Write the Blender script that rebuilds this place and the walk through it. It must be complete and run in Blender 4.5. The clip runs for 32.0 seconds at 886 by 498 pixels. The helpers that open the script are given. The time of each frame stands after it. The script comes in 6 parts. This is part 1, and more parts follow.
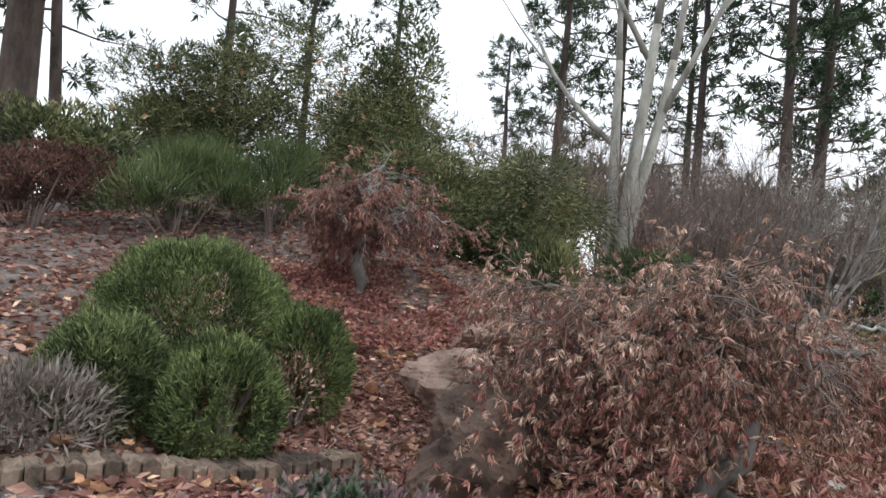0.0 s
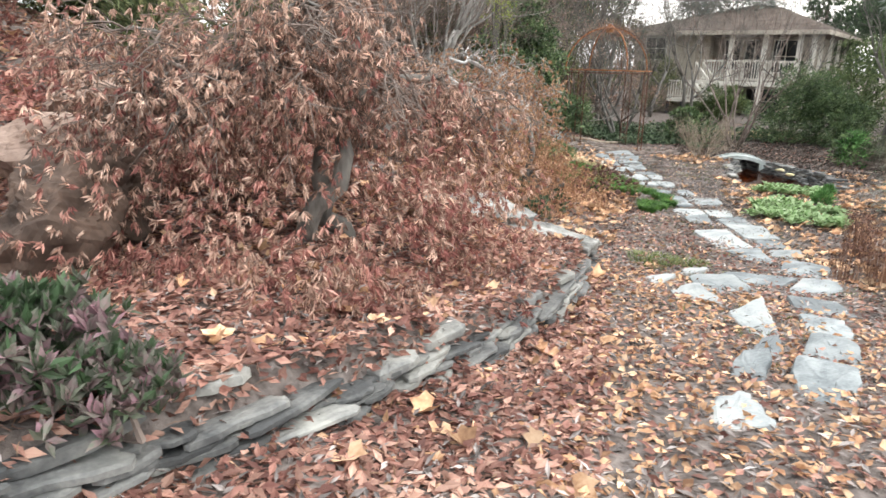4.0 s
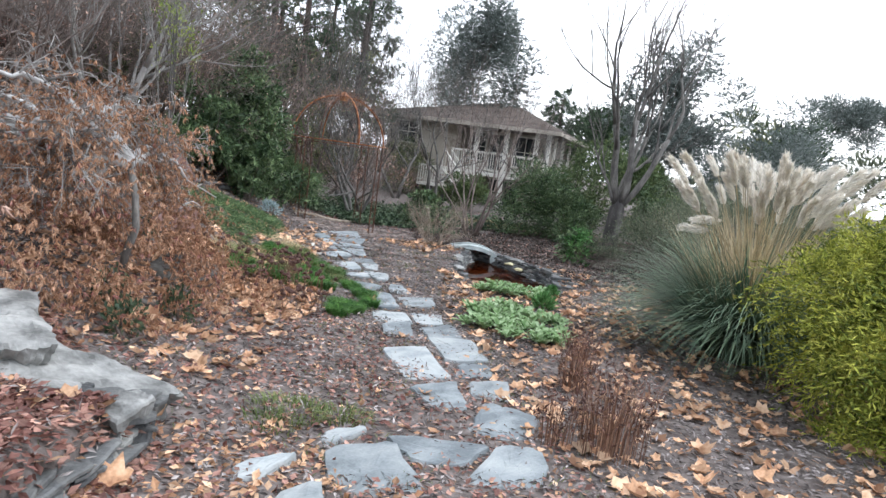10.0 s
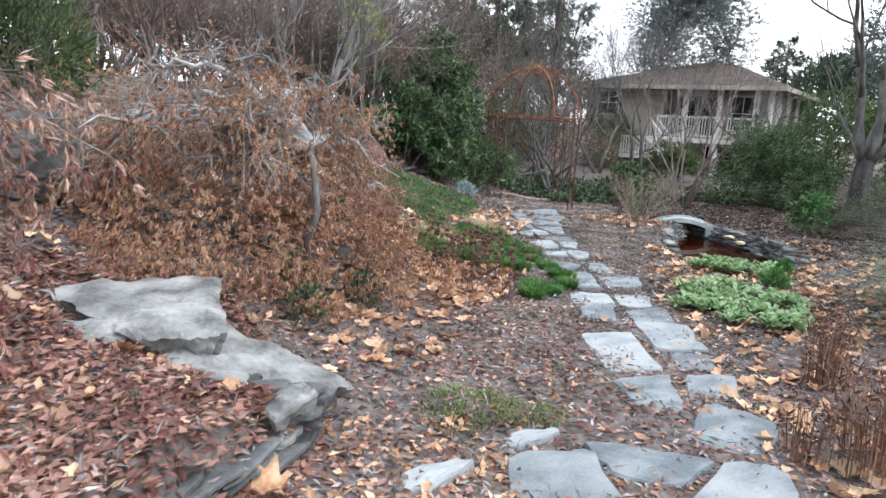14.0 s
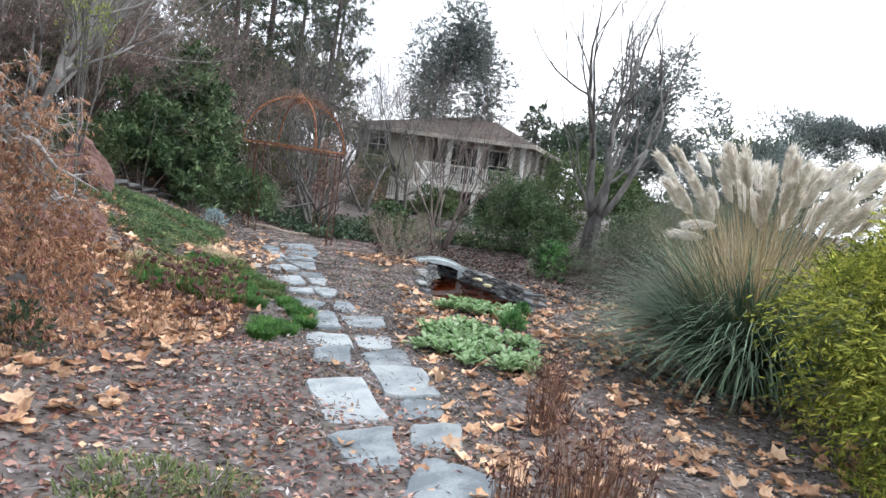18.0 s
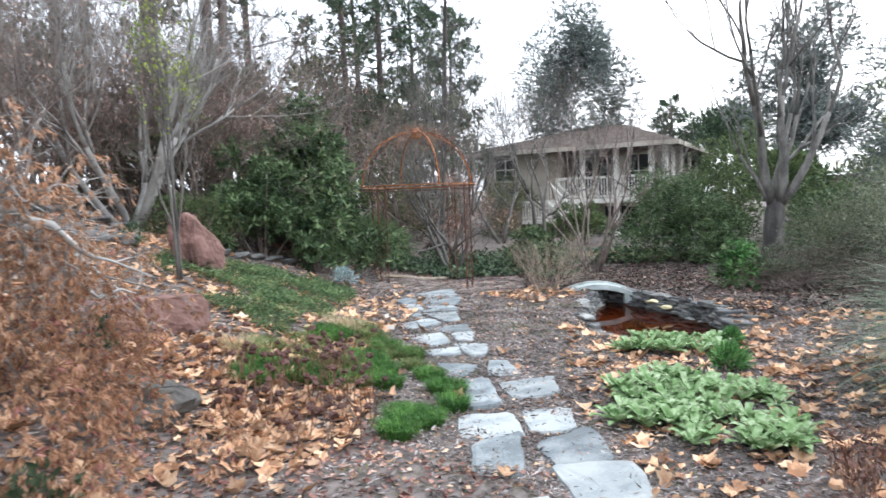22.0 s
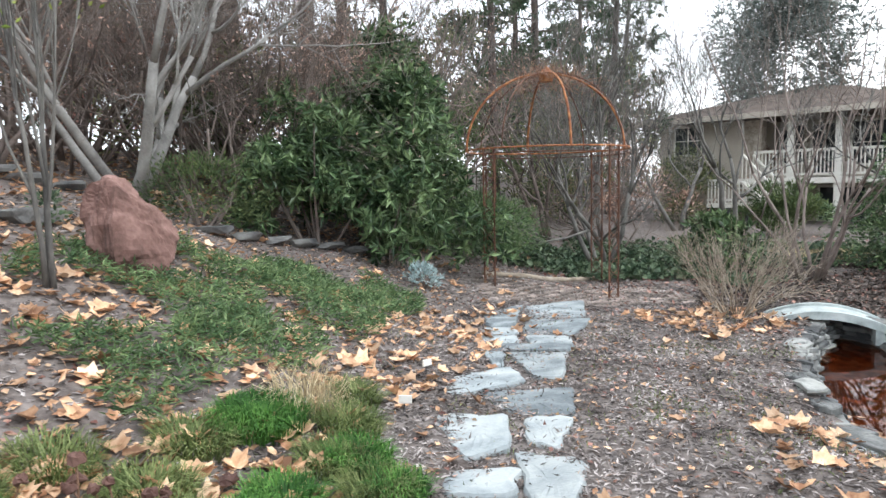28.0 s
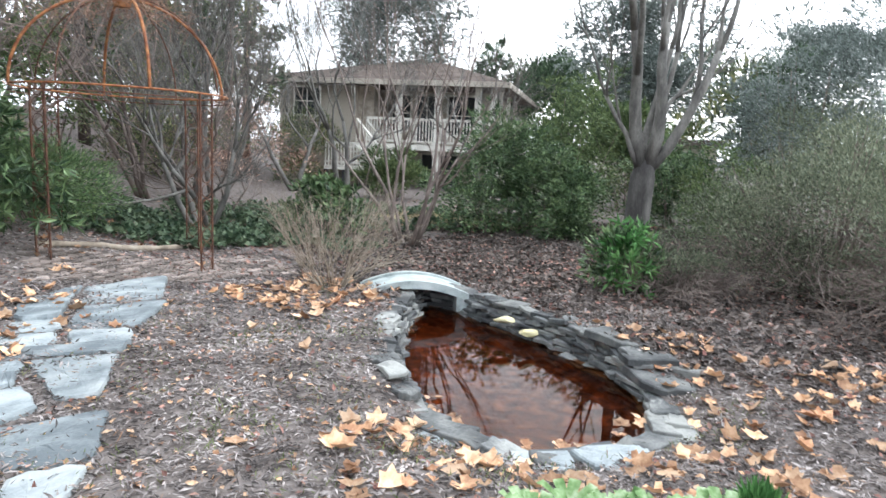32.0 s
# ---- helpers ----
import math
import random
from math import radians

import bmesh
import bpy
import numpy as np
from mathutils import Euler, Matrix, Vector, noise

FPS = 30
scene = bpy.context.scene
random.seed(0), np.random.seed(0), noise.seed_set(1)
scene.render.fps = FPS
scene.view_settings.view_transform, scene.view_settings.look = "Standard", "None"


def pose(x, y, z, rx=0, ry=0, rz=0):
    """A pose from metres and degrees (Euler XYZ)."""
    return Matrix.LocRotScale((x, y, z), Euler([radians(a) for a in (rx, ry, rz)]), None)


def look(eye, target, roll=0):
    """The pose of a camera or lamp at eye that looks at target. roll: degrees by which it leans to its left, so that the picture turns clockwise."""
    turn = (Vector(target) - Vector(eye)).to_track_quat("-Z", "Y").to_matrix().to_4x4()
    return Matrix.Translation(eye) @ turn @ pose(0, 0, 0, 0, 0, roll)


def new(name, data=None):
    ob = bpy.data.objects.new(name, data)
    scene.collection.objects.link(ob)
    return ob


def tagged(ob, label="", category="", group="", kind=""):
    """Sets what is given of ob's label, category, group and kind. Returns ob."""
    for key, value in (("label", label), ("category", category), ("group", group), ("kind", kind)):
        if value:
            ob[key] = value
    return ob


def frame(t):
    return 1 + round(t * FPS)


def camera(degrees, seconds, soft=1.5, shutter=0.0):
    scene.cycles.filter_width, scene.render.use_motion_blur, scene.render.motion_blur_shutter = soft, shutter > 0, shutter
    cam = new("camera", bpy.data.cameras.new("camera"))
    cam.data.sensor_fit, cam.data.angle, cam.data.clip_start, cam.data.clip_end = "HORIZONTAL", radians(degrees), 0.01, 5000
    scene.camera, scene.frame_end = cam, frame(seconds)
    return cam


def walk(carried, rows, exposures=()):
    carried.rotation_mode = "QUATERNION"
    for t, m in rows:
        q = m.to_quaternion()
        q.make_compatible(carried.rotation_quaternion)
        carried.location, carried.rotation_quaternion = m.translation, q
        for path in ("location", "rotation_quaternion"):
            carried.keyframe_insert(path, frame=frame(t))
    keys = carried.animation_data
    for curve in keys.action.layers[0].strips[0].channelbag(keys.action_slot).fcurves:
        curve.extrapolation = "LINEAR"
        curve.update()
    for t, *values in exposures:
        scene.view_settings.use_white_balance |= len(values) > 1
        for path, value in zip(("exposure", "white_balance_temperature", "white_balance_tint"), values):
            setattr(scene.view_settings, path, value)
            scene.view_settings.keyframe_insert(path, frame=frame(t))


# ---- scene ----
cam = camera(66.9, 32.0, soft=1.5, shutter=0.25)
PATH = [
    (0, (0.000, 0.000, 2.050), (-0.008, 1.998, 2.137), 4.86),
    (0.5, (0.105, -0.071, 2.026), (0.126, 1.929, 2.018), 7.47),
    (1, (0.299, -0.128, 2.027), (0.698, 1.829, 1.913), 8.93),
    (1.5, (0.438, -0.172, 2.009), (1.190, 1.667, 1.776), 8.52),
    (2, (0.499, -0.199, 2.009), (1.452, 1.530, 1.689), 7.87),
    (2.5, (0.512, -0.185, 1.975), (1.611, 1.440, 1.586), 6.02),
    (4.5, (0.389, 0.047, 1.891), (1.190, 1.787, 1.316), -2.33),
    (5, (0.551, 0.270, 1.897), (1.249, 2.086, 1.436), -5.22),
    (5.5, (0.674, 0.479, 1.901), (1.358, 2.293, 1.411), -4.23),
    (6, (0.881, 0.691, 1.869), (1.931, 2.352, 1.493), -3.53),
    (6.5, (1.217, 0.896, 1.863), (2.308, 2.538, 1.523), -1.97),
    (7, (1.513, 1.038, 1.838), (2.681, 2.624, 1.494), 0.07),
    (7.5, (1.805, 1.150, 1.835), (3.249, 2.517, 1.624), 3.44),
    (8, (2.080, 1.160, 1.792), (3.461, 2.597, 1.623), 4.01),
    (8.5, (2.296, 1.144, 1.768), (3.523, 2.707, 1.541), 3.19),
    (9, (2.651, 1.279, 1.742), (4.037, 2.705, 1.533), 7.07),
    (9.5, (2.932, 1.282, 1.727), (4.458, 2.554, 1.497), 8.19),
    (10, (3.035, 1.330, 1.740), (4.509, 2.655, 1.472), 7.89),
    (10.5, (3.091, 1.389, 1.738), (4.625, 2.656, 1.530), 7.97),
    (11, (3.115, 1.429, 1.697), (4.613, 2.723, 1.412), 3.40),
    (11.5, (3.093, 1.485, 1.699), (4.441, 2.923, 1.362), 4.03),
    (12, (3.099, 1.491, 1.709), (4.490, 2.887, 1.368), 5.03),
    (12.5, (3.112, 1.523, 1.701), (4.470, 2.954, 1.370), 4.49),
    (13, (3.131, 1.464, 1.675), (4.333, 3.022, 1.317), 3.94),
    (13.5, (3.234, 1.562, 1.632), (4.255, 3.228, 1.205), 4.67),
    (14, (3.538, 1.737, 1.606), (4.542, 3.424, 1.226), 2.93),
    (14.5, (3.715, 1.808, 1.639), (4.703, 3.513, 1.297), -0.93),
    (15, (3.856, 1.811, 1.668), (5.023, 3.422, 1.461), 7.71),
    (15.5, (4.002, 1.868, 1.649), (5.332, 3.353, 1.479), 10.80),
    (17.5, (4.189, 1.941, 1.517), (5.738, 3.197, 1.369), 7.70),
    (18, (4.196, 1.964, 1.508), (5.716, 3.248, 1.305), 8.18),
    (18.5, (4.200, 1.973, 1.515), (5.703, 3.275, 1.303), 8.87),
    (19, (4.172, 2.028, 1.509), (5.329, 3.643, 1.279), 6.45),
    (19.5, (4.179, 2.047, 1.507), (5.187, 3.761, 1.290), 3.35),
    (20, (4.314, 2.307, 1.409), (5.163, 4.085, 1.065), 3.26),
    (20.5, (4.597, 2.570, 1.431), (5.591, 4.287, 1.175), 0.63),
    (21, (4.793, 2.841, 1.419), (5.684, 4.622, 1.225), -1.59),
    (21.5, (5.131, 3.148, 1.420), (6.234, 4.814, 1.325), -2.29),
    (22, (5.435, 3.387, 1.409), (6.656, 4.964, 1.269), -2.09),
    (22.5, (5.747, 3.531, 1.414), (7.135, 4.961, 1.251), -1.56),
    (23, (6.093, 3.666, 1.371), (7.308, 5.243, 1.179), -0.00),
    (23.5, (6.417, 3.887, 1.360), (7.502, 5.523, 0.979), -1.29),
    (24, (6.717, 4.086, 1.360), (7.718, 5.797, 1.096), -0.51),
    (24.5, (6.962, 4.365, 1.319), (7.772, 6.171, 1.030), 0.66),
    (25, (7.254, 4.600, 1.320), (8.060, 6.410, 1.045), -0.66),
    (25.5, (7.481, 4.881, 1.289), (8.110, 6.757, 0.995), -1.34),
    (26, (7.745, 5.240, 1.313), (8.492, 7.086, 1.127), -2.53),
    (26.5, (7.990, 5.565, 1.327), (8.741, 7.417, 1.239), -0.63),
    (28.5, (8.746, 6.468, 1.206), (9.558, 8.279, 0.953), -2.08),
    (29, (9.049, 6.636, 1.178), (10.178, 8.253, 0.848), -5.85),
    (29.5, (9.264, 6.785, 1.186), (10.522, 8.274, 0.740), -2.63),
    (30, (9.440, 6.895, 1.216), (11.032, 7.991, 0.703), 1.22),
    (30.5, (9.495, 6.882, 1.218), (11.103, 7.953, 0.702), 1.56),
    (31, (9.516, 6.834, 1.228), (11.083, 7.949, 0.679), 2.73),
    (31.5, (9.506, 6.822, 1.253), (11.125, 7.916, 0.829), 1.31),
    (32, (9.480, 6.845, 1.271), (11.078, 8.009, 0.970), 2.66),
]
EXPOSURES = [(0.0, 0.18, 6450, 10), (0.5, 0.62, 6550, 10), (1.0, 1.05, 6700, 9), (2.0, 1.15, 6950, 8), (4.5, 1.12, 6650, 8), (6.0, 1.17, 6400, 7), (7.5, 0.86, 6250, 10), (9.0, 0.72, 6050, 10), (13.0, 0.8, 6000, 10), (18.0, 0.77, 6050, 10), (21.0, 1.0, 6000, 9), (24.0, 1.06, 6050, 9), (28.5, 1.06, 6200, 7), (30.0, 1.06, 6200, 7), (32.0, 1.2, 6050, 7)]
walk(cam, [(t, look(eye, target, roll)) for t, eye, target, roll in PATH], EXPOSURES)

# ---- world and sun: a bright overcast winter sky ----
world = bpy.data.worlds.new("overcast_sky")
scene.world = world
world.use_nodes = True
wn, wl = world.node_tree.nodes, world.node_tree.links
sky = wn.new("ShaderNodeTexSky")
sky.sky_type, sky.sun_disc = "NISHITA", False
sky.sun_elevation, sky.sun_rotation = radians(38), radians(70)
sky.air_density, sky.dust_density = 1.0, 4.0
veil = wn.new("ShaderNodeMixRGB")
veil.inputs[0].default_value = 0.82
veil.inputs[2].default_value = (8.6, 8.9, 9.4, 1)
wl.new(sky.outputs[0], veil.inputs[1])
wl.new(veil.outputs[0], wn["Background"].inputs[0])
wn["Background"].inputs[1].default_value = 0.15
sun = new("sun", bpy.data.lights.new("sun", "SUN"))
sun.data.energy, sun.data.angle, sun.data.color = 0.8, radians(25), (1.0, 0.97, 0.93)
sun.matrix_world = look((20, -8, 30), (8, 8, 0))


# ---- materials ----
def material(name, low, high, scale=6.0, rough=0.8, bump=0.3, mid=None, rand="", spread=0.35, metal=0.0, fine=60.0, leafy=0.0, stretch=(1, 1, 1), spec=0.5, streak=0.0):
    """Two scales of variation between two or three colours, fine relief, and a shade of its own for each piece."""
    m = bpy.data.materials.new(name)
    m.use_nodes = True
    n, l = m.node_tree.nodes, m.node_tree.links
    bsdf = n["Principled BSDF"]
    bsdf.inputs["Roughness"].default_value, bsdf.inputs["Metallic"].default_value = rough, metal
    bsdf.inputs["Specular IOR Level"].default_value = spec
    geo, stretcher = n.new("ShaderNodeNewGeometry"), n.new("ShaderNodeMapping")
    stretcher.inputs["Scale"].default_value = stretch
    l.new(geo.outputs["Position"], stretcher.inputs[0])
    big, small = n.new("ShaderNodeTexNoise"), n.new("ShaderNodeTexNoise")
    for tex, s, d in ((big, scale, 5), (small, fine, 4)):
        tex.inputs["Scale"].default_value, tex.inputs["Detail"].default_value = s, d
        l.new(stretcher.outputs[0], tex.inputs["Vector"])
    both = n.new("ShaderNodeMath")
    both.operation = "MULTIPLY_ADD"
    both.inputs[1].default_value = 0.35
    l.new(small.outputs[0], both.inputs[0])
    less = n.new("ShaderNodeMath")
    less.operation = "MULTIPLY_ADD"
    less.inputs[1].default_value, less.inputs[2].default_value = 1.3, -0.33
    l.new(big.outputs[0], less.inputs[0])
    l.new(less.outputs[0], both.inputs[2])
    ramp = n.new("ShaderNodeValToRGB")
    ramp.color_ramp.elements[0].position, ramp.color_ramp.elements[1].position = 0.25, 0.8
    ramp.color_ramp.elements[0].color, ramp.color_ramp.elements[1].color = (*low, 1), (*high, 1)
    if mid:
        ramp.color_ramp.elements.new(0.5).color = (*mid, 1)
    l.new(both.outputs[0], ramp.inputs[0])
    colour = ramp.outputs[0]
    if rand:
        pick = geo.outputs["Random Per Island"]
        if rand == "object":
            pick = n.new("ShaderNodeObjectInfo").outputs["Random"]
        shift = n.new("ShaderNodeMath")
        shift.operation = "MULTIPLY_ADD"
        shift.inputs[1].default_value, shift.inputs[2].default_value = 0.5, -0.25
        l.new(pick, shift.inputs[0])
        mixed = n.new("ShaderNodeMath")
        l.new(both.outputs[0], mixed.inputs[0])
        l.new(shift.outputs[0], mixed.inputs[1])
        l.new(mixed.outputs[0], ramp.inputs[0])
        value = n.new("ShaderNodeMath")
        value.operation = "MULTIPLY_ADD"
        value.inputs[1].default_value, value.inputs[2].default_value = 2 * spread, 1 - spread
        white = n.new("ShaderNodeTexWhiteNoise")
        white.noise_dimensions = "1D"
        l.new(pick, white.inputs["W"])
        l.new(white.outputs["Value"], value.inputs[0])
        hsv = n.new("ShaderNodeHueSaturation")
        l.new(colour, hsv.inputs["Color"])
        l.new(value.outputs[0], hsv.inputs["Value"])
        colour = hsv.outputs[0]
    l.new(colour, bsdf.inputs["Base Color"])
    if bump:
        b = n.new("ShaderNodeBump")
        b.inputs["Strength"].default_value, b.inputs["Distance"].default_value = bump, 0.02
        l.new(both.outputs[0], b.inputs["Height"])
        l.new(b.outputs[0], bsdf.inputs["Normal"])
    if leafy:
        glow, mix = n.new("ShaderNodeBsdfTranslucent"), n.new("ShaderNodeMixShader")
        l.new(colour, glow.inputs[0])
        mix.inputs[0].default_value = leafy
        l.new(bsdf.outputs[0], mix.inputs[1])
        l.new(glow.outputs[0], mix.inputs[2])
        l.new(mix.outputs[0], n["Material Output"].inputs[0])
    return m


def leaf(name, low, high, **more):
    return material(name, low, high, **{**dict(scale=2.5, rough=0.65, bump=0, rand="island", spread=0.4, leafy=0.25, spec=0.3), **more})


M_EARTH = material("mulch_earth", (0.085, 0.071, 0.064), (0.25, 0.218, 0.20), mid=(0.155, 0.132, 0.121), scale=9, fine=70, rough=0.95, bump=0.9, spec=0.1)
M_CHIP = leaf("bark_chips", (0.07, 0.06, 0.056), (0.44, 0.395, 0.372), mid=(0.205, 0.178, 0.168), rough=0.9, leafy=0, spread=0.42)
M_DARKMULCH = leaf("dark_bark_mulch", (0.035, 0.028, 0.024), (0.20, 0.165, 0.145), mid=(0.095, 0.076, 0.066), rough=0.95, leafy=0, spread=0.5)
M_STRAW = leaf("pine_straw", (0.16, 0.085, 0.05), (0.36, 0.23, 0.15), rough=0.9, leafy=0, spread=0.35)
M_LITTER = leaf("fallen_sycamore_leaves", (0.30, 0.155, 0.085), (0.76, 0.53, 0.35), mid=(0.53, 0.315, 0.18), spread=0.45, leafy=0.15, scale=14)
M_LITTER_RED = leaf("fallen_maple_leaves", (0.15, 0.066, 0.054), (0.50, 0.31, 0.24), mid=(0.285, 0.145, 0.113), spread=0.45, leafy=0.15)
M_FLAG = material("blue_grey_flagstone", (0.125, 0.145, 0.155), (0.36, 0.38, 0.375), mid=(0.245, 0.272, 0.278), scale=3, fine=40, rough=0.7, bump=0.4, rand="object", spread=0.14, stretch=(1, 1.6, 1))
M_SLATE = material("stacked_slate", (0.05, 0.052, 0.053), (0.26, 0.26, 0.24), mid=(0.13, 0.132, 0.128), scale=4, fine=50, rough=0.8, bump=0.5, rand="object", spread=0.35)
M_SLATE_J = material("stacked_slate_far", (0.07, 0.07, 0.072), (0.28, 0.275, 0.255), mid=(0.16, 0.155, 0.15), scale=4, fine=50, rough=0.8, bump=0.5, rand="island", spread=0.4)
M_RED = material("red_sandstone", (0.075, 0.038, 0.03), (0.29, 0.17, 0.145), mid=(0.16, 0.086, 0.07), scale=3.4, fine=30, rough=0.9, bump=0.9)
M_BROWNROCK = material("brown_boulder", (0.036, 0.023, 0.017), (0.18, 0.118, 0.088), mid=(0.085, 0.056, 0.042), scale=3.0, fine=26, rough=0.9, bump=1.0)
M_BRICK = material("worn_brick", (0.06, 0.047, 0.036), (0.25, 0.19, 0.145), mid=(0.14, 0.105, 0.08), scale=9, fine=60, rough=0.95, bump=0.8, rand="object", spread=0.14)
M_CONCRETE = material("weathered_concrete", (0.24, 0.275, 0.265), (0.52, 0.56, 0.54), mid=(0.40, 0.44, 0.43), scale=5, fine=50, rough=0.85, bump=0.3)
M_RUST = material("rusted_iron", (0.15, 0.05, 0.025), (0.50, 0.23, 0.085), mid=(0.30, 0.115, 0.045), scale=9, fine=70, rough=0.85, bump=0.4, metal=0.1)
M_BARK = material("grey_bark", (0.065, 0.06, 0.055), (0.25, 0.235, 0.21), mid=(0.135, 0.125, 0.112), scale=5, fine=40, rough=0.9, bump=0.6, stretch=(1, 1, 0.3))
M_DARKBARK = material("dark_bark", (0.032, 0.028, 0.026), (0.14, 0.13, 0.118), mid=(0.07, 0.064, 0.058), scale=5, fine=40, rough=0.9, bump=0.6, stretch=(1, 1, 0.3))
M_PALEBARK = material("pale_smooth_bark", (0.19, 0.185, 0.16), (0.52, 0.505, 0.455), mid=(0.35, 0.345, 0.305), scale=4, fine=22, rough=0.85, bump=0.3, stretch=(1, 1, 0.4))
M_PINEBARK = material("pine_bark", (0.035, 0.028, 0.025), (0.135, 0.10, 0.083), mid=(0.075, 0.057, 0.048), scale=4, fine=24, rough=0.95, bump=0.8, stretch=(1, 1, 0.35))
M_TWIG = material("brown_twigs", (0.095, 0.073, 0.063), (0.30, 0.24, 0.208), mid=(0.18, 0.142, 0.122), scale=3, fine=40, rough=0.9, bump=0)
M_STRAWTWIG = material("dry_grey_brown_twigs", (0.17, 0.135, 0.10), (0.42, 0.355, 0.28), mid=(0.28, 0.23, 0.175), scale=6, fine=40, rough=0.9, bump=0)
M_GREYTWIG = material("grey_twigs", (0.16, 0.15, 0.14), (0.42, 0.40, 0.37), mid=(0.28, 0.265, 0.245), scale=3, fine=40, rough=0.9, bump=0)
M_SILVER = material("silvery_maple_bark", (0.25, 0.24, 0.225), (0.66, 0.645, 0.62), mid=(0.44, 0.43, 0.41), scale=6, fine=40, rough=0.85, bump=0.3)
M_DRYLEAF = leaf("dry_lace_leaves", (0.17, 0.098, 0.073), (0.74, 0.555, 0.45), mid=(0.41, 0.26, 0.20), spread=0.55, scale=1.2, leafy=0.4)
M_DRYLEAF_TAN = leaf("tan_dry_leaves", (0.23, 0.115, 0.065), (0.56, 0.36, 0.235), mid=(0.385, 0.215, 0.125), spread=0.45, scale=1.2)
M_REDLEAF = leaf("wine_red_dry_leaves", (0.19, 0.07, 0.062), (0.55, 0.31, 0.25), mid=(0.35, 0.155, 0.13), spread=0.45, leafy=0.35)
M_GLOBE = leaf("clipped_evergreen", (0.045, 0.067, 0.026), (0.28, 0.34, 0.145), mid=(0.148, 0.196, 0.076), spread=0.45, scale=3)
M_GLOBE_BLUE = leaf("clipped_blue_evergreen", (0.046, 0.068, 0.03), (0.28, 0.33, 0.15), mid=(0.15, 0.19, 0.08), spread=0.45, scale=3)
M_PINE = leaf("pine_needles", (0.022, 0.042, 0.022), (0.10, 0.15, 0.075), mid=(0.05, 0.085, 0.042), spread=0.4, scale=0.8, leafy=0.15)
# Far foliage: distance haze is put into the colour, paler and greyer than needles.
M_HAZYPINE = leaf("hazed_blue_green_needles", (0.09, 0.11, 0.10), (0.28, 0.31, 0.285), mid=(0.17, 0.195, 0.178), spread=0.4, scale=0.5, leafy=0.45)
M_YEW = leaf("dark_evergreen_needles", (0.042, 0.062, 0.026), (0.27, 0.265, 0.125), mid=(0.125, 0.148, 0.068), spread=0.5, scale=1.0)
M_BROOM = leaf("olive_green_sprays", (0.045, 0.072, 0.03), (0.17, 0.21, 0.085), mid=(0.095, 0.135, 0.055), spread=0.35, scale=1.2)
M_LAUREL = leaf("glossy_evergreen_leaves", (0.026, 0.052, 0.022), (0.20, 0.27, 0.125), mid=(0.082, 0.132, 0.056), spread=0.4, rough=0.4, leafy=0.12)
M_PALELAUREL = leaf("grey_green_leaves", (0.06, 0.073, 0.046), (0.265, 0.285, 0.195), mid=(0.145, 0.165, 0.105), spread=0.4, scale=1.0)
M_FRESH = leaf("fresh_green_leaves", (0.06, 0.16, 0.045), (0.25, 0.42, 0.16), mid=(0.13, 0.28, 0.09), spread=0.3)
M_MOSS = leaf("bright_green_grass", (0.028, 0.085, 0.016), (0.14, 0.28, 0.06), mid=(0.06, 0.16, 0.03), spread=0.4, scale=5)
M_OLIVE = leaf("olive_grass", (0.07, 0.10, 0.03), (0.25, 0.28, 0.11), mid=(0.14, 0.18, 0.06), spread=0.35, scale=3)
M_LAMB = leaf("silver_green_lambs_ear", (0.10, 0.20, 0.06), (0.58, 0.69, 0.45), mid=(0.26, 0.40, 0.17), spread=0.3, scale=14, rough=0.9)
M_CREEP = leaf("creeping_juniper", (0.05, 0.095, 0.04), (0.22, 0.29, 0.13), mid=(0.115, 0.18, 0.075), spread=0.4, scale=3)
M_PURPLE = leaf("purple_green_leaves", (0.06, 0.105, 0.05), (0.34, 0.20, 0.23), mid=(0.17, 0.175, 0.14), spread=0.4, scale=6, rough=0.45)
M_GOLD = leaf("golden_cypress", (0.07, 0.10, 0.012), (0.54, 0.53, 0.10), mid=(0.245, 0.275, 0.04), spread=0.45, scale=2.5)
M_BLADE = leaf("blue_green_blades", (0.085, 0.135, 0.088), (0.28, 0.36, 0.23), mid=(0.16, 0.228, 0.15), spread=0.3)
M_STRAWBLADE = leaf("straw_blades", (0.32, 0.25, 0.14), (0.66, 0.56, 0.38), mid=(0.50, 0.40, 0.24), spread=0.25)
M_PLUME = leaf("cream_plumes", (0.66, 0.60, 0.50), (0.93, 0.90, 0.83), mid=(0.82, 0.77, 0.68), spread=0.15, leafy=0.35)
M_DEADSTEM = leaf("dead_brown_stems", (0.13, 0.065, 0.04), (0.36, 0.22, 0.15), mid=(0.23, 0.125, 0.08), spread=0.35, leafy=0)
M_SEDUM = leaf("dead_seed_heads", (0.05, 0.024, 0.019), (0.19, 0.10, 0.078), mid=(0.105, 0.05, 0.038), spread=0.35, leafy=0)
M_IVY = leaf("ivy_leaves", (0.03, 0.055, 0.03), (0.16, 0.205, 0.12), mid=(0.075, 0.112, 0.062), spread=0.4, rough=0.5)
M_LAVENDER = leaf("dried_lavender", (0.13, 0.11, 0.09), (0.38, 0.34, 0.30), mid=(0.24, 0.21, 0.18), spread=0.4)
M_RUSTDARK = material("dark_rusted_iron", (0.05, 0.024, 0.017), (0.20, 0.09, 0.048), mid=(0.11, 0.048, 0.028), scale=9, fine=70, rough=0.85, bump=0.3)
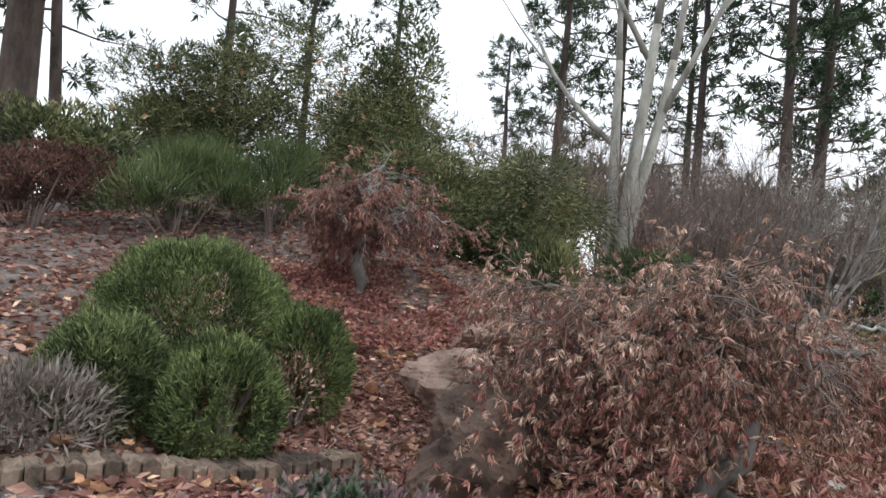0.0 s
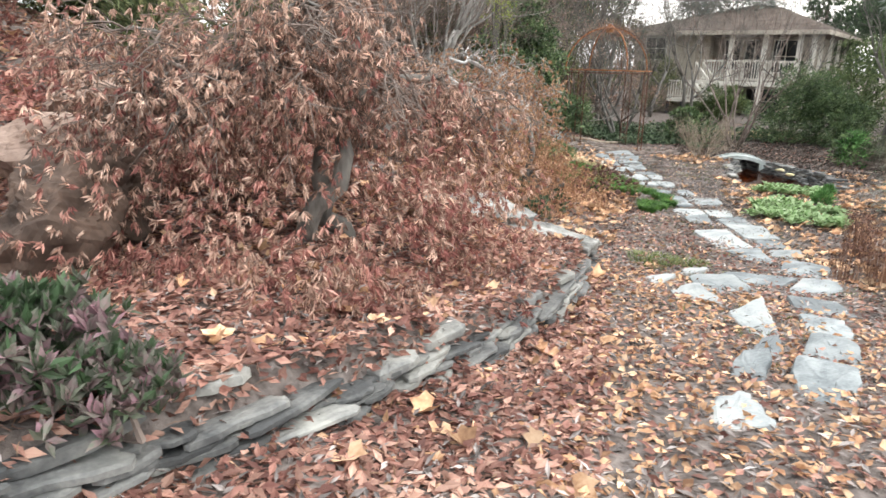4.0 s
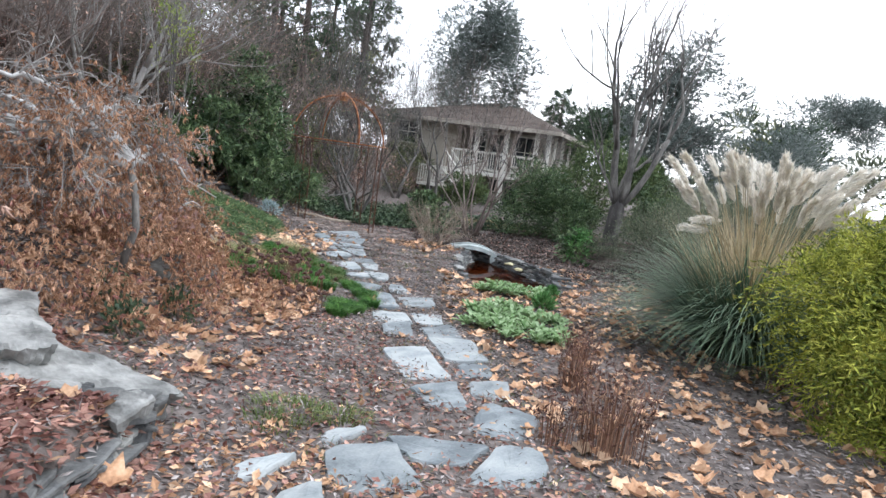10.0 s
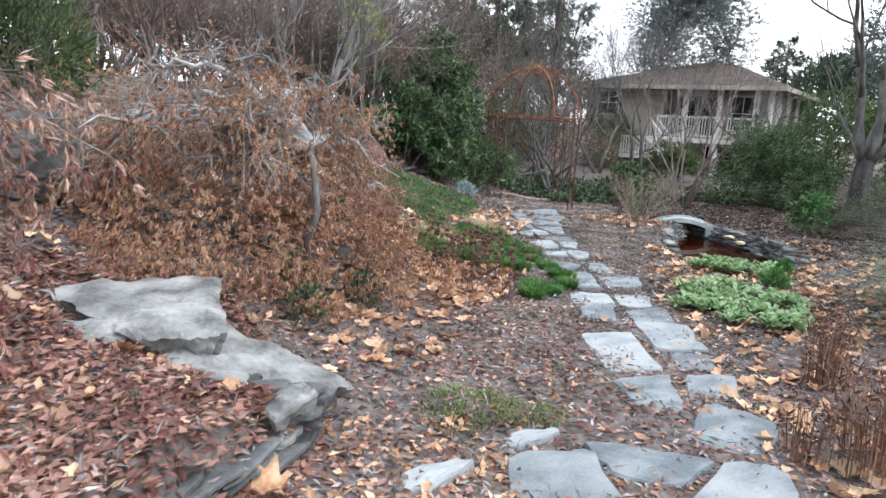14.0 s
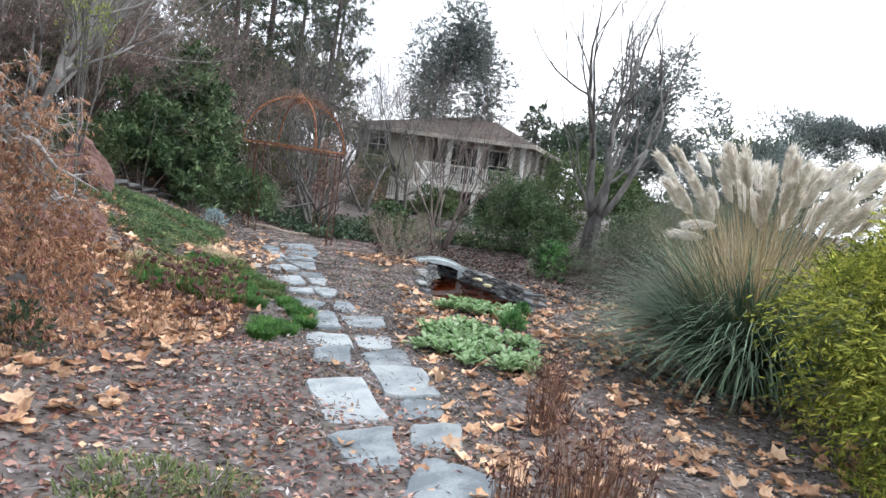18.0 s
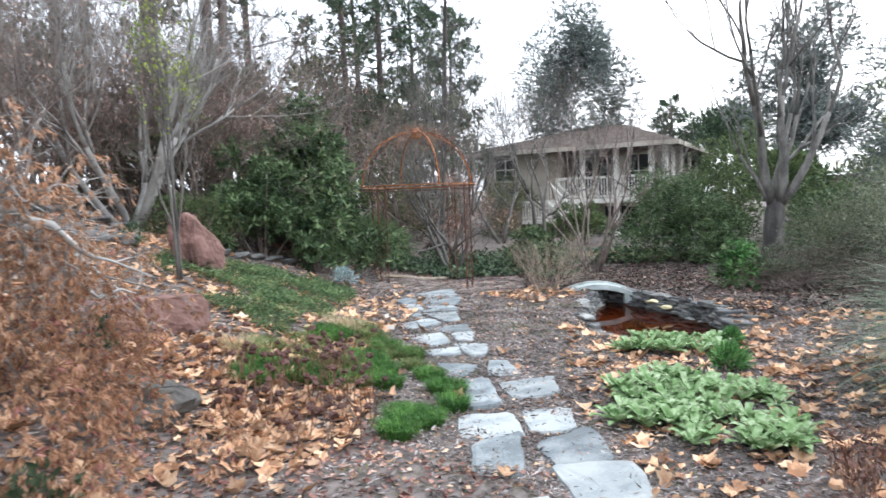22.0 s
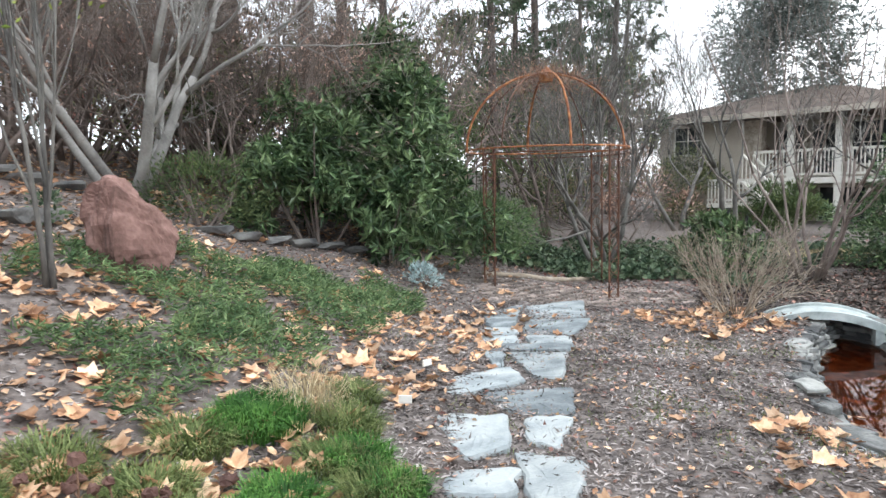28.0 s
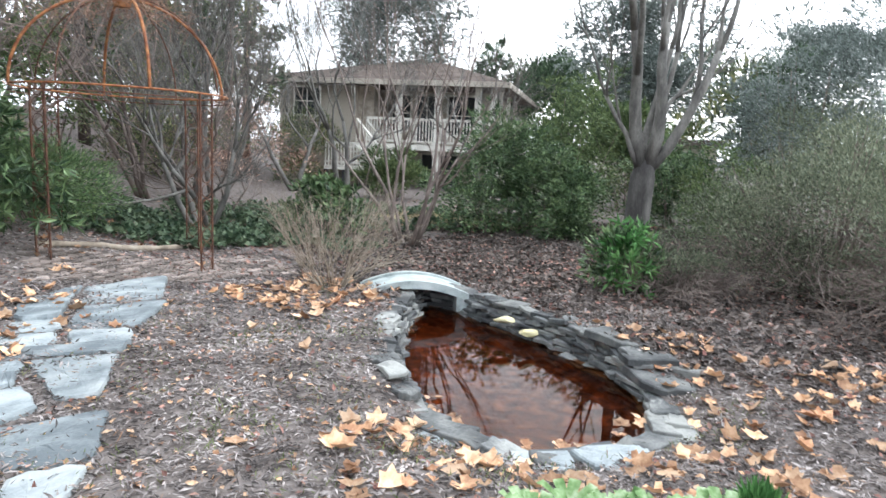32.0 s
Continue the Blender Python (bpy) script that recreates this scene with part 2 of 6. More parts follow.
M_SLABROCK = material("pale_grey_slab_stone", (0.11, 0.11, 0.103), (0.43, 0.425, 0.40), mid=(0.255, 0.255, 0.24), scale=4.5, fine=30, rough=0.85, bump=0.9)
M_BLUE = leaf("pale_blue_green_leaves", (0.22, 0.30, 0.29), (0.5, 0.6, 0.6), spread=0.25)
M_SIDING = material("beige_siding", (0.37, 0.32, 0.262), (0.52, 0.465, 0.39), scale=0.8, fine=20, rough=0.85, bump=0.1)
M_STONEWALL = material("tan_stone_facing", (0.30, 0.25, 0.20), (0.60, 0.54, 0.46), mid=(0.46, 0.40, 0.33), scale=5, fine=20, rough=0.9, bump=0.5)
M_WHITE = material("pale_painted_wood", (0.66, 0.62, 0.55), (0.82, 0.79, 0.72), scale=3, fine=30, rough=0.7, bump=0.1)
M_ROOF = material("brown_shingles", (0.065, 0.05, 0.043), (0.16, 0.13, 0.112), scale=2, fine=14, rough=0.95, bump=0.3, spec=0.05)
M_DARK = material("dark_interior", (0.02, 0.02, 0.022), (0.045, 0.045, 0.05), scale=2, rough=0.6, bump=0)
M_YELLOW = material("pale_yellow_stone", (0.42, 0.37, 0.20), (0.66, 0.60, 0.38), scale=8, rough=0.7, bump=0.2)
M_POND = material("rusty_pond_bed", (0.03, 0.011, 0.006), (0.30, 0.125, 0.05), mid=(0.11, 0.04, 0.017), scale=8, fine=30, rough=0.9, bump=0.4)
M_GLASS = bpy.data.materials.new("window_glass")
M_GLASS.use_nodes = True
M_GLASS.node_tree.nodes["Principled BSDF"].inputs["Base Color"].default_value = (0.03, 0.035, 0.04, 1)
M_GLASS.node_tree.nodes["Principled BSDF"].inputs["Roughness"].default_value = 0.05
M_WATER = bpy.data.materials.new("tea_brown_water")
M_WATER.use_nodes = True
M_DARKROCK = material("dark_grey_boulder", (0.05, 0.046, 0.042), (0.19, 0.18, 0.16), mid=(0.105, 0.098, 0.088), scale=2.6, fine=26, rough=0.85, bump=0.9)
M_PAVER = material("mossy_grey_brown_brick", (0.10, 0.082, 0.07), (0.33, 0.27, 0.235), mid=(0.20, 0.16, 0.138), scale=3, fine=60, rough=0.95, bump=0.6, rand="object", spread=0.2)
M_PINKROCK = material("pinkish_sandstone", (0.13, 0.085, 0.065), (0.37, 0.27, 0.22), mid=(0.24, 0.165, 0.13), scale=3.0, fine=26, rough=0.9, bump=0.9)
wb = M_WATER.node_tree.nodes["Principled BSDF"]
wb.inputs["Base Color"].default_value, wb.inputs["Roughness"].default_value = (0.36, 0.135, 0.05, 1), 0.02
wb.inputs["IOR"].default_value, wb.inputs["Transmission Weight"].default_value = 1.15, 1.0
ripple, rip_bump = M_WATER.node_tree.nodes.new("ShaderNodeTexNoise"), M_WATER.node_tree.nodes.new("ShaderNodeBump")
ripple.inputs["Scale"].default_value, rip_bump.inputs["Strength"].default_value = 5.0, 0.06
M_WATER.node_tree.links.new(ripple.outputs[0], rip_bump.inputs["Height"])
M_WATER.node_tree.links.new(rip_bump.outputs[0], wb.inputs["Normal"])


# ---- geometry helpers ----
class Geo:
    """Gathers points and faces for one mesh."""

    def __init__(self):
        self.v, self.f, self.n = [], [], 0

    def add(self, verts, faces):
        verts = np.asarray(verts, float).reshape(-1, 3)
        self.v.append(verts)
        self.f += [tuple(i + self.n for i in face) for face in faces]
        self.n += len(verts)

    def tube(self, points, radii, sides=5, caps=True):
        points = np.asarray(points, float)
        along = np.gradient(points, axis=0) if len(points) > 2 else np.repeat(points[1:] - points[:1], 2, 0)
        along /= np.linalg.norm(along, axis=1)[:, None] + 1e-9
        ref = np.array([0.0, 0, 1]) if abs(along[0][2]) < 0.9 else np.array([1.0, 0, 0])
        side = np.cross(along, ref)
        side /= np.linalg.norm(side, axis=1)[:, None] + 1e-9
        other = np.cross(side, along)
        a = np.arange(sides) * 2 * math.pi / sides
        rad = np.asarray(radii, float)[:, None, None]
        ring = points[:, None] + rad * (np.cos(a)[None, :, None] * side[:, None] + np.sin(a)[None, :, None] * other[:, None])
        k = len(points)
        faces = [(i * sides + j, i * sides + (j + 1) % sides, (i + 1) * sides + (j + 1) % sides, (i + 1) * sides + j) for i in range(k - 1) for j in range(sides)]
        if caps:
            faces += [tuple(range(sides - 1, -1, -1)), tuple((k - 1) * sides + j for j in range(sides))]
        self.add(ring, faces)

    def box(self, centre, size, turn=0.0):
        c, s = math.cos(radians(turn)), math.sin(radians(turn))
        pts = []
        for i in (-0.5, 0.5):
            for j in (-0.5, 0.5):
                for k in (-0.5, 0.5):
                    x, y = i * size[0], j * size[1]
                    pts.append((centre[0] + c * x - s * y, centre[1] + s * x + c * y, centre[2] + k * size[2]))
        self.add(pts, [(0, 1, 3, 2), (4, 6, 7, 5), (0, 4, 5, 1), (2, 3, 7, 6), (0, 2, 6, 4), (1, 5, 7, 3)])

    def quads(self, q):
        q = np.asarray(q, float)
        n = len(q)
        base = self.n
        self.v.append(q.reshape(-1, 3))
        self.f += [tuple(r) for r in (np.arange(4 * n).reshape(n, 4) + base).tolist()]
        self.n += 4 * n

    def mesh(self, name, mat, smooth=False):
        me = bpy.data.meshes.new(name)
        me.from_pydata(np.concatenate(self.v).tolist(), [], self.f)
        me.materials.append(mat)
        if smooth:
            me.polygons.foreach_set("use_smooth", [True] * len(me.polygons))
        me.update()
        return me


def thing(name, at=(0, 0, 0), label="", category="", group="", kind="", turn=0.0):
    ob = new(name)
    ob.matrix_basis = pose(*at, 0, 0, turn)
    return tagged(ob, label, category, group, kind)


def part(name, geo, mat, parent, label="", smooth=False, kind=""):
    """One mesh object under a thing; its points are in world places."""
    ob = new(name, geo.mesh(name, mat, smooth) if isinstance(geo, Geo) else geo)
    if parent:
        ob.parent = parent
        if not parent.parent:
            ob.matrix_parent_inverse = parent.matrix_basis.inverted()
    return tagged(ob, label, kind=kind)


def whole(name, geo, mat, label, category, group="", kind="", smooth=False):
    return tagged(new(name, geo.mesh(name, mat, smooth)), label, category, group, kind)


def unit(v):
    return v / (np.linalg.norm(v, axis=-1, keepdims=True) + 1e-9)


def blades(p, d, length, width, r, flat=0.0):
    """Leaf shapes (narrow diamonds) that start at p and point along d."""
    p, d = np.asarray(p, float), unit(np.asarray(d, float))
    n = len(p)
    length = np.broadcast_to(length, n)[:, None] * r.uniform(0.7, 1.3, (n, 1))
    width = np.broadcast_to(width, n)[:, None] * r.uniform(0.7, 1.3, (n, 1))
    any_way = r.normal(size=(n, 3)) + np.array([0, 0, flat])
    side = unit(np.cross(d, any_way))
    up = np.cross(side, d)
    mid = p + d * length * 0.45 + up * length * 0.08
    return np.stack([p, mid + side * width / 2, p + d * length, mid - side * width / 2], 1)


def softplus(v):
    return np.where(v > 20, v, np.log1p(np.exp(np.minimum(v, 20))))


def step(a, b, v):
    u = np.clip((v - a) / (b - a), 0, 1)
    return u * u * (3 - 2 * u)


def along_across(x, y):
    """Metres along the stone path and to its uphill side."""
    return (x - 4) * 0.665 + (y - 2.5) * 0.747, -(x - 4) * 0.747 + (y - 2.5) * 0.665


POND = dict(s0=12.1, c0=-2.92, near=1.55, far=2.6, b=0.93, tilt=4)


def pond_reach(a):
    """The pond's outline: blunt at the near end, drawn out under the bridge."""
    c, s = np.cos(a), np.abs(np.sin(a))
    front = ((np.maximum(c, 0) / POND["far"]) ** 1.25 + (s / POND["b"]) ** 1.25 + 1e-9) ** (-1 / 1.25)
    back = ((np.maximum(-c, 0) / POND["near"]) ** 2.6 + (s / POND["b"]) ** 2.6 + 1e-9) ** (-1 / 2.6)
    return np.where(c > 0, front, back)


def pond_far(x, y):
    """Distance from the pond's rim in its own measure: under 1 is water."""
    s, c = along_across(x, y)
    u, v = s - POND["s0"], c - POND["c0"]
    return np.hypot(u, v) / pond_reach(np.arctan2(v, u) - radians(POND["tilt"]))


def wall_line(s):
    return 1.02 + 0.056 * np.where(s < 1.84, (s - 1.84) ** 2, 0)


def ground_z(x, y, pond=True):
    x, y = np.asarray(x, float), np.asarray(y, float)
    s, c = along_across(x, y)
    z = -0.295 - 0.05 * step(9.5, 12, s) + 0.12 * softplus(np.minimum(4 - s, 9))
    hill = softplus((c - 1 - 0.8 * step(10.5, 13.5, s)) * 2) / 2
    z = z + (0.12 + 0.30 * step(-1, 4, s)) * 7 * np.tanh(hill / 7) + 0.09 * softplus((np.minimum(c, 12) - 5) * 2) * (1 - step(2, 5, s)) * step(-4.5, -0.5, s)
    z = z + 0.30 * np.exp(-((x - 3.4) ** 2 + (y - 13.4) ** 2) / 7.0)
    z = z - 0.22 * np.exp(-((x + 1.3) ** 2 + (y - 3.8) ** 2) / 2.4)
    z = z + 0.20 * step(-0.03, 0.13, c - wall_line(s)) * step(-4, -3, s) * (1 - step(1.7, 2.3, s))
    z = z - 0.10 * step(12, 17, s) * (1 - step(0, 2, c))
    z = z + 0.03 * np.sin(x * 2.1 + 0.7 * y) * np.sin(1.7 * y - 0.4 * x) + 0.012 * np.sin(5.3 * x) * np.sin(4.7 * y + 1)
    if pond:
        z = z - 0.25 * (1 - step(1.05, 1.9, pond_far(x, y))) * (1 - step(10.6, 12.2, s))
        z = z - 0.85 * (1 - step(0.93, 1.06, pond_far(x, y)))
    return z


def gz(x, y):
    return float(ground_z(x, y))


def scatter(r, n, x0, x1, y0, y1, keep=None):
    x, y = r.uniform(x0, x1, n), r.uniform(y0, y1, n)
    k = pond_far(x, y) > 1.12
    if keep is not None:
        k &= keep(x, y)
    x, y = x[k], y[k]
    return np.stack([x, y, ground_z(x, y)], 1)


# ---- the ground ----
def build_ground():
    near_x, near_y = np.arange(-5, 19.01, 0.1), np.arange(-5, 19.01, 0.1)
    far = np.concatenate([np.array([1.5, 4, 8, 14, 24, 40, 70, 130, 300, 700])])
    xs = np.concatenate([-5 - far[::-1], near_x, 19 + far])
    ys = np.concatenate([-5 - far[::-1], near_y, 19 + far])
    gx, gy = np.meshgrid(xs, ys, indexing="ij")
    z = ground_z(gx, gy)
    v = np.stack([gx, gy, z], -1).reshape(-1, 3)
    nx, ny = gx.shape
    i, j = np.meshgrid(np.arange(nx - 1), np.arange(ny - 1), indexing="ij")
    a = (i * ny + j).ravel()
    f = np.stack([a, a + ny, a + ny + 1, a + 1], 1)
    g = Geo()
    g.v, g.f, g.n = [v], [tuple(q) for q in f.tolist()], len(v)
    whole("ground", g, M_EARTH, "brown bark-mulch garden ground with leaf litter on a slope", "ground", kind="structure", smooth=True)


build_ground()


# ---- stones ----
def slab_geo(w, l, h, seed, sides=9, rag=0.22, bev=0.018, under=1.01):
    """A flat stone with an irregular outline, worn upper edge and uneven top."""
    r = np.random.default_rng(seed)
    corners = []
    for i, (cx, cy) in enumerate(((-0.5, -0.5), (0.5, -0.5), (0.5, 0.5), (-0.5, 0.5))):
        p = np.array([cx, cy]) * (1 - rag * r.uniform(0, 0.75, 2))
        if r.random() < 0.45:
            nxt = np.array([(0.5, -0.5), (0.5, 0.5), (-0.5, 0.5), (-0.5, -0.5)][i])
            before = np.array([(-0.5, 0.5), (-0.5, -0.5), (0.5, -0.5), (0.5, 0.5)][i])
            f = r.uniform(0.12, 0.38)
            corners += [p + (before - p) * f, p + (nxt - p) * f * 0.7]
        else:
            corners.append(p)
    ring = []
    for p, q in zip(corners, corners[1:] + corners[:1]):
        across = np.array([p[1] - q[1], q[0] - p[0]])
        ring += [p] + [p + (q - p) * f + across * r.normal(0, 0.022) for f in ((0.33, 0.68) if sides > 7 else (0.5,))]
    x, y = np.array(ring)[:, 0] * w, np.array(ring)[:, 1] * l
    sides = len(x)
    t = r.normal(0, 0.006, sides)
    g = Geo()
    low = np.stack([x * under, y * under, np.full(sides, -h)], 1)
    edge = np.stack([x, y, t - bev * 0.8], 1)
    top = np.stack([x * (1 - bev * 2 / w), y * (1 - bev * 2 / l), t], 1)
    mid = np.stack([x * 0.5, y * 0.5, t * 0.5 + r.normal(0, 0.004, sides)], 1)
    v = np.concatenate([low, edge, top, mid])
    f = []
    for k in range(3):
        f += [(k * sides + i, k * sides + (i + 1) % sides, (k + 1) * sides + (i + 1) % sides, (k + 1) * sides + i) for i in range(sides)]
    f.append(tuple(3 * sides + i for i in range(sides)))
    f.append(tuple(range(sides - 1, -1, -1)))
    g.add(v, f)
    return g


def rock_geo(size, seed, cuts=9, rough=0.075, flat_top=0.0, square=0.7):
    """A boulder: a ball cut by random planes, then roughened."""
    r = np.random.default_rng(seed)
    bm = bmesh.new()
    bmesh.ops.create_icosphere(bm, subdivisions=5 if max(size) > 0.6 else 3, radius=1.0)
    planes = [(unit(r.normal(size=3)), r.uniform(0.55, 0.85)) for _ in range(cuts)]
    if flat_top:
        planes.append((np.array([0.05, 0.05, 1.0]), flat_top))
    off = r.uniform(0, 50, 3)
    for vert in bm.verts:
        p = np.array(vert.co)
        p = np.sign(p) * np.abs(p) ** square
        for nrm, d in planes:
            over = p @ nrm - d
            if over > 0:
                p = p - nrm * over * 0.93
        q = Vector(p * 2.2 + off)
        p = p + np.array(vert.normal) * (noise.noise(q) * rough * 1.8 + noise.noise(q * 3.1) * rough * 0.8 + (noise.noise(q * 7.3) + 0.5 * noise.noise(q * 15.0)) * rough * 0.4)
        vert.co = p
    co = np.array([v.co for v in bm.verts])
    lo, hi = co.min(0), co.max(0)
    for vert in bm.verts:
        vert.co = ((np.array(vert.co) - lo) / (hi - lo) - 0.5) * np.array(size)
    me = bpy.data.meshes.new("rock")
    bm.to_mesh(me)
    bm.free()
    return me


def boulder(x, y, size, seed, mat, label, turn=0, lift=0.3, name="boulder", flat_top=0.0, tilt=0, group="", z=None, square=0.7, cuts=9):
    me = rock_geo(size, seed, cuts, flat_top=flat_top, square=square)
    me.materials.append(mat)
    ob = tagged(new(name, me), label, "rock", group)
    ob.matrix_basis = pose(x, y, (gz(x, y) if z is None else z) + size[2] * (0.5 - lift), tilt, tilt * 0.5, turn)
    return ob


def block(x, y, z, size, seed, mat, label, turn):
    """A quarried block: a box with rounded arrises, broken faces and a nearly flat top."""
    bm = bmesh.new()
    bmesh.ops.create_cube(bm, size=2.0)
    bmesh.ops.subdivide_edges(bm, edges=bm.edges[:], cuts=22, use_grid_fill=True)
    for vert in bm.verts:
        p = np.array(vert.co)
        ball = p / np.linalg.norm(p) * 1.45
        p = p * 0.86 + ball * 0.14
        q = Vector(p * np.array(size)) * 1.6 + Vector((seed, 0, 0))
        rough = noise.noise(q) * 0.09 + noise.noise(q * 2.7) * 0.05 + abs(noise.noise(q * 5.1)) * 0.035 + noise.noise(q * 11.0) * 0.012
        out = np.array([p[0] ** 3, p[1] ** 3, 0.45 * p[2] ** 3])
        vert.co = (p + out / (np.linalg.norm(out) + 0.2) * rough * 1.3) * np.array(size) / 2
    me = bpy.data.meshes.new("block")
    bm.to_mesh(me)
    bm.free()
    me.materials.append(mat)
    ob = tagged(new("boulder", me), label, "rock")
    ob.matrix_basis = pose(x, y, z, -3, 3, turn)
    return ob


PATH_STONES = thing("flagstone_path", (8, 6, -0.3), "two staggered rows of blue-grey irregular flagstones set in mulch", "path", kind="structure")
flag_seed = [100]


def cut_slab(w, l, h, r, taper=0.0, skew=0.0, slant=0.0, uneven=0.0025, lip=0.012, under=1.015, rag=0.011):
    """A split four-sided slab, wider at one end, leaning and slanting as it was cut, with chipped corners and a worn lip."""
    ring, corners = [], []
    for u, v in ((-1, -1), (1, -1), (1, 1), (-1, 1)):
        vv = v * (1 + slant * u)
        corners.append(np.array([u * w / 2 * (1 + taper * v) + skew * vv * l / 2, vv * l / 2]))
    for p, q in zip(corners, corners[1:] + corners[:1]):
        side = np.array([p[1] - q[1], q[0] - p[0]])
        long = np.linalg.norm(side)
        nip = min(0.16, r.uniform(0.02, 0.07) / long)
        ring.append(p + (q - p) * nip)
        for f in (0.27, 0.5, 0.73):
            ring.append(p + (q - p) * (f + r.normal(0, 0.03)) - side / long * r.normal(rag * 0.5, rag))
        ring.append(q + (p - q) * nip * r.uniform(0.4, 1.3))
    ring = np.array(ring) * 1.035
    n = len(ring)
    inward = ring * (1 - lip / (np.linalg.norm(ring, axis=1, keepdims=True) + 0.01))
    t = r.normal(0, uneven, n)
    v = [np.column_stack([ring * under, np.full(n, -h)])]
    if h > 0.1:
        v.append(np.column_stack([ring * (1 + under) / 2 + r.normal(0, uneven * 1.5, (n, 2)), np.full(n, -h * 0.55) + r.normal(0, uneven, n)]))
    v += [np.column_stack([ring, t - lip - r.uniform(0.004, 0.016, n)]), np.column_stack([inward, t - 0.002])]
    for f in (0.8, 0.55, 0.25):
        v.append(np.column_stack([ring * f, r.normal(0, uneven, n) + 0.003]))
    m = len(v)
    faces = []
    for k in range(m - 1):
        faces += [(k * n + i, k * n + (i + 1) % n, (k + 1) * n + (i + 1) % n, (k + 1) * n + i) for i in range(n)]
    faces += [tuple((m - 1) * n + i for i in range(n)), tuple(range(n - 1, -1, -1))]
    g = Geo()
    g.add(np.concatenate(v), faces)
    return g


def flag(x, y, w, l, turn, taper=0.0, skew=0.0, slant=0.0):
    flag_seed[0] += 1
    r = np.random.default_rng(flag_seed[0])
    ob = new("flagstone", cut_slab(w, l, 0.07, r, taper, skew, slant).mesh("flagstone", M_FLAG))
    ob.matrix_basis = PATH_STONES.matrix_basis.inverted() @ pose(x, y, gz(x, y) + 0.026, r.uniform(-1.2, 1.2), r.uniform(-1.2, 1.2), turn)
    ob.parent = PATH_STONES


flag(12.16, 13.22, 0.45, 0.93, 2, 0.18, 0.64, 0.15)
flag(12.97, 13.36, 0.78, 0.93, -7, 0.07, 0.47, 0.19)
flag(12.41, 12.51, 0.63, 0.79, -27, 0.20, 0.20, 0.03)
flag(11.77, 12.56, 0.39, 0.36, -23, -0.00, 0.13, -0.09)
flag(11.54, 12.17, 0.41, 0.37, -19, -0.02, 0.21, -0.14)
flag(12.00, 11.93, 0.42, 0.40, -27, 0.06, -0.03, -0.04)
flag(11.62, 11.70, 0.77, 0.27, -26, 0.09, 0.21, -0.05)
flag(11.15, 11.46, 0.15, 0.50, -39, 0.34, -0.33, -0.06)
flag(11.44, 11.13, 0.38, 0.75, -25, 0.43, -0.01, -0.01)
flag(10.75, 10.87, 0.64, 0.39, 8, -0.11, 0.52, -0.02)
flag(10.86, 10.31, 0.58, 0.59, -19, 0.26, 0.02, 0.09)
flag(10.20, 9.83, 0.38, 0.59, -11, 0.27, 0.07, -0.19)
flag(10.62, 9.73, 0.25, 0.44, -31, 0.23, 0.06, 0.07)
flag(10.29, 9.14, 0.30, 0.61, -40, 0.44, -0.16, -0.04)
flag(9.94, 9.26, 0.38, 0.29, -20, 0.05, 0.23, 0.10)
flag(9.57, 8.56, 0.30, 0.50, -44, 0.47, -0.14, -0.16)
flag(9.95, 8.32, 0.26, 0.59, -32, -0.31, 0.06, -0.07)
flag(9.19, 7.77, 0.27, 0.80, -23, -0.11, 0.23, -0.04)
flag(9.63, 7.59, 0.51, 0.52, -18, 0.14, 0.30, -0.02)
flag(8.69, 7.10, 0.44, 0.56, -35, -0.03, 0.01, -0.02)
flag(9.17, 6.93, 0.39, 0.51, -29, 0.10, 0.20, -0.05)
flag(8.23, 6.50, 0.39, 0.65, -7, 0.11, 0.68, 0.00)
flag(8.81, 6.37, 0.48, 0.54, -10, 0.11, 0.42, 0.18)
flag(8.40, 5.74, 0.49, 0.78, -31, 0.04, 0.04, -0.04)
flag(7.56, 5.54, 0.48, 0.86, -15, 0.02, 0.24, -0.00)
flag(8.01, 5.18, 0.36, 0.39, -30, -0.17, 0.29, -0.08)
flag(7.57, 4.63, 0.36, 0.57, -25, 0.10, 0.40, 0.01)
flag(6.96, 4.67, 0.38, 0.55, -22, 0.24, 0.20, 0.16)
flag(6.93, 4.01, 0.42, 0.64, -74, 0.08, -0.12, 0.01)
flag(6.08, 3.87, 0.50, 0.33, -44, 0.39, 0.05, -0.01)
flag(6.22, 3.41, 0.39, 0.77, -48, -0.27, 0.23, -0.03)
flag(5.48, 3.82, 0.49, 0.79, -28, -0.10, 0.06, 0.07)
flag(5.70, 4.40, 0.19, 0.19, -26, 0.30, 0.96, 0.31)
flag(4.92, 4.12, 0.24, 0.21, -20, 0.17, 0.92, 0.22)
flag(4.76, 3.49, 0.39, 0.48, 10, 0.18, 0.60, -0.05)
flag(4.64, 2.85, 0.41, 0.47, 11, 0.44, 1.16, 0.03)
flag(5.47, 2.89, 0.39, 0.57, -45, -0.09, -0.06, -0.09)
flag(5.01, 2.56, 0.28, 0.41, -50, 0.09, -0.06, -0.03)
flag(4.47, 2.18, 0.31, 0.58, -43, -0.11, 0.28, -0.18)
flag(3.67, 1.73, 0.27, 0.75, -49, 0.15, 0.14, -0.04)
flag(4.07, 2.36, 0.29, 0.18, 9, 0.07, 1.53, 0.08)
flag(3.50, 2.06, 0.24, 0.42, -10, -0.04, 1.00, 0.07)
flag(2.91, 1.67, 0.27, 0.29, -9, -0.23, 0.53, 0.14)


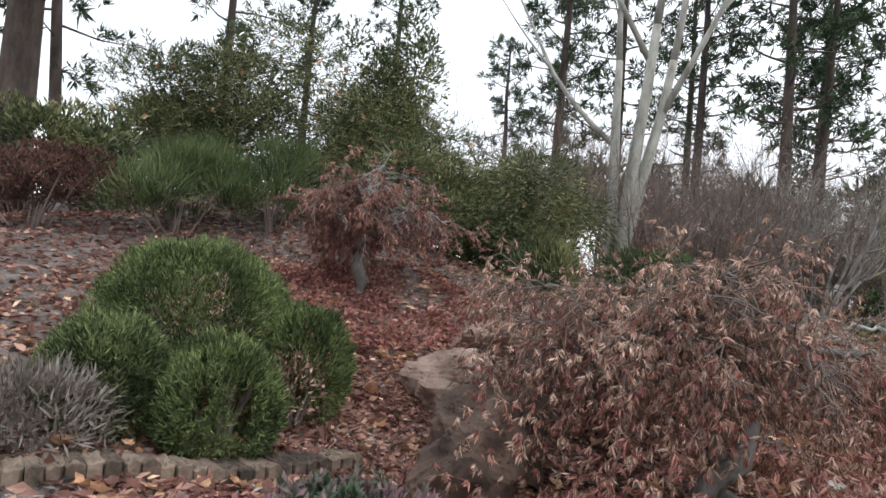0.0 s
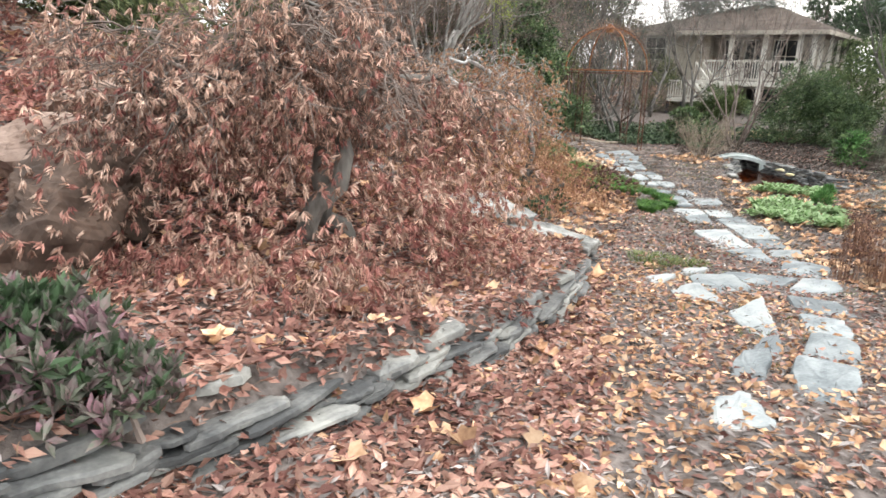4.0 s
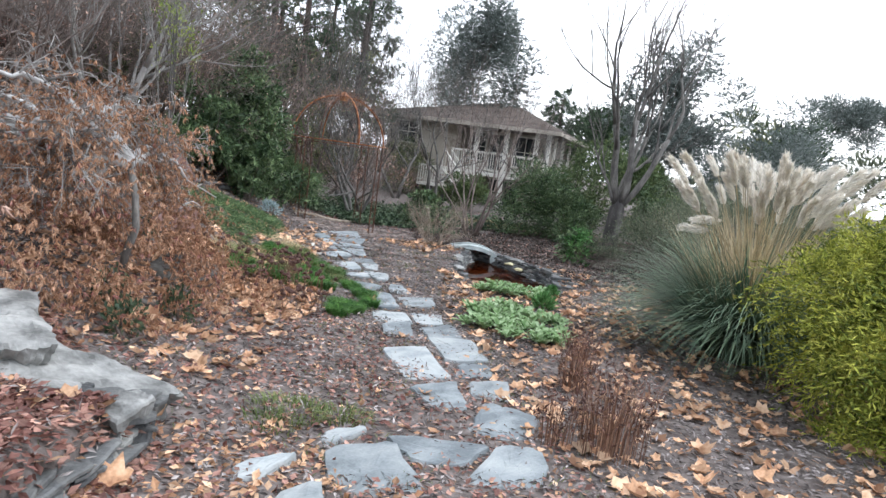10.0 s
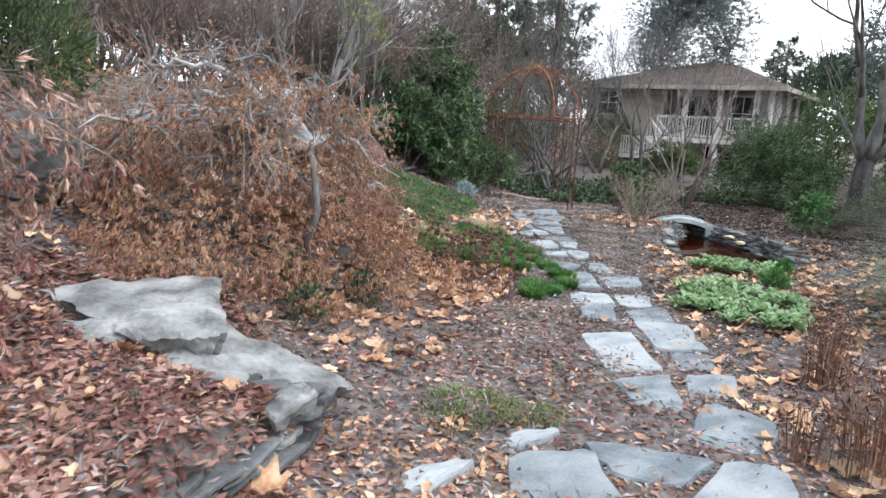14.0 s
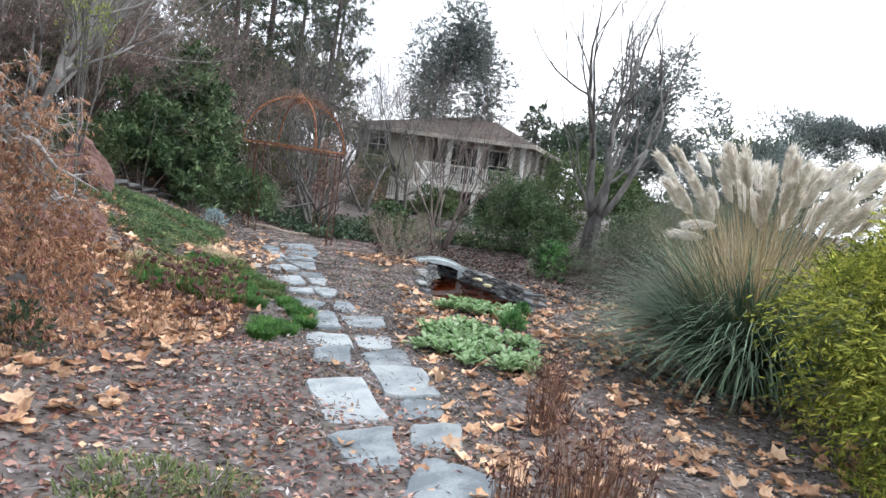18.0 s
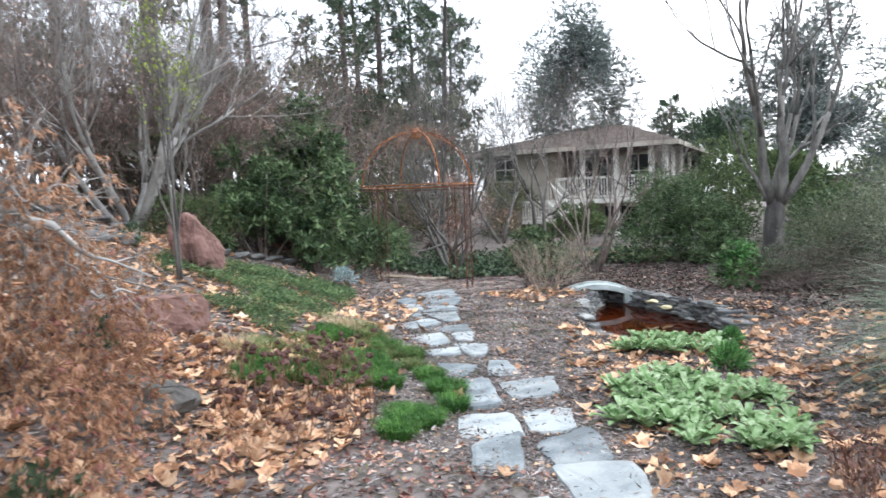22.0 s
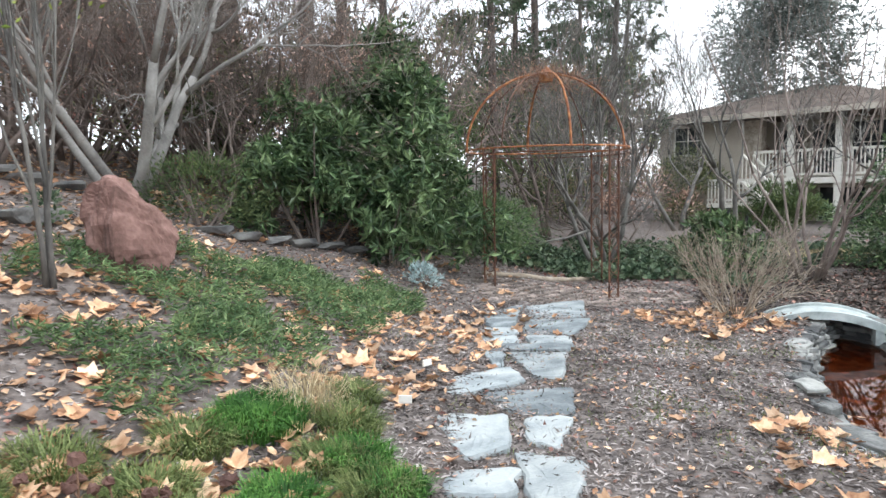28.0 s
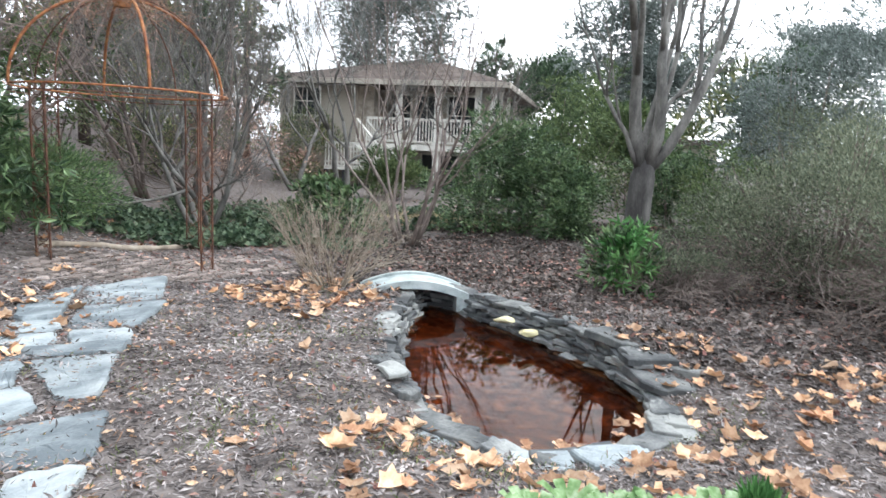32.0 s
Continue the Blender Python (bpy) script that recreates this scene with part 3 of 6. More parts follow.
# ---- plants: how they grow ----
def grow(g, p, d, length, radius, depth, r, tips, up=0.12, kids=(2, 3), fan=0.6, bend=0.22, shrink=0.72, sides=6, first=0.45):
    """A limb that wobbles, thins and forks; its last twigs' ends go to tips."""
    p, d = np.array(p, float), unit(np.array(d, float))
    k = 4 if depth > 2 else 3 if depth > 1 else 2 if depth else 1
    pts, rad = [p], [radius]
    for i in range(k):
        d = unit(d + r.normal(0, bend, 3) + np.array([0, 0, up]))
        p = p + d * length / k
        pts.append(p)
        rad.append(radius * (1 - 0.45 * (i + 1) / k))
    g.tube(pts, rad, max(3, sides) if depth > 1 else 3, caps=depth > 2)
    if depth == 0:
        tips += [(pts[-1], d), ((pts[-1] + pts[-2]) / 2, d)]
        return
    for _ in range(int(r.integers(kids[0], kids[1] + 1))):
        f = r.uniform(first, 1)
        i = min(int(f * k), k - 1)
        at = pts[i] + (pts[i + 1] - pts[i]) * (f * k - i)
        grow(g, at, unit(d + r.normal(0, fan, 3)), length * shrink * r.uniform(0.7, 1.15), max(rad[i] * 0.62, 0.003), depth - 1, r, tips, up, kids, fan, bend, shrink, sides - 1, first)
    grow(g, pts[-1], d, length * shrink, rad[-1] * 0.95, depth - 1, r, tips, up, kids, fan, bend, shrink, sides - 1, first)


def lumps(dirs, seed, amount):
    """An uneven outline: a factor for each direction."""
    return np.array([1 + amount * noise.noise(Vector(v * 1.9) + Vector((seed, 0, 0))) + amount * 0.6 * noise.noise(Vector(v * 4.7) + Vector((0, seed, 0))) for v in dirs])


def crown(r, n, centre, size, seed, rag=0.35, inner=0.55, low=-0.35, lobes=0):
    """Places and outward ways spread through the outer part of an uneven dome, or of many small ones."""
    d = unit(r.normal(size=(n, 3)))
    if lobes:
        c = unit(r.normal(size=(lobes, 3)))
        c[:, 2] = np.where(c[:, 2] < low, -c[:, 2], c[:, 2])
        c = c * r.uniform(0.30, 0.92, (lobes, 1)) * lumps(c, seed, rag)[:, None]
        big = r.uniform(0.16, 0.42, lobes)
        k = r.choice(lobes, n, p=big ** 2 / (big ** 2).sum())
        d[:, 2] = np.where(d[:, 2] < -0.5, -d[:, 2], d[:, 2])
        f = big[k] * r.uniform(inner ** 2, 1, n) ** 0.5 * (1 + r.normal(0, 0.10, n))
        return np.asarray(centre) + (c[k] + d * f[:, None]) * np.asarray(size), d
    d[:, 2] = np.where(d[:, 2] < low, -d[:, 2], d[:, 2])
    f = lumps(d, seed, rag) * r.uniform(inner ** 2, 1, n) ** 0.5
    return np.asarray(centre) + d * f[:, None] * np.asarray(size), d


def shrub(name, x, y, size, n, length, width, mat, label, seed, category="shrub", rag=0.35, stems=9, up=0.4, inner=0.5, stem_mat=None, z=None, group="", jitter=0.6, low=-0.72, lift=0.42, hang=0.0, whorl=0, lobes=None, caught=0, arch=0, spray=0, lifted=-0.1):
    """A bush: stems from the ground and a ragged crown of single leaves."""
    r = np.random.default_rng(seed)
    z = gz(x, y) if z is None else z
    ob = thing(name, (x, y, z), label, category, group)
    centre = np.array([x, y, z + size[2] * lift])
    half = np.array([size[0] / 2, size[1] / 2, size[2] * (1 - lift)])
    lobes = (18 if size[2] > 1.2 else 0) if lobes is None else lobes
    for _ in range(stems):
        g = Geo()
        a = r.uniform(0, 6.28)
        reach = np.array([math.cos(a), math.sin(a), 0]) * r.uniform(0.1, 0.8) * half
        top = centre + reach + np.array([0, 0, half[2] * r.uniform(0.1, 0.7)])
        base = np.array([x, y, z - 0.03]) + reach * 0.25
        mid = (base + top) / 2 + r.normal(0, 0.05, 3)
        g.tube([base, mid, top], [0.018, 0.012, 0.005], 4)
        part("stem", g, stem_mat or M_TWIG, ob)
    if arch:
        g = Geo()
        for _ in range(arch):
            a, f = r.uniform(0, 6.28), r.uniform(0.5, 1.1)
            out = np.array([math.cos(a) * size[0] / 2, math.sin(a) * size[1] / 2, 0]) * f
            q = np.array([x, y, z]) + out
            q[2] = gz(q[0], q[1]) + r.uniform(0.05, 0.7) * (1.2 - f) * size[2] + 0.05
            m = np.array([x, y, z]) + out * 0.5 + np.array([0, 0, size[2] * r.uniform(0.25, 0.6) * (1.3 - f)])
            w = [np.array([x, y, z]) + out * 0.06, m + r.normal(0, 0.05, 3), (m + q) / 2 + np.array([0, 0, 0.12]), q]
            g.tube(w, [0.008, 0.006, 0.004, 0.002], 4)
            for _ in range(7):
                i = int(r.integers(1, 3))
                s = w[i] + (w[i + 1] - w[i]) * r.random()
                e = s + unit(out * 0.5 + r.normal(0, 0.5, 3)) * r.uniform(0.2, 0.5)
                g.tube([s, (s + e) / 2 + r.normal(0, 0.03, 3), e], [0.005, 0.004, 0.002], 3)
        part("twig_mass", g, M_TWIG, ob, kind="stuff")
    p, d = crown(r, n, centre, half, seed, rag, inner, low, lobes)
    if caught:
        g = Geo()
        k = r.integers(0, n, caught)
        g.quads(blades(p[k] + d[k] * 0.05, r.normal(size=(caught, 3)), 0.15, 0.11, r))
        part("caught_leaf_litter", g, M_LITTER, ob, "orange fallen leaves caught in the sprays", kind="stuff")
    k = p[:, 2] > ground_z(p[:, 0], p[:, 1]) + 0.01
    p, d = p[k], d[k]
    d = d + r.normal(0, jitter, d.shape) + np.array([0, 0, up - hang])
    flat = 0.0
    if spray:
        p, d = p[::5], unit(d[::5])
        f = np.tile(np.linspace(0, 1, 7), len(p))[:, None]
        p, d = np.repeat(p, 7, 0), np.repeat(d, 7, 0)
        p = p + d * f * spray + np.array([0, 0, -0.45]) * spray * f * f
        fork = np.cross(d, np.array([0, 0, 1.0])) * np.tile([1, -1, 1, -1, 1, -1, 0.1], len(p) // 7)[:, None]
        d = d * 0.8 + fork * 0.8 + r.normal(0, 0.2, d.shape) + np.array([0, 0, -0.25]) * f
    if whorl:
        p, d = np.repeat(p, whorl, 0), np.repeat(unit(d), whorl, 0)
        d = d * 0.35 + r.normal(0, 0.62, d.shape) + np.array([0, 0, lifted])
        flat = 0.8
    g = Geo()
    g.quads(blades(p, d, length, width, r, flat))
    part("foliage", g, mat, ob)
    return ob


def needle_clump(g, r, p, d, count, length, width):
    n = len(p)
    pp = np.repeat(p, count, 0)
    dd = np.repeat(d, count, 0) * 0.6 + r.normal(0, 0.55, (n * count, 3))
    g.quads(blades(pp, dd, length, width, r))


def pine(x, y, height, radius, seed, bare=0.45, reach=2.6, lean=0.0, tufts=430, z=None, label="tall pine with a bare dark trunk and airy crown"):
    r = np.random.default_rng(seed)
    z = gz(x, y) if z is None else z
    ob = thing("pine_tree", (x, y, z), label, "tree", "tall pines round the garden")
    a = r.uniform(0, 6.28)
    steps = np.linspace(0, 1, 9)
    sway = np.cumsum(r.normal(0, 0.05, (9, 2)), 0)
    pts = np.stack([x + lean * height * steps * math.cos(a) + sway[:, 0] * steps, y + lean * height * steps * math.sin(a) + sway[:, 1] * steps, z - 0.1 + height * steps], 1)
    g = Geo()
    g.tube(pts, radius * (1 - 0.8 * steps), 8)
    part("trunk", g, M_PINEBARK, ob, smooth=True)
    tp, td = [], []
    for i in range(34):
        limbs = Geo()
        f = bare * 0.75 + (1 - bare * 0.75) * (i / 34) ** 0.9
        p = np.array([np.interp(f, steps, pts[:, k]) for k in range(3)])
        a = i * 2.4 + r.uniform(-0.4, 0.4)
        full = f > bare
        long = reach * r.uniform(0.5, 1.1) * (1 - 0.72 * max(0, (f - bare) / (1 - bare)) ** 1.3) * (1 if full else 0.45)
        d = np.array([math.cos(a), math.sin(a), r.uniform(-0.15, 0.35)])
        tips = []
        q = [p]
        for _ in range(4):
            d = unit(d + r.normal(0, 0.15, 3) + np.array([0, 0, 0.08]))
            q.append(q[-1] + d * long / 4)
        limbs.tube(q, radius * 0.22 * np.array([1, 0.75, 0.55, 0.35, 0.2]) * (1.2 - f * 0.6), 4)
        if full or r.random() < 0.25:
            for j in range(max(3, int(tufts / 34))):
                s = r.uniform(0.35, 1.0)
                at = np.array([np.interp(s, np.linspace(0, 1, 5), np.array(q)[:, k]) for k in range(3)])
                out = unit(d + r.normal(0, 0.8, 3))
                end = at + out * r.uniform(0.15, 0.55)
                if j % 3 == 0:
                    limbs.tube([at, end], [0.012, 0.006], 3)
                tp.append(end)
                td.append(out)
        part("branch", limbs, M_PINEBARK, ob)
    g = Geo()
    needle_clump(g, r, np.array(tp), np.array(td), 12, 0.34, 0.055)
    part("foliage", g, M_PINE, ob)
    return ob


def bare_tree(name, x, y, trunks, length, radius, depth, seed, mat, twig_mat, label, category="tree", spread=0.35, up=0.12, kids=(2, 3), fan=0.5, shrink=0.74, z=None, buds=None, group="", base=0.12, sides=7, bend=0.16, dirs=None, first=0.45):
    """A leafless tree or tall shrub on one or more stems."""
    r = np.random.default_rng(seed)
    z = gz(x, y) if z is None else z
    ob = thing(name, (x, y, z), label, category, group)
    tips = []
    for i in range(trunks):
        a = i * 6.28 / trunks + r.uniform(-0.5, 0.5)
        off = np.array([math.cos(a), math.sin(a), 0]) * (base if trunks > 1 else 0)
        d = np.array([math.cos(a) * spread, math.sin(a) * spread, 1]) if trunks > 1 else np.array([r.normal(0, 0.06), r.normal(0, 0.06), 1])
        if dirs:
            d = np.array(dirs[i % len(dirs)], float)
        g = Geo()
        grow(g, np.array([x, y, z - 0.05]) + off, d, length * r.uniform(0.85, 1.1), radius * r.uniform(0.75, 1.1), depth, r, tips, up, kids, fan, bend, shrink, sides, first)
        part("stem" if trunks > 1 else "trunk", g, mat, ob, smooth=True)
    if buds:
        p, d = np.array([t[0] for t in tips]), np.array([t[1] for t in tips])
        count, size, bmat = buds
        k = r.integers(0, len(p), count)
        g = Geo()
        g.quads(blades(p[k] + r.normal(0, 0.05, (count, 3)), d[k] + r.normal(0, 0.7, (count, 3)), size, size * 0.4, r))
        part("foliage", g, bmat, ob)
    return ob, tips


def weeping_maple(x, y, fork, size, seed, mat, label, limbs=22, boughs=13, red=0.0, bare=0.15, skirt=1500, limb_mat=None, flat=0.0, thick=0.034, drop=0.8, trunks=((0.0, 0.0),), leaf_size=0.062, tassel=9, stout=0.085, gap=-0.2, crook=0.03, twig_mat=None):
    """A low laceleaf maple: crooked trunks, arching limbs, drooping boughs and tassels of dry cut leaves."""
    r = np.random.default_rng(seed)
    z = gz(x, y)
    ob = thing("weeping_maple", (x, y, z), label, "tree")
    half = np.array([size[0] / 2, size[1] / 2, size[2]])
    fork, centre = np.array(fork, float), np.array([x, y, z])
    for dx, dy in trunks:
        foot = np.array([fork[0] + dx, fork[1] + dy, gz(fork[0] + dx, fork[1] + dy) - 0.08])
        t = np.linspace(0, 1, 7)[:, None]
        q = foot + (fork - foot) * t + np.cumsum(r.normal(0, 0.045, (7, 3)), 0) * np.sin(t * 3.14)
        g = Geo()
        g.tube(q, np.linspace(stout, stout * 0.65, 7) / len(trunks) ** 0.3, 8)
        part("trunk", g, M_BARK, ob, smooth=True)
    thin, at, way = Geo(), [], []
    for i in range(limbs):
        a = i * 2.399 + r.uniform(-0.25, 0.25)
        out = np.array([math.cos(a), math.sin(a), 0])
        s = (0.22 + 0.76 * ((i * 0.618) % 1.0)) * r.uniform(0.9, 1.05)
        top = half[2] * r.uniform(0.80, 1.05) * math.sqrt(max(0.05, 1 - (s * 0.62) ** 2))
        peak = centre + out * half * s * 0.55 + np.array([0, 0, top])
        end = centre + out * half * s + np.array([0, 0, half[2] * max(flat * 0.75, math.sqrt(max(0.0, 1 - s * s)) * r.uniform(0.5, 0.95))])
        m = 11
        t = np.linspace(0, 1, m)[:, None]
        curve = (1 - t) ** 2 * fork + 2 * t * (1 - t) * (peak * 1.15 - 0.15 * fork) + t * t * end
        curve = curve + np.cumsum(r.normal(0, crook, (m, 3)), 0) * np.minimum(t * 3, 1)
        leafless = r.random() < bare
        g = Geo()
        g.tube(curve, np.linspace(thick * r.uniform(0.6, 1.1), 0.005, m), 6)
        part("limb", g, limb_mat or M_GREYTWIG, ob, smooth=True)
        for j in range(boughs):
            f = r.uniform(0.22, 1.0) * (m - 1.01)
            p = curve[int(f)] + (curve[int(f) + 1] - curve[int(f)]) * (f % 1)
            d = unit(out * r.uniform(0.0, 1.0) + r.normal(0, 0.7, 3) * np.array([1, 1, 0.4]) + np.array([0, 0, r.uniform(-0.3, 0.35)]))
            q = [p]
            long = r.uniform(0.25, 0.6)
            for k in range(4):
                d = unit(d + r.normal(0, 0.22, 3) + np.array([0, 0, -0.22 * drop]))
                q.append(q[-1] + d * long / 4)
            thin.tube(q, [0.008, 0.007, 0.005, 0.004, 0.002], 4)
            for k in range(9):
                s0 = q[int(r.integers(1, 5))]
                e = unit(d * 0.6 + r.normal(0, 0.7, 3) + np.array([0, 0, -0.35 * drop]))
                w = [s0, s0 + e * r.uniform(0.06, 0.16)]
                w.append(w[-1] + unit(e + r.normal(0, 0.4, 3) + np.array([0, 0, -0.7 * drop])) * r.uniform(0.05, 0.2))
                thin.tube(w, [0.004, 0.003, 0.0015], 3)
                if not leafless or r.random() < 0.12:
                    at += [w[2], (w[1] + w[2]) / 2, w[1]]
                    way += [e, e, e]
    part("twig_mass", thin, twig_mat or M_GREYTWIG, ob, kind="stuff")
    if skirt:
        d = unit(r.normal(size=(skirt, 3)))
        d[:, 2] = np.abs(d[:, 2]) * r.uniform(0.1, 0.75, skirt)
        d = unit(d)
        p = centre + d * half * (lumps(d, seed, 0.22) * r.uniform(0.62, 1.03, skirt))[:, None]
        p[:, 2] += ground_z(p[:, 0], p[:, 1]) * 0.7 - z * 0.7
        full = np.array([noise.noise(Vector(v * 2.1 + seed)) for v in p]) > gap
        at, way = at + list(p[full]), way + list(d[full])
    p, way = np.array(at), np.array(way)
    p = p + r.normal(0, 0.02, p.shape)
    way = unit(way * 0.3 + np.array([0, 0, -0.8]) + r.normal(0, 0.35, p.shape))
    p, way = np.repeat(p, tassel, 0), np.repeat(way, tassel, 0)
    p = p + r.normal(0, 0.005, p.shape)
    way = way + r.normal(0, 0.33, p.shape)
    low = ground_z(p[:, 0], p[:, 1])
    p[:, 2] = np.maximum(p[:, 2], low + r.uniform(0.01, 0.09, len(p)))
    cut = np.repeat(r.random(len(p) // tassel), tassel) < red * (1.2 - 1.3 * (p[:, 2] - low) / half[2]).clip(0.05, 1.2)
    for label2, keep, m in (("", ~cut, mat), ("wine-red withered leaves", cut, M_REDLEAF)):
        if keep.sum() > 10:
            g = Geo()
            g.quads(blades(p[keep], way[keep], leaf_size, leaf_size * 0.22, r))
            part("foliage", g, m, ob, label2)
    return ob


def tuft(name, x, y, n, length, width, mat, label, seed, spread=0.5, radius=0.12, category="grass", droop=0.5, group="", kind=""):
    """A clump of arching blades."""
    r = np.random.default_rng(seed)
    a, rad = r.uniform(0, 6.28, n), radius * np.sqrt(r.random(n))
    base = np.stack([x + rad * np.cos(a), y + rad * np.sin(a)], 1)
    base = np.concatenate([base, ground_z(base[:, 0], base[:, 1])[:, None] - 0.01], 1)
    a2 = a + r.normal(0, 0.6, n)
    out = np.stack([np.cos(a2), np.sin(a2), np.zeros(n)], 1) * (spread * r.uniform(0.2, 1.2, (n, 1)))
    long = length * r.uniform(0.6, 1.15, (n, 1))
    side = np.stack([-np.sin(a2), np.cos(a2), np.zeros(n)], 1) * width / 2
    g = Geo()
    d1 = unit(out * 0.5 + np.array([0, 0, 1.0]))
    d2 = unit(out * 1.3 + np.array([0, 0, 0.75 - droop * 0.5]))
    d3 = unit(out * 1.8 + np.array([0, 0, 0.25 - droop]))
    p1 = base + d1 * long * 0.4
    p2 = p1 + d2 * long * 0.35
    p3 = p2 + d3 * long * 0.25
    g.quads(np.stack([base - side, base + side, p1 + side * 0.9, p1 - side * 0.9], 1))
    g.quads(np.stack([p1 - side * 0.9, p1 + side * 0.9, p2 + side * 0.6, p2 - side * 0.6], 1))
    g.quads(np.stack([p2 - side * 0.6, p2 + side * 0.6, p3 + side * 0.1, p3 - side * 0.1], 1))
    return whole(name, g, mat, label, category, group, kind)


def mat_cover(name, x0, y0, rx, ry, n, length, width, mat, label, seed, turn=0.0, lift=0.06, up=0.35, gaps=-0.25):
    """A low carpet of leaves over the ground."""
    r = np.random.default_rng(seed)
    a, f = r.uniform(0, 6.28, n), np.sqrt(r.random(n))
    u, v = rx * f * np.cos(a), ry * f * np.sin(a)
    t = radians(turn)
    x, y = x0 + u * math.cos(t) - v * math.sin(t), y0 + u * math.sin(t) + v * math.cos(t)
    m = np.array([noise.noise(Vector((i * 1.3, j * 1.3, seed))) for i, j in zip(x, y)])
    k = (m > gaps) & (pond_far(x, y) > 1.1)
    x, y, m = x[k], y[k], m[k]
    p = np.stack([x, y, ground_z(x, y) + r.uniform(0, lift, len(x)) + 0.06 * (m + 0.3)], 1)
    d = r.normal(size=p.shape) * np.array([1, 1, 0.35]) + np.array([0, 0, up])
    g = Geo()
    g.quads(blades(p, d, length, width, r, flat=0.8))
    return whole(name, g, mat, label, "ground cover", kind="stuff")


# ---- start: brick edging, clipped globes, red maple, rocks ----
def brick_edge():
    """A course of stretchers with a soldier row of bricks on edge on top, curving round the globes."""
    ob = thing("brick_edging", (-1.2, 3.7, gz(-1.2, 3.7)), "low curved edging wall of worn brown bricks laid on edge", "wall", kind="structure")
    low = [slab_geo(0.20, 0.15, 0.09, 900 + i, sides=8, rag=0.03, bev=0.008).mesh("brick", M_BRICK) for i in range(3)]
    top = [slab_geo(0.085, 0.23, 0.105, 905 + i, sides=8, rag=0.03, bev=0.008).mesh("brick", M_BRICK) for i in range(4)]
    a, b = np.array([-0.46, 4.24]), np.array([-2.75, 2.55])
    long = float(np.linalg.norm(b - a))
    for name, meshes, pitch, lift in (("low", low, 0.198, -0.02), ("top", top, 0.08, 0.085)):
        n = int(long / pitch)
        for i in range(n):
            f = (i + 0.5) / n
            p = a + (b - a) * f + np.array([0.6, -0.8]) * 0.12 * math.sin(math.pi * f)
            o = new("brick", meshes[i % len(meshes)])
            bow = 36.5 + 8 * math.cos(math.pi * f)
            o.matrix_basis = ob.matrix_basis.inverted() @ pose(p[0], p[1], gz(p[0] + 0.1, p[1] - 0.15) + lift + random.uniform(-0.004, 0.004), random.uniform(-2, 2), random.uniform(-2, 2), bow + random.uniform(-2.5, 2.5))
            o.parent = ob


brick_edge()


def globe(x, y, radius, height, seed, label, n=9000, mat=None):
    r = np.random.default_rng(seed)
    z = gz(x, y) - 0.1
    ob = thing("clipped_globe_shrub", (x, y, z), label, "shrub", "clipped green globes at the brick edging")
    g = Geo()
    for i in range(7):
        a = r.uniform(0, 6.28)
        g.tube([(x, y, z), (x + 0.3 * radius * math.cos(a), y + 0.3 * radius * math.sin(a), z + height * 0.4), (x + 0.6 * radius * math.cos(a), y + 0.6 * radius * math.sin(a), z + height * 0.7)], [0.02, 0.014, 0.006], 4)
    part("stem", g, M_TWIG, ob)
    c = np.array([x, y, z + height * 0.5])
    p, d = crown(r, n, c, (radius, radius, height * 0.5), seed, 0.12, 0.8, -0.75)
    tuft_at = np.array([noise.noise(Vector(v * 13.0 + seed)) for v in p])
    p = p + d * (tuft_at * 0.045)[:, None]
    k = np.array([noise.noise(Vector(v * 3.1 + seed)) + 0.5 * noise.noise(Vector(v * 9.0)) for v in p]) > -0.42
    p, d = np.repeat(p[k], 3, 0), np.repeat(d[k], 3, 0)
    g = Geo()
    g.quads(blades(p + r.normal(0, 0.012, p.shape), d * 0.7 + r.normal(0, 0.42, p.shape) + np.array([0, 0, 0.5]), 0.052, 0.011, r))
    part("foliage", g, mat or M_GLOBE, ob)
    return ob


globe(-1.80, 4.95, 0.68, 1.12, 11, "wide clipped dome of feathery bright green evergreen", 11000)
globe(-1.93, 3.95, 0.35, 0.74, 12, "round clipped blue-green globe behind the brick edging", 6000, M_GLOBE_BLUE)
globe(-1.26, 4.0, 0.36, 0.77, 13, "round clipped green globe against the brick edging", 6500)
globe(-0.93, 4.85, 0.32, 0.88, 14, "small clipped green globe with bare grey patches", 4500)
shrub("lavender_clump", -2.05, 3.45, (0.8, 0.7, 0.42), 2200, 0.09, 0.012, M_LAVENDER, "grey dried lavender clump beside the brick edging", 15, up=0.9)
shrub("dry_bramble", -0.95, 4.6, (0.5, 0.5, 0.55), 700, 0.05, 0.02, M_DRYLEAF, "dry brown twiggy patch among the green globes", 16)

weeping_maple(-0.95, 8.0, (-1.05, 8.0, 2.36), (2.0, 1.8, 1.42), 21, M_LITTER_RED, "small weeping maple with a bare leaning trunk and wine-red withered leaves", limbs=17, boughs=8, skirt=0, red=0.5, bare=0.4, flat=0.78, leaf_size=0.07, thick=0.034, tassel=8, drop=0.7, stout=0.10)
mat_cover("withered_leaf_carpet", -0.9, 7.7, 1.5, 1.2, 6000, 0.07, 0.035, M_REDLEAF, "carpet of wine-red withered leaves under the small weeping maple", 22, lift=0.03, up=0.15, gaps=-0.4)
boulder(0.62, 7.05, (1.15, 0.8, 0.5), 31, M_PINKROCK, "flat pinkish-brown boulder in the leaf litter", turn=20, lift=0.25)
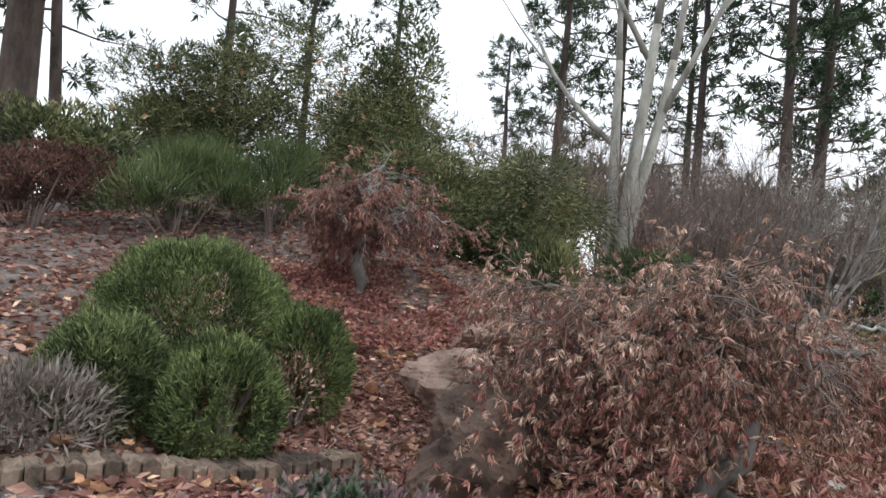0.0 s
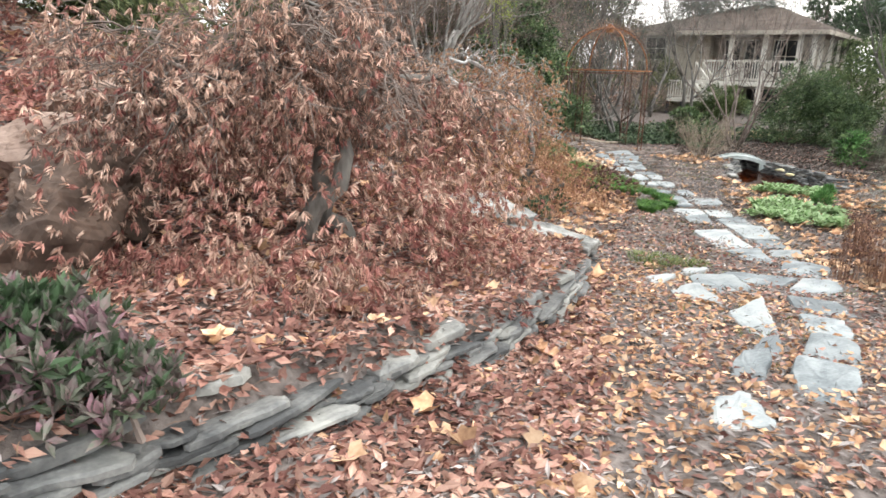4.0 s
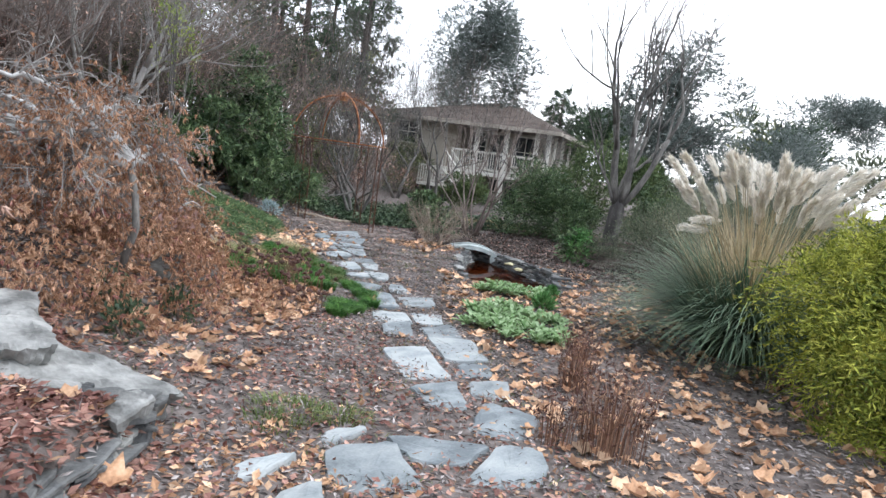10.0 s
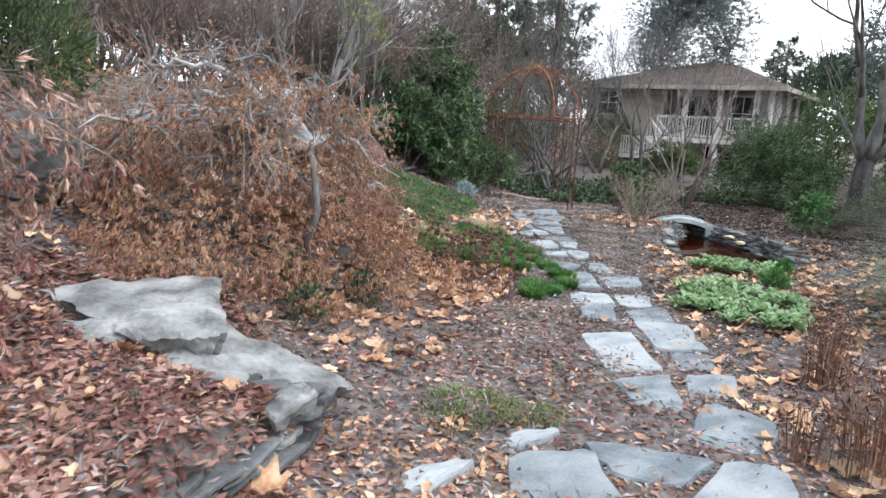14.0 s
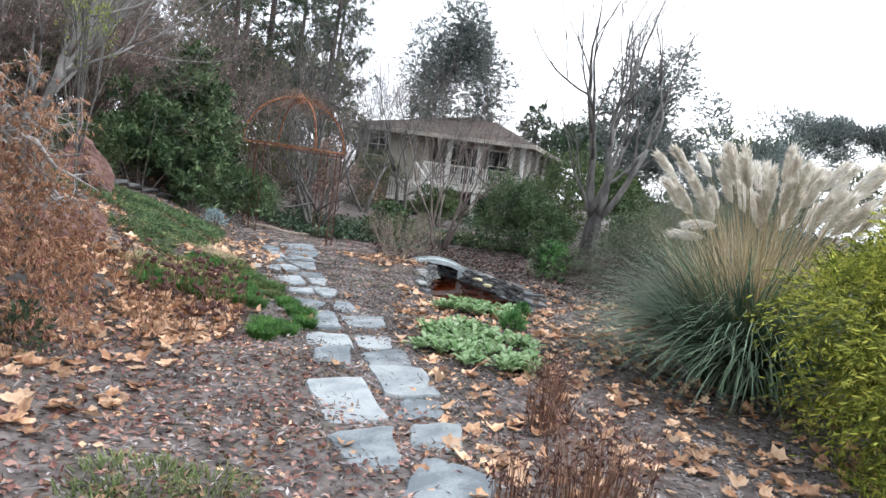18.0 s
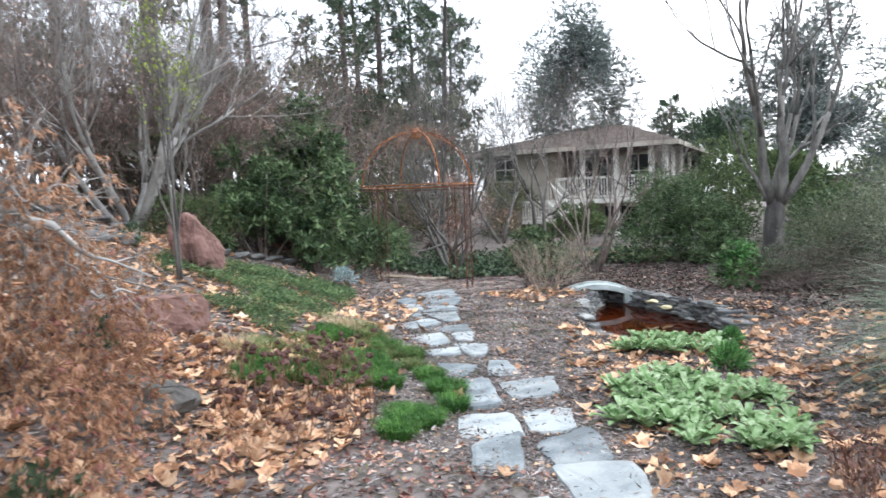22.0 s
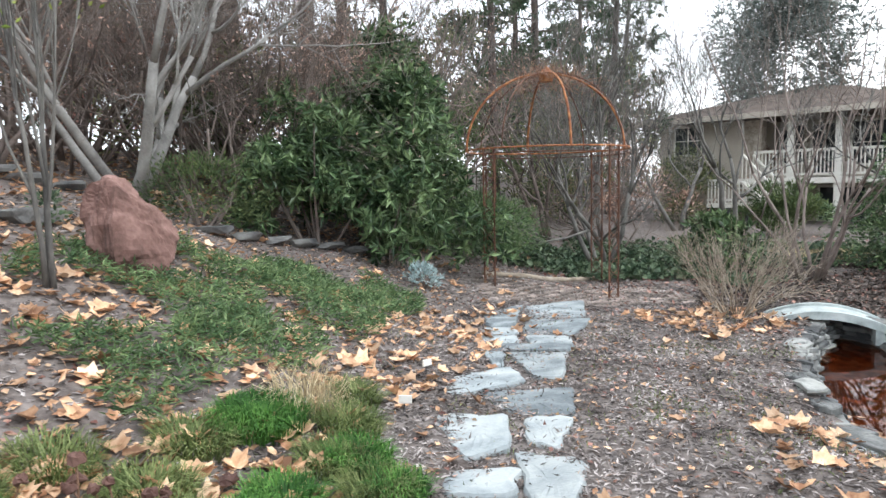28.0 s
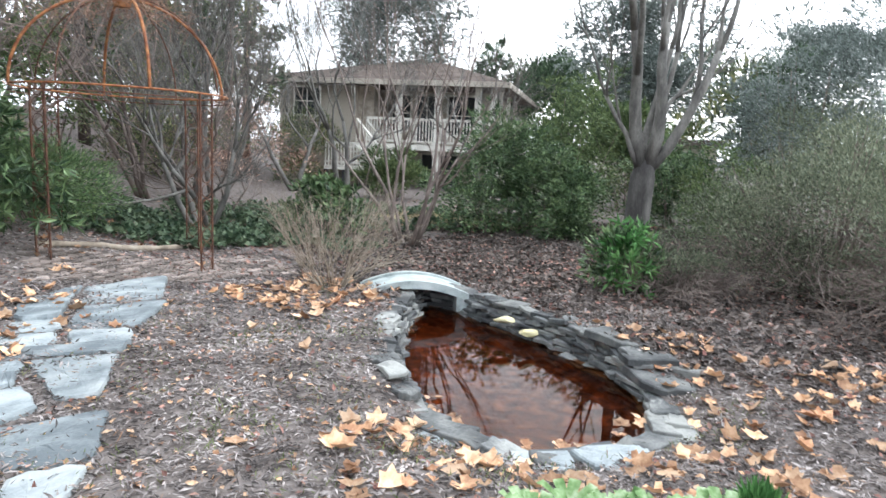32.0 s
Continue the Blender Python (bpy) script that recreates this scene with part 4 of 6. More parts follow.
boulder(0.16, 5.75, (1.05, 0.75, 0.6), 32, M_PINKROCK, "rounded pinkish-brown boulder in the leaf litter", turn=-15, lift=0.2)
boulder(0.25, 3.98, (0.82, 0.66, 0.74), 33, M_BROWNROCK, "dark brown angular boulder under the weeping maple", turn=30, lift=0.22, tilt=14, cuts=13)
boulder(0.42, 4.62, (0.9, 0.7, 0.72), 34, M_BROWNROCK, "mossy brown boulder under the weeping maple", turn=-20, lift=0.18)
shrub("purple_leaf_shrub", 0.10, 2.15, (0.80, 0.68, 0.36), 420, 0.066, 0.029, M_PURPLE, "low evergreen shrub with purple-tinged green leaves behind the stone wall", 41, up=1.0, inner=0.3, whorl=9, lifted=0.75)
shrub("purple_leaf_shrub", 0.42, 1.95, (0.4, 0.4, 0.24), 100, 0.06, 0.028, M_PURPLE, "small purple-leaved shrub spilling over the stone wall", 42, up=1.0, whorl=9, lifted=0.75)
shrub("purple_leaf_shrub", -0.3, 2.6, (0.8, 0.7, 0.36), 280, 0.06, 0.028, M_PURPLE, "low purple-green leafy clump by the boulders", 43, up=1.0, whorl=9, lifted=0.75)

# ---- dry-stone retaining wall along the path's uphill side ----
def stone_wall():
    ob = thing("dry_stone_wall", (2.5, 3.0, 0.4), "low curving dry-stacked wall of grey slate", "wall", kind="structure")
    r = np.random.default_rng(50)
    meshes = [cut_slab(r.uniform(0.16, 0.44), r.uniform(0.08, 0.14), r.uniform(0.012, 0.024), r, r.uniform(-0.25, 0.25), r.uniform(-0.4, 0.4), r.uniform(-0.2, 0.2), 0.001, 0.002, 1.0, 0.006).mesh("wall_stone", M_SLATE) for i in range(22)]

    def lay(s, c, z, turn, tip):
        x, y = 4 + s * 0.665 - c * 0.747, 2.5 + s * 0.747 + c * 0.665
        o = new("wall_stone", meshes[int(r.integers(22))])
        o.matrix_basis = ob.matrix_basis.inverted() @ pose(x, y, z, r.uniform(-tip, tip), r.uniform(-tip, tip), turn)
        o.parent = ob

    for row in range(6):
        s = -3.6 + 0.1 * row
        while s < 1.95:
            c = float(wall_line(np.array(s))) + r.uniform(-0.05, 0.035) + 0.008 * row
            slope = math.degrees(math.atan2(0.747, 0.665)) + (-math.degrees(math.atan(0.112 * (1.84 - s))) if s < 1.84 else 0)
            foot = float(ground_z(4 + s * 0.665 - (c - 0.2) * 0.747, 2.5 + s * 0.747 + (c - 0.2) * 0.665))
            lay(s, c, foot + 0.02 + row * 0.022 + r.uniform(-0.004, 0.004), slope + r.uniform(-11, 11) + (180 if r.random() < 0.5 else 0), 3)
            s += r.uniform(0.13, 0.3)
    for row in range(6):
        for k in range(4):
            lay(1.95 + r.uniform(-0.08, 0.08), 1.05 + 0.16 * k, gz(4.6, 4.4) + 0.05 + row * 0.04, r.uniform(-30, 30) - 30, 4)
    for k, (s, c) in enumerate(((-2.9, 2.36), (-2.45, 2.2), (-1.75, 1.8), (-1.35, 1.68), (-0.2, 1.36), (0.5, 1.2))):
        x, y = 4 + s * 0.665 - c * 0.747, 2.5 + s * 0.747 + c * 0.665
        o = new("cap_stone", cut_slab(r.uniform(0.22, 0.34), r.uniform(0.12, 0.17), 0.035, r, r.uniform(-0.2, 0.2), r.uniform(-0.3, 0.3), 0.0, 0.002, 0.004).mesh("cap_stone", M_SLATE))
        o.matrix_basis = ob.matrix_basis.inverted() @ pose(x, y, gz(x, y) + 0.022, r.uniform(-4, 4), r.uniform(-4, 4), 30 + r.uniform(-15, 15))
        o.parent = ob


stone_wall()
weeping_maple(1.66, 4.52, (1.93, 4.40, 1.50), (3.45, 3.5, 1.68), 61, M_DRYLEAF, "large weeping laceleaf maple covered in dry brown leaves", limbs=25, boughs=14, red=0.5, bare=0.3, skirt=6800, twig_mat=M_TWIG, trunks=((-0.2, -0.05), (0.16, 0.05)), leaf_size=0.052, tassel=8, gap=-0.16, thick=0.042, limb_mat=M_BARK, stout=0.10, crook=0.036)


def big_slab(x, y, z, w, l, h, turn, seed, label, tilt=(0, 0), taper=0.0, skew=0.0, slant=0.0):
    """A thick split stone: a four-sided plate with broken edges and a rough, nearly flat top."""
    bm = bmesh.new()
    bmesh.ops.create_cube(bm, size=2.0)
    bmesh.ops.subdivide_edges(bm, edges=bm.edges[:], cuts=20, use_grid_fill=True)
    for vert in bm.verts:
        u, v, k = vert.co
        under = 1 - 0.16 * (1 - k) / 2
        q = Vector((u * w, v * l, k * h)) * 2.4 + Vector((seed, 0, 0))
        bite = noise.noise(q) * 0.10 + noise.noise(q * 2.9) * 0.06 + noise.noise(q * 7.0) * 0.025
        edge = max(abs(u), abs(v)) ** 6
        vv = v * (1 + slant * u)
        px = (u * w / 2 * (1 + taper * v) + skew * vv * l / 2) * under * (1 + bite * edge * 1.3)
        py = vv * l / 2 * under * (1 + bite * edge * 1.3)
        pz = h / 2 * (k - 1) + (noise.noise(q * 1.3) * 0.03 + noise.noise(q * 4.0) * 0.012 + noise.noise(q * 9.0) * 0.005) * (1.6 - 0.6 * k) - 0.02 * max(abs(u), abs(v)) ** 14
        vert.co = (px, py, pz)
    me = bpy.data.meshes.new("slab")
    bm.to_mesh(me)
    bm.free()
    me.materials.append(M_SLABROCK)
    ob = tagged(new("stone_slab", me), label, "stone")
    ob.matrix_basis = pose(x, y, z, tilt[0], tilt[1], turn)
    return ob


big_slab(4.02, 5.66, 0.52, 0.74, 1.05, 0.15, 8, 71, "thick pale grey stone slab resting on a sloping rock", (3, 2), 0.42, 0.05, 0.1)
big_slab(4.30, 5.15, 0.34, 0.62, 0.95, 0.30, 18, 72, "sloping pale grey rock at the wall's end", (9, 3), -0.18, -0.15, 0.1)
big_slab(3.62, 5.35, 0.50, 0.42, 0.36, 0.2, 15, 73, "small grey stone tucked under the slabs", (3, 0), 0.1, 0.2)
big_slab(4.42, 4.52, 0.34, 0.30, 0.17, 0.06, 25, 74, "blue-grey capping stone on the wall's end", (3, -5), 0.1, 0.2)

# ---- second weeping maple and the bed beyond it ----
weeping_maple(4.95, 7.6, (5.35, 6.95, 1.35), (3.5, 3.1, 1.5), 62, M_DRYLEAF_TAN, "weeping laceleaf maple with bare silvery limbs and russet leaves", limbs=30, boughs=10, red=0.1, bare=0.45, skirt=10500, limb_mat=M_SILVER, flat=0.45, thick=0.055, drop=0.45, leaf_size=0.046, tassel=6, stout=0.042, gap=-0.12, crook=0.055)
boulder(6.38, 7.95, (0.85, 0.65, 0.5), 81, M_DARKROCK, "dark grey rounded boulder half buried in leaves", turn=30, lift=0.35)
block(6.62, 9.92, 0.29, (1.66, 1.1, 0.66), 82, M_RED, "long block of red sandstone with a flat top", 38)
boulder(8.28, 12.35, (0.72, 0.6, 0.95), 83, M_RED, "upright red sandstone boulder beside the sapling", turn=15, lift=0.2, tilt=-8)
boulder(3.32, 7.6, (1.15, 0.85, 0.72), 84, M_DARKROCK, "dark grey boulder behind the weeping maples", turn=15, lift=0.22, cuts=12)

# ---- rusty iron garden dome ----
def garden_dome():
    cx, cy, top, rad = 14.15, 15.45, 1.78, 1.27
    z0 = -0.40
    ob = thing("iron_garden_dome", (cx, cy, z0), "rusty iron garden dome with lattice posts and hooped roof", "gazebo")
    for z, rr, t in ((top, rad, 0.013), (top - 0.075, rad, 0.008)):
        a = np.linspace(0, 2 * math.pi, 49)
        g = Geo()
        g.tube(np.stack([cx + rr * np.cos(a), cy + rr * np.sin(a), np.full(49, z)], 1), np.full(49, t), 6)
        part("ring", g, M_RUSTDARK if z < top else M_RUST, ob)
    turn = math.atan2(14.3 - 15.2, 14.6 - 12.9)
    for i in range(8):
        a = turn + i * math.pi / 4 + 0.2
        t = np.linspace(0, math.pi / 2, 14)
        g = Geo()
        wide = 0.018 if i % 2 == 0 else 0.009
        g.tube(np.stack([cx + rad * np.cos(t) * math.cos(a), cy + rad * np.cos(t) * math.sin(a), top + 1.18 * np.sin(t)], 1), np.full(14, wide), 6)
        part("hoop", g, M_RUST if i % 2 == 0 else M_RUSTDARK, ob)
    g = Geo()
    g.tube([(cx, cy, top + 1.05), (cx, cy, top + 1.18), (cx, cy, top + 1.28)], [0.10, 0.13, 0.02], 8)
    part("finial", g, M_RUST, ob)
    for i in range(4):
        a = turn + math.pi / 4 + i * math.pi / 2
        px, py = cx + rad * math.cos(a), cy + rad * math.sin(a)
        zz = gz(px, py)
        for k in (-1, 1):
            g = Geo()
            ox, oy = -math.sin(a) * 0.11 * k, math.cos(a) * 0.11 * k
            g.tube([(px + ox, py + oy, zz - 0.03), (px + ox, py + oy, top)], [0.013, 0.013], 5)
            part("post", g, M_RUSTDARK, ob)
        for j in range(11):
            z = zz + 0.1 + j * 0.185
            g = Geo()
            c = np.linspace(0, 2 * math.pi, 13)
            g.tube(np.stack([px - math.sin(a) * 0.085 * np.cos(c), py + math.cos(a) * 0.085 * np.cos(c), z + 0.085 * np.sin(c)], 1), np.full(13, 0.006), 4)
            part("scroll", g, M_RUSTDARK, ob)
    r = np.random.default_rng(90)
    n = 420
    a, t = r.uniform(0, 6.28, n), np.arccos(r.uniform(0.0, 0.7, n))
    p = np.stack([cx + rad * np.cos(t) * np.cos(a), cy + rad * np.cos(t) * np.sin(a), top + 1.18 * np.sin(t)], 1)
    g = Geo()
    for q in p:
        w = [q]
        d = unit(r.normal(size=3))
        for _ in range(3):
            d = unit(d + r.normal(0, 0.5, 3))
            w.append(w[-1] + d * 0.10)
        g.tube(w, [0.003, 0.003, 0.002, 0.001], 3)
    whole("dry_vine", g, M_DEADSTEM, "withered brown vine tangled over the iron dome", "vine")


garden_dome()


def brick_pad():
    ob = thing("brick_pad", (13.5, 14.6, gz(13.5, 14.6)), "floor of worn grey-brown bricks under the iron dome", "path", kind="structure")
    meshes = [slab_geo(0.205, 0.10, 0.05, 960 + i, sides=8, rag=0.04, bev=0.006).mesh("brick", M_PAVER) for i in range(4)]
    d, e = np.array([0.957, -0.29]), np.array([0.29, 0.957])
    start = np.array([12.5, 14.2])
    for k in range(14):
        for i in range(14):
            p = start + d * ((i + 0.5 * (k % 2)) * 0.212) + e * (k * 0.107)
            o = new("brick", meshes[(i * 3 + k) % 4])
            o.matrix_basis = ob.matrix_basis.inverted() @ pose(p[0], p[1], gz(p[0], p[1]) + 0.02, random.uniform(-1.5, 1.5), random.uniform(-1.5, 1.5), -16.9 + random.uniform(-2, 2))
            o.parent = ob
    g = Geo()
    f = np.linspace(0, 1, 12)
    x, y = 13.1 + 2.35 * f, 15.62 + 0.3 * f + 0.03 * np.sin(f * 9)
    g.tube(np.stack([x, y, ground_z(x, y) + 0.03], 1), 0.045 + 0.006 * np.sin(f * 23), 7)
    whole("edging_log", g, M_STRAWTWIG, "thin pale log lying along the edge of the brick floor", "log", smooth=True)


brick_pad()


# ---- pond ----
def pond_point(a, f):
    q = float(pond_reach(a)) * f
    t = a + radians(POND["tilt"])
    s, c = POND["s0"] + q * math.cos(t), POND["c0"] + q * math.sin(t)
    return 4 + s * 0.665 - c * 0.747, 2.5 + s * 0.747 + c * 0.665


def pond():
    g = Geo()
    ring = [(*pond_point(a, 1.04), -0.62) for a in np.linspace(0, 2 * math.pi, 49)[:-1]]
    g.add(ring, [tuple(range(48))])
    whole("pond_water", g, M_WATER, "still tea-brown water of a small garden pond", "water", kind="structure")
    g = Geo()
    v, f = [], []
    for k, rr in enumerate((0.0, 0.4, 0.75, 0.97, 1.05)):
        for a in np.linspace(0, 2 * math.pi, 33)[:-1]:
            x, y = pond_point(a, rr)
            v.append((x, y, (-1.02, -1.0, -0.95, -0.86, -0.67)[k]))
    for k in range(4):
        f += [(k * 32 + i, k * 32 + (i + 1) % 32, (k + 1) * 32 + (i + 1) % 32, (k + 1) * 32 + i) for i in range(32)]
    g.add(v, f)
    whole("pond_bed", g, M_POND, "rust-brown pond bed covered in sunken leaves", "pond bed", kind="structure", smooth=True)
    ob = thing("pond_wall", (14, 9.6, -0.4), "ring of dry-stacked grey slate round the pond", "wall", kind="structure")
    r = np.random.default_rng(77)
    meshes = [slab_geo(r.uniform(0.22, 0.42), r.uniform(0.16, 0.26), r.uniform(0.03, 0.05), 700 + i, sides=7, rag=0.3, bev=0.008).mesh("pond_stone", M_SLATE) for i in range(12)]
    for row in range(8):
        a = 0.1 * row
        while a < 2 * math.pi + 0.1 * row - 0.05:
            f = 1.02 + (0.012 * row + r.uniform(-0.02, 0.02)) / float(pond_reach(a)) * 1.4
            x, y = pond_point(a, f)
            x2, y2 = pond_point(a + 0.05, f)
            turn_step = r.uniform(0.2, 0.3) / (math.hypot(x2 - x, y2 - y) / 0.05 + 0.05)
            if math.cos(a) < -0.45 and row > 3:
                a += turn_step
                continue
            o = new("pond_stone", meshes[int(r.integers(12))])
            z = -0.66 + row * 0.044 + r.uniform(-0.008, 0.008)
            o.matrix_basis = ob.matrix_basis.inverted() @ pose(x, y, z, r.uniform(-7, 7), r.uniform(-7, 7), math.degrees(math.atan2(y2 - y, x2 - x)) + r.uniform(-22, 22))
            o.parent = ob
            a += turn_step
    return ob


pond()
for k, (a, f, w, l, t, dark) in enumerate(((2.55, 1.13, 0.5, 0.26, 0, 0), (2.85, 1.14, 0.62, 0.30, 8, 0), (3.2, 1.14, 0.66, 0.34, -5, 0), (3.5, 1.12, 0.5, 0.34, 10, 1), (3.75, 1.08, 0.5, 0.36, 0, 1), (4.15, 1.16, 0.6, 0.44, 5, 1), (4.45, 1.22, 0.55, 0.45, -18, 1), (4.75, 1.2, 0.6, 0.42, 15, 1), (5.05, 1.22, 0.5, 0.4, -8, 1), (5.3, 1.24, 0.42, 0.32, 20, 1), (4.3, 1.42, 0.45, 0.34, 30, 1), (1.7, 1.12, 0.3, 0.22, 5, 1), (2.1, 1.1, 0.3, 0.24, -15, 1))):
    x, y = pond_point(a, f)
    x2, y2 = pond_point(a + 0.05, f)
    o = whole("rim_stone", slab_geo(w, l, 0.06, 800 + k, sides=9, rag=0.25, bev=0.012), M_SLATE if dark else M_FLAG, "flat dark slate lying on the pond's rim" if dark else "flat pale grey stone set flush at the pond's edge", "stone", "flat stones on the pond rim")
    o.matrix_basis = pose(x, y, gz(x, y) + 0.012, 3 * math.sin(k * 2.0), 4 * math.cos(k * 3.0), math.degrees(math.atan2(y2 - y, x2 - x)) + t)
for k, (x, y, z) in enumerate(((15.1, 10.15, -0.40), (15.05, 9.85, -0.46))):
    boulder(x, y, (0.22, 0.11, 0.08), 850 + k, M_YELLOW, "pale yellow stone among the pond's slate", turn=-40 + 15 * k, lift=0.5, name="yellow_stone", z=z)


def bridge():
    ax, ay, bx, by = 15.12, 12.02, 15.88, 11.25
    ob = thing("arched_bridge", (15.5, 11.6, -0.45), "small arched pale green-grey concrete footbridge over the pond", "bridge")
    d = unit(np.array([bx - ax, by - ay]))
    n = np.array([-d[1], d[0]])
    mid = np.array([(ax + bx) / 2, (ay + by) / 2]) 
    half = 0.60
    f = np.linspace(-1, 1, 17)
    for name, w, lift, thick in (("deck", 0.56, 0.0, 0.07), ("rim", 0.06, 0.03, 0.09), ("rim", 0.06, 0.03, 0.09)):
        off = 0.0 if name == "deck" else (0.28 if lift == 0.03 and not any(c.name.startswith("rim") for c in ob.children) else -0.28)
        v, faces = [], []
        for t in f:
            z = -0.40 + 0.14 * (1 - t * t) + lift
            c = mid + d * t * half + n * off
            for sw, sz in ((-1, 0), (1, 0), (1, -thick), (-1, -thick)):
                v.append((c[0] + n[0] * w / 2 * sw, c[1] + n[1] * w / 2 * sw, z + sz))
        for i in range(16):
            faces += [(i * 4 + j, i * 4 + (j + 1) % 4, (i + 1) * 4 + (j + 1) % 4, (i + 1) * 4 + j) for j in range(4)]
        faces += [(3, 2, 1, 0), (64, 65, 66, 67)]
        g = Geo()
        g.add(v, faces)
        part(name, g, M_CONCRETE, ob)
    for t in (-1, 1):
        g = Geo()
        c = mid + d * t * (half - 0.06)
        g.box((c[0], c[1], -0.48), (0.14, 0.6, 0.2), math.degrees(math.atan2(d[1], d[0])))
        part("footing", g, M_CONCRETE, ob)


bridge()


# ---- planting along the path ----
def pampas(x, y, seed):
    """One huge clump: long blades that rise, arch over and hang to the ground, straw stalks standing in the middle."""
    r = np.random.default_rng(seed)
    ob = thing("pampas_grass", (x, y, gz(x, y)), "huge clump of blue-green arching grass blades with straw stalks", "grass")
    for name, n, mat, long, lean, fall, wide in (("blades", 4600, M_BLADE, (1.2, 2.25), (0.10, 0.95), 1.1, 0.016), ("stalks", 800, M_STRAWBLADE, (1.3, 2.2), (0.03, 0.40), 0.4, 0.013)):
        a = r.uniform(0, 6.283, n)
        rad = 0.42 * np.sqrt(r.random(n))
        p = np.stack([x + rad * np.cos(a), y + rad * np.sin(a)], 1)
        p = np.column_stack([p, ground_z(p[:, 0], p[:, 1]) - 0.02])
        a2 = a + r.normal(0, 0.5, n)
        out = np.stack([np.cos(a2), np.sin(a2), np.zeros(n)], 1)
        side = np.stack([-np.sin(a2), np.cos(a2), np.zeros(n)], 1) * wide / 2 * r.uniform(0.7, 1.3, (n, 1))
        length = r.uniform(*long, n)[:, None]
        d = unit(out * r.uniform(*lean, (n, 1)) + np.array([0, 0, 1.0]))
        pull = fall * r.uniform(0.6, 1.4, (n, 1))
        rows = [p]
        for k in range(6):
            d = unit(d + (out * 0.10 + np.array([0, 0, -0.17])) * pull * (0.45 + 0.25 * k))
            q = rows[-1] + d * length / 6
            q[:, 2] = np.maximum(q[:, 2], ground_z(q[:, 0], q[:, 1]) + 0.03)
            rows.append(q)
        w = (0.8, 1.0, 1.0, 0.9, 0.7, 0.45, 0.06)
        v = np.stack([e for q, f in zip(rows, w) for e in (q - side * f, q + side * f)], 1).reshape(-1, 3)
        base = (np.arange(n) * 14)[:, None, None]
        f = (base + np.array([[2 * k, 2 * k + 1, 2 * k + 3, 2 * k + 2] for k in range(6)])[None]).reshape(-1, 4)
        g = Geo()
        g.v, g.f, g.n = [v], [tuple(i) for i in f.tolist()], len(v)
        part(name, g, mat, ob, kind="stuff")


pampas(11.9, 4.0, 101)


def plumes():
    r = np.random.default_rng(103)
    for i in range(58):
        a, f = r.uniform(0, 6.28), r.uniform(0.1, 1.0)
        base = np.array([11.95 + 0.4 * f * math.cos(a), 4.0 + 0.4 * f * math.sin(a), 0.6])
        out = np.array([math.cos(a), math.sin(a), 0])
        low = i < 3
        p = base + out * (0.12 + f * 0.5) + np.array([0, 0, 0.85 + r.uniform(0, 0.55)])
        d = unit(out * (0.15 + 0.35 * f) + np.array([0, 0, 1.0]))
        if low:
            p = np.array([(11.3, 4.85, 0.3), (11.5, 4.4, 1.45), (11.45, 4.5, 1.3)][i])
            d = np.array([-0.3, 0.9, -0.05 + 0.1 * i])
        ob = thing("plume", tuple(p), "tall cream feathery plume of the big grass clump", "plume", "cream plumes of the grass clump")
        q = [base, (base + p) / 2 + np.array([0, 0, 0.1]), p]
        tip = [p]
        long = r.uniform(0.28, 0.44) if not low else 0.3
        dd = d.copy()
        for _ in range(6):
            dd = unit(dd + out * 0.06 + np.array([0, 0, -0.05]))
            tip.append(tip[-1] + dd * long / 6)
        g = Geo()
        g.tube(q + tip[1:3], [0.006, 0.005, 0.004, 0.003, 0.002], 4)
        part("stalk", g, M_STRAWBLADE, ob)
        t = r.random(420)
        axis = np.array([[np.interp(v, np.linspace(0, 1, 7), np.array(tip)[:, k]) for k in range(3)] for v in t])
        thick = np.sin(math.pi * np.clip(t * 0.92 + 0.06, 0, 1)) * 0.032
        side = unit(r.normal(size=(420, 3)))
        g = Geo()
        g.quads(blades(axis + side * thick[:, None] * 0.4, side * 0.45 + dd * 1.0, 0.11, 0.012, r))
        part("feather_head", g, M_PLUME, ob)


plumes()
shrub("golden_cypress", 10.2, 1.9, (2.95, 2.8, 2.3), 76000, 0.06, 0.016, M_GOLD, "loose golden-green cypress bush with feathery sprays", 111, rag=0.5, up=0.2, inner=0.6, hang=0.25, lobes=64, low=-0.9, lift=0.38, spray=0.2)
for k, (x, y, w, h, n) in enumerate(((7.2, 3.3, 0.55, 0.62, 190), (8.55, 4.40, 0.35, 0.55, 100), (9.35, 4.85, 0.25, 0.35, 50), (6.95, 3.6, 0.3, 0.4, 50))):
    tuft("dead_perennial", x, y, n, h, 0.007, M_DEADSTEM, "upright clump of dead brown perennial stems", 120 + k, spread=0.18, radius=w * 0.45, category="perennial", droop=0.05, group="dead perennial clumps", kind="stuff")
    r = np.random.default_rng(130 + k)
    a, rad = r.uniform(0, 6.28, n * 3), w * 0.55 * np.sqrt(r.random(n * 3))
    p = np.stack([x + rad * np.cos(a), y + rad * np.sin(a), gz(x, y) + h * r.uniform(0.2, 1.0, n * 3)], 1)
    g = Geo()
    g.quads(blades(p, r.normal(size=p.shape) + np.array([0, 0, 0.3]), 0.05, 0.014, r))
    whole("withered_leaves", g, M_SEDUM, "withered leaves clinging to dead brown stems", "leaves", kind="stuff")


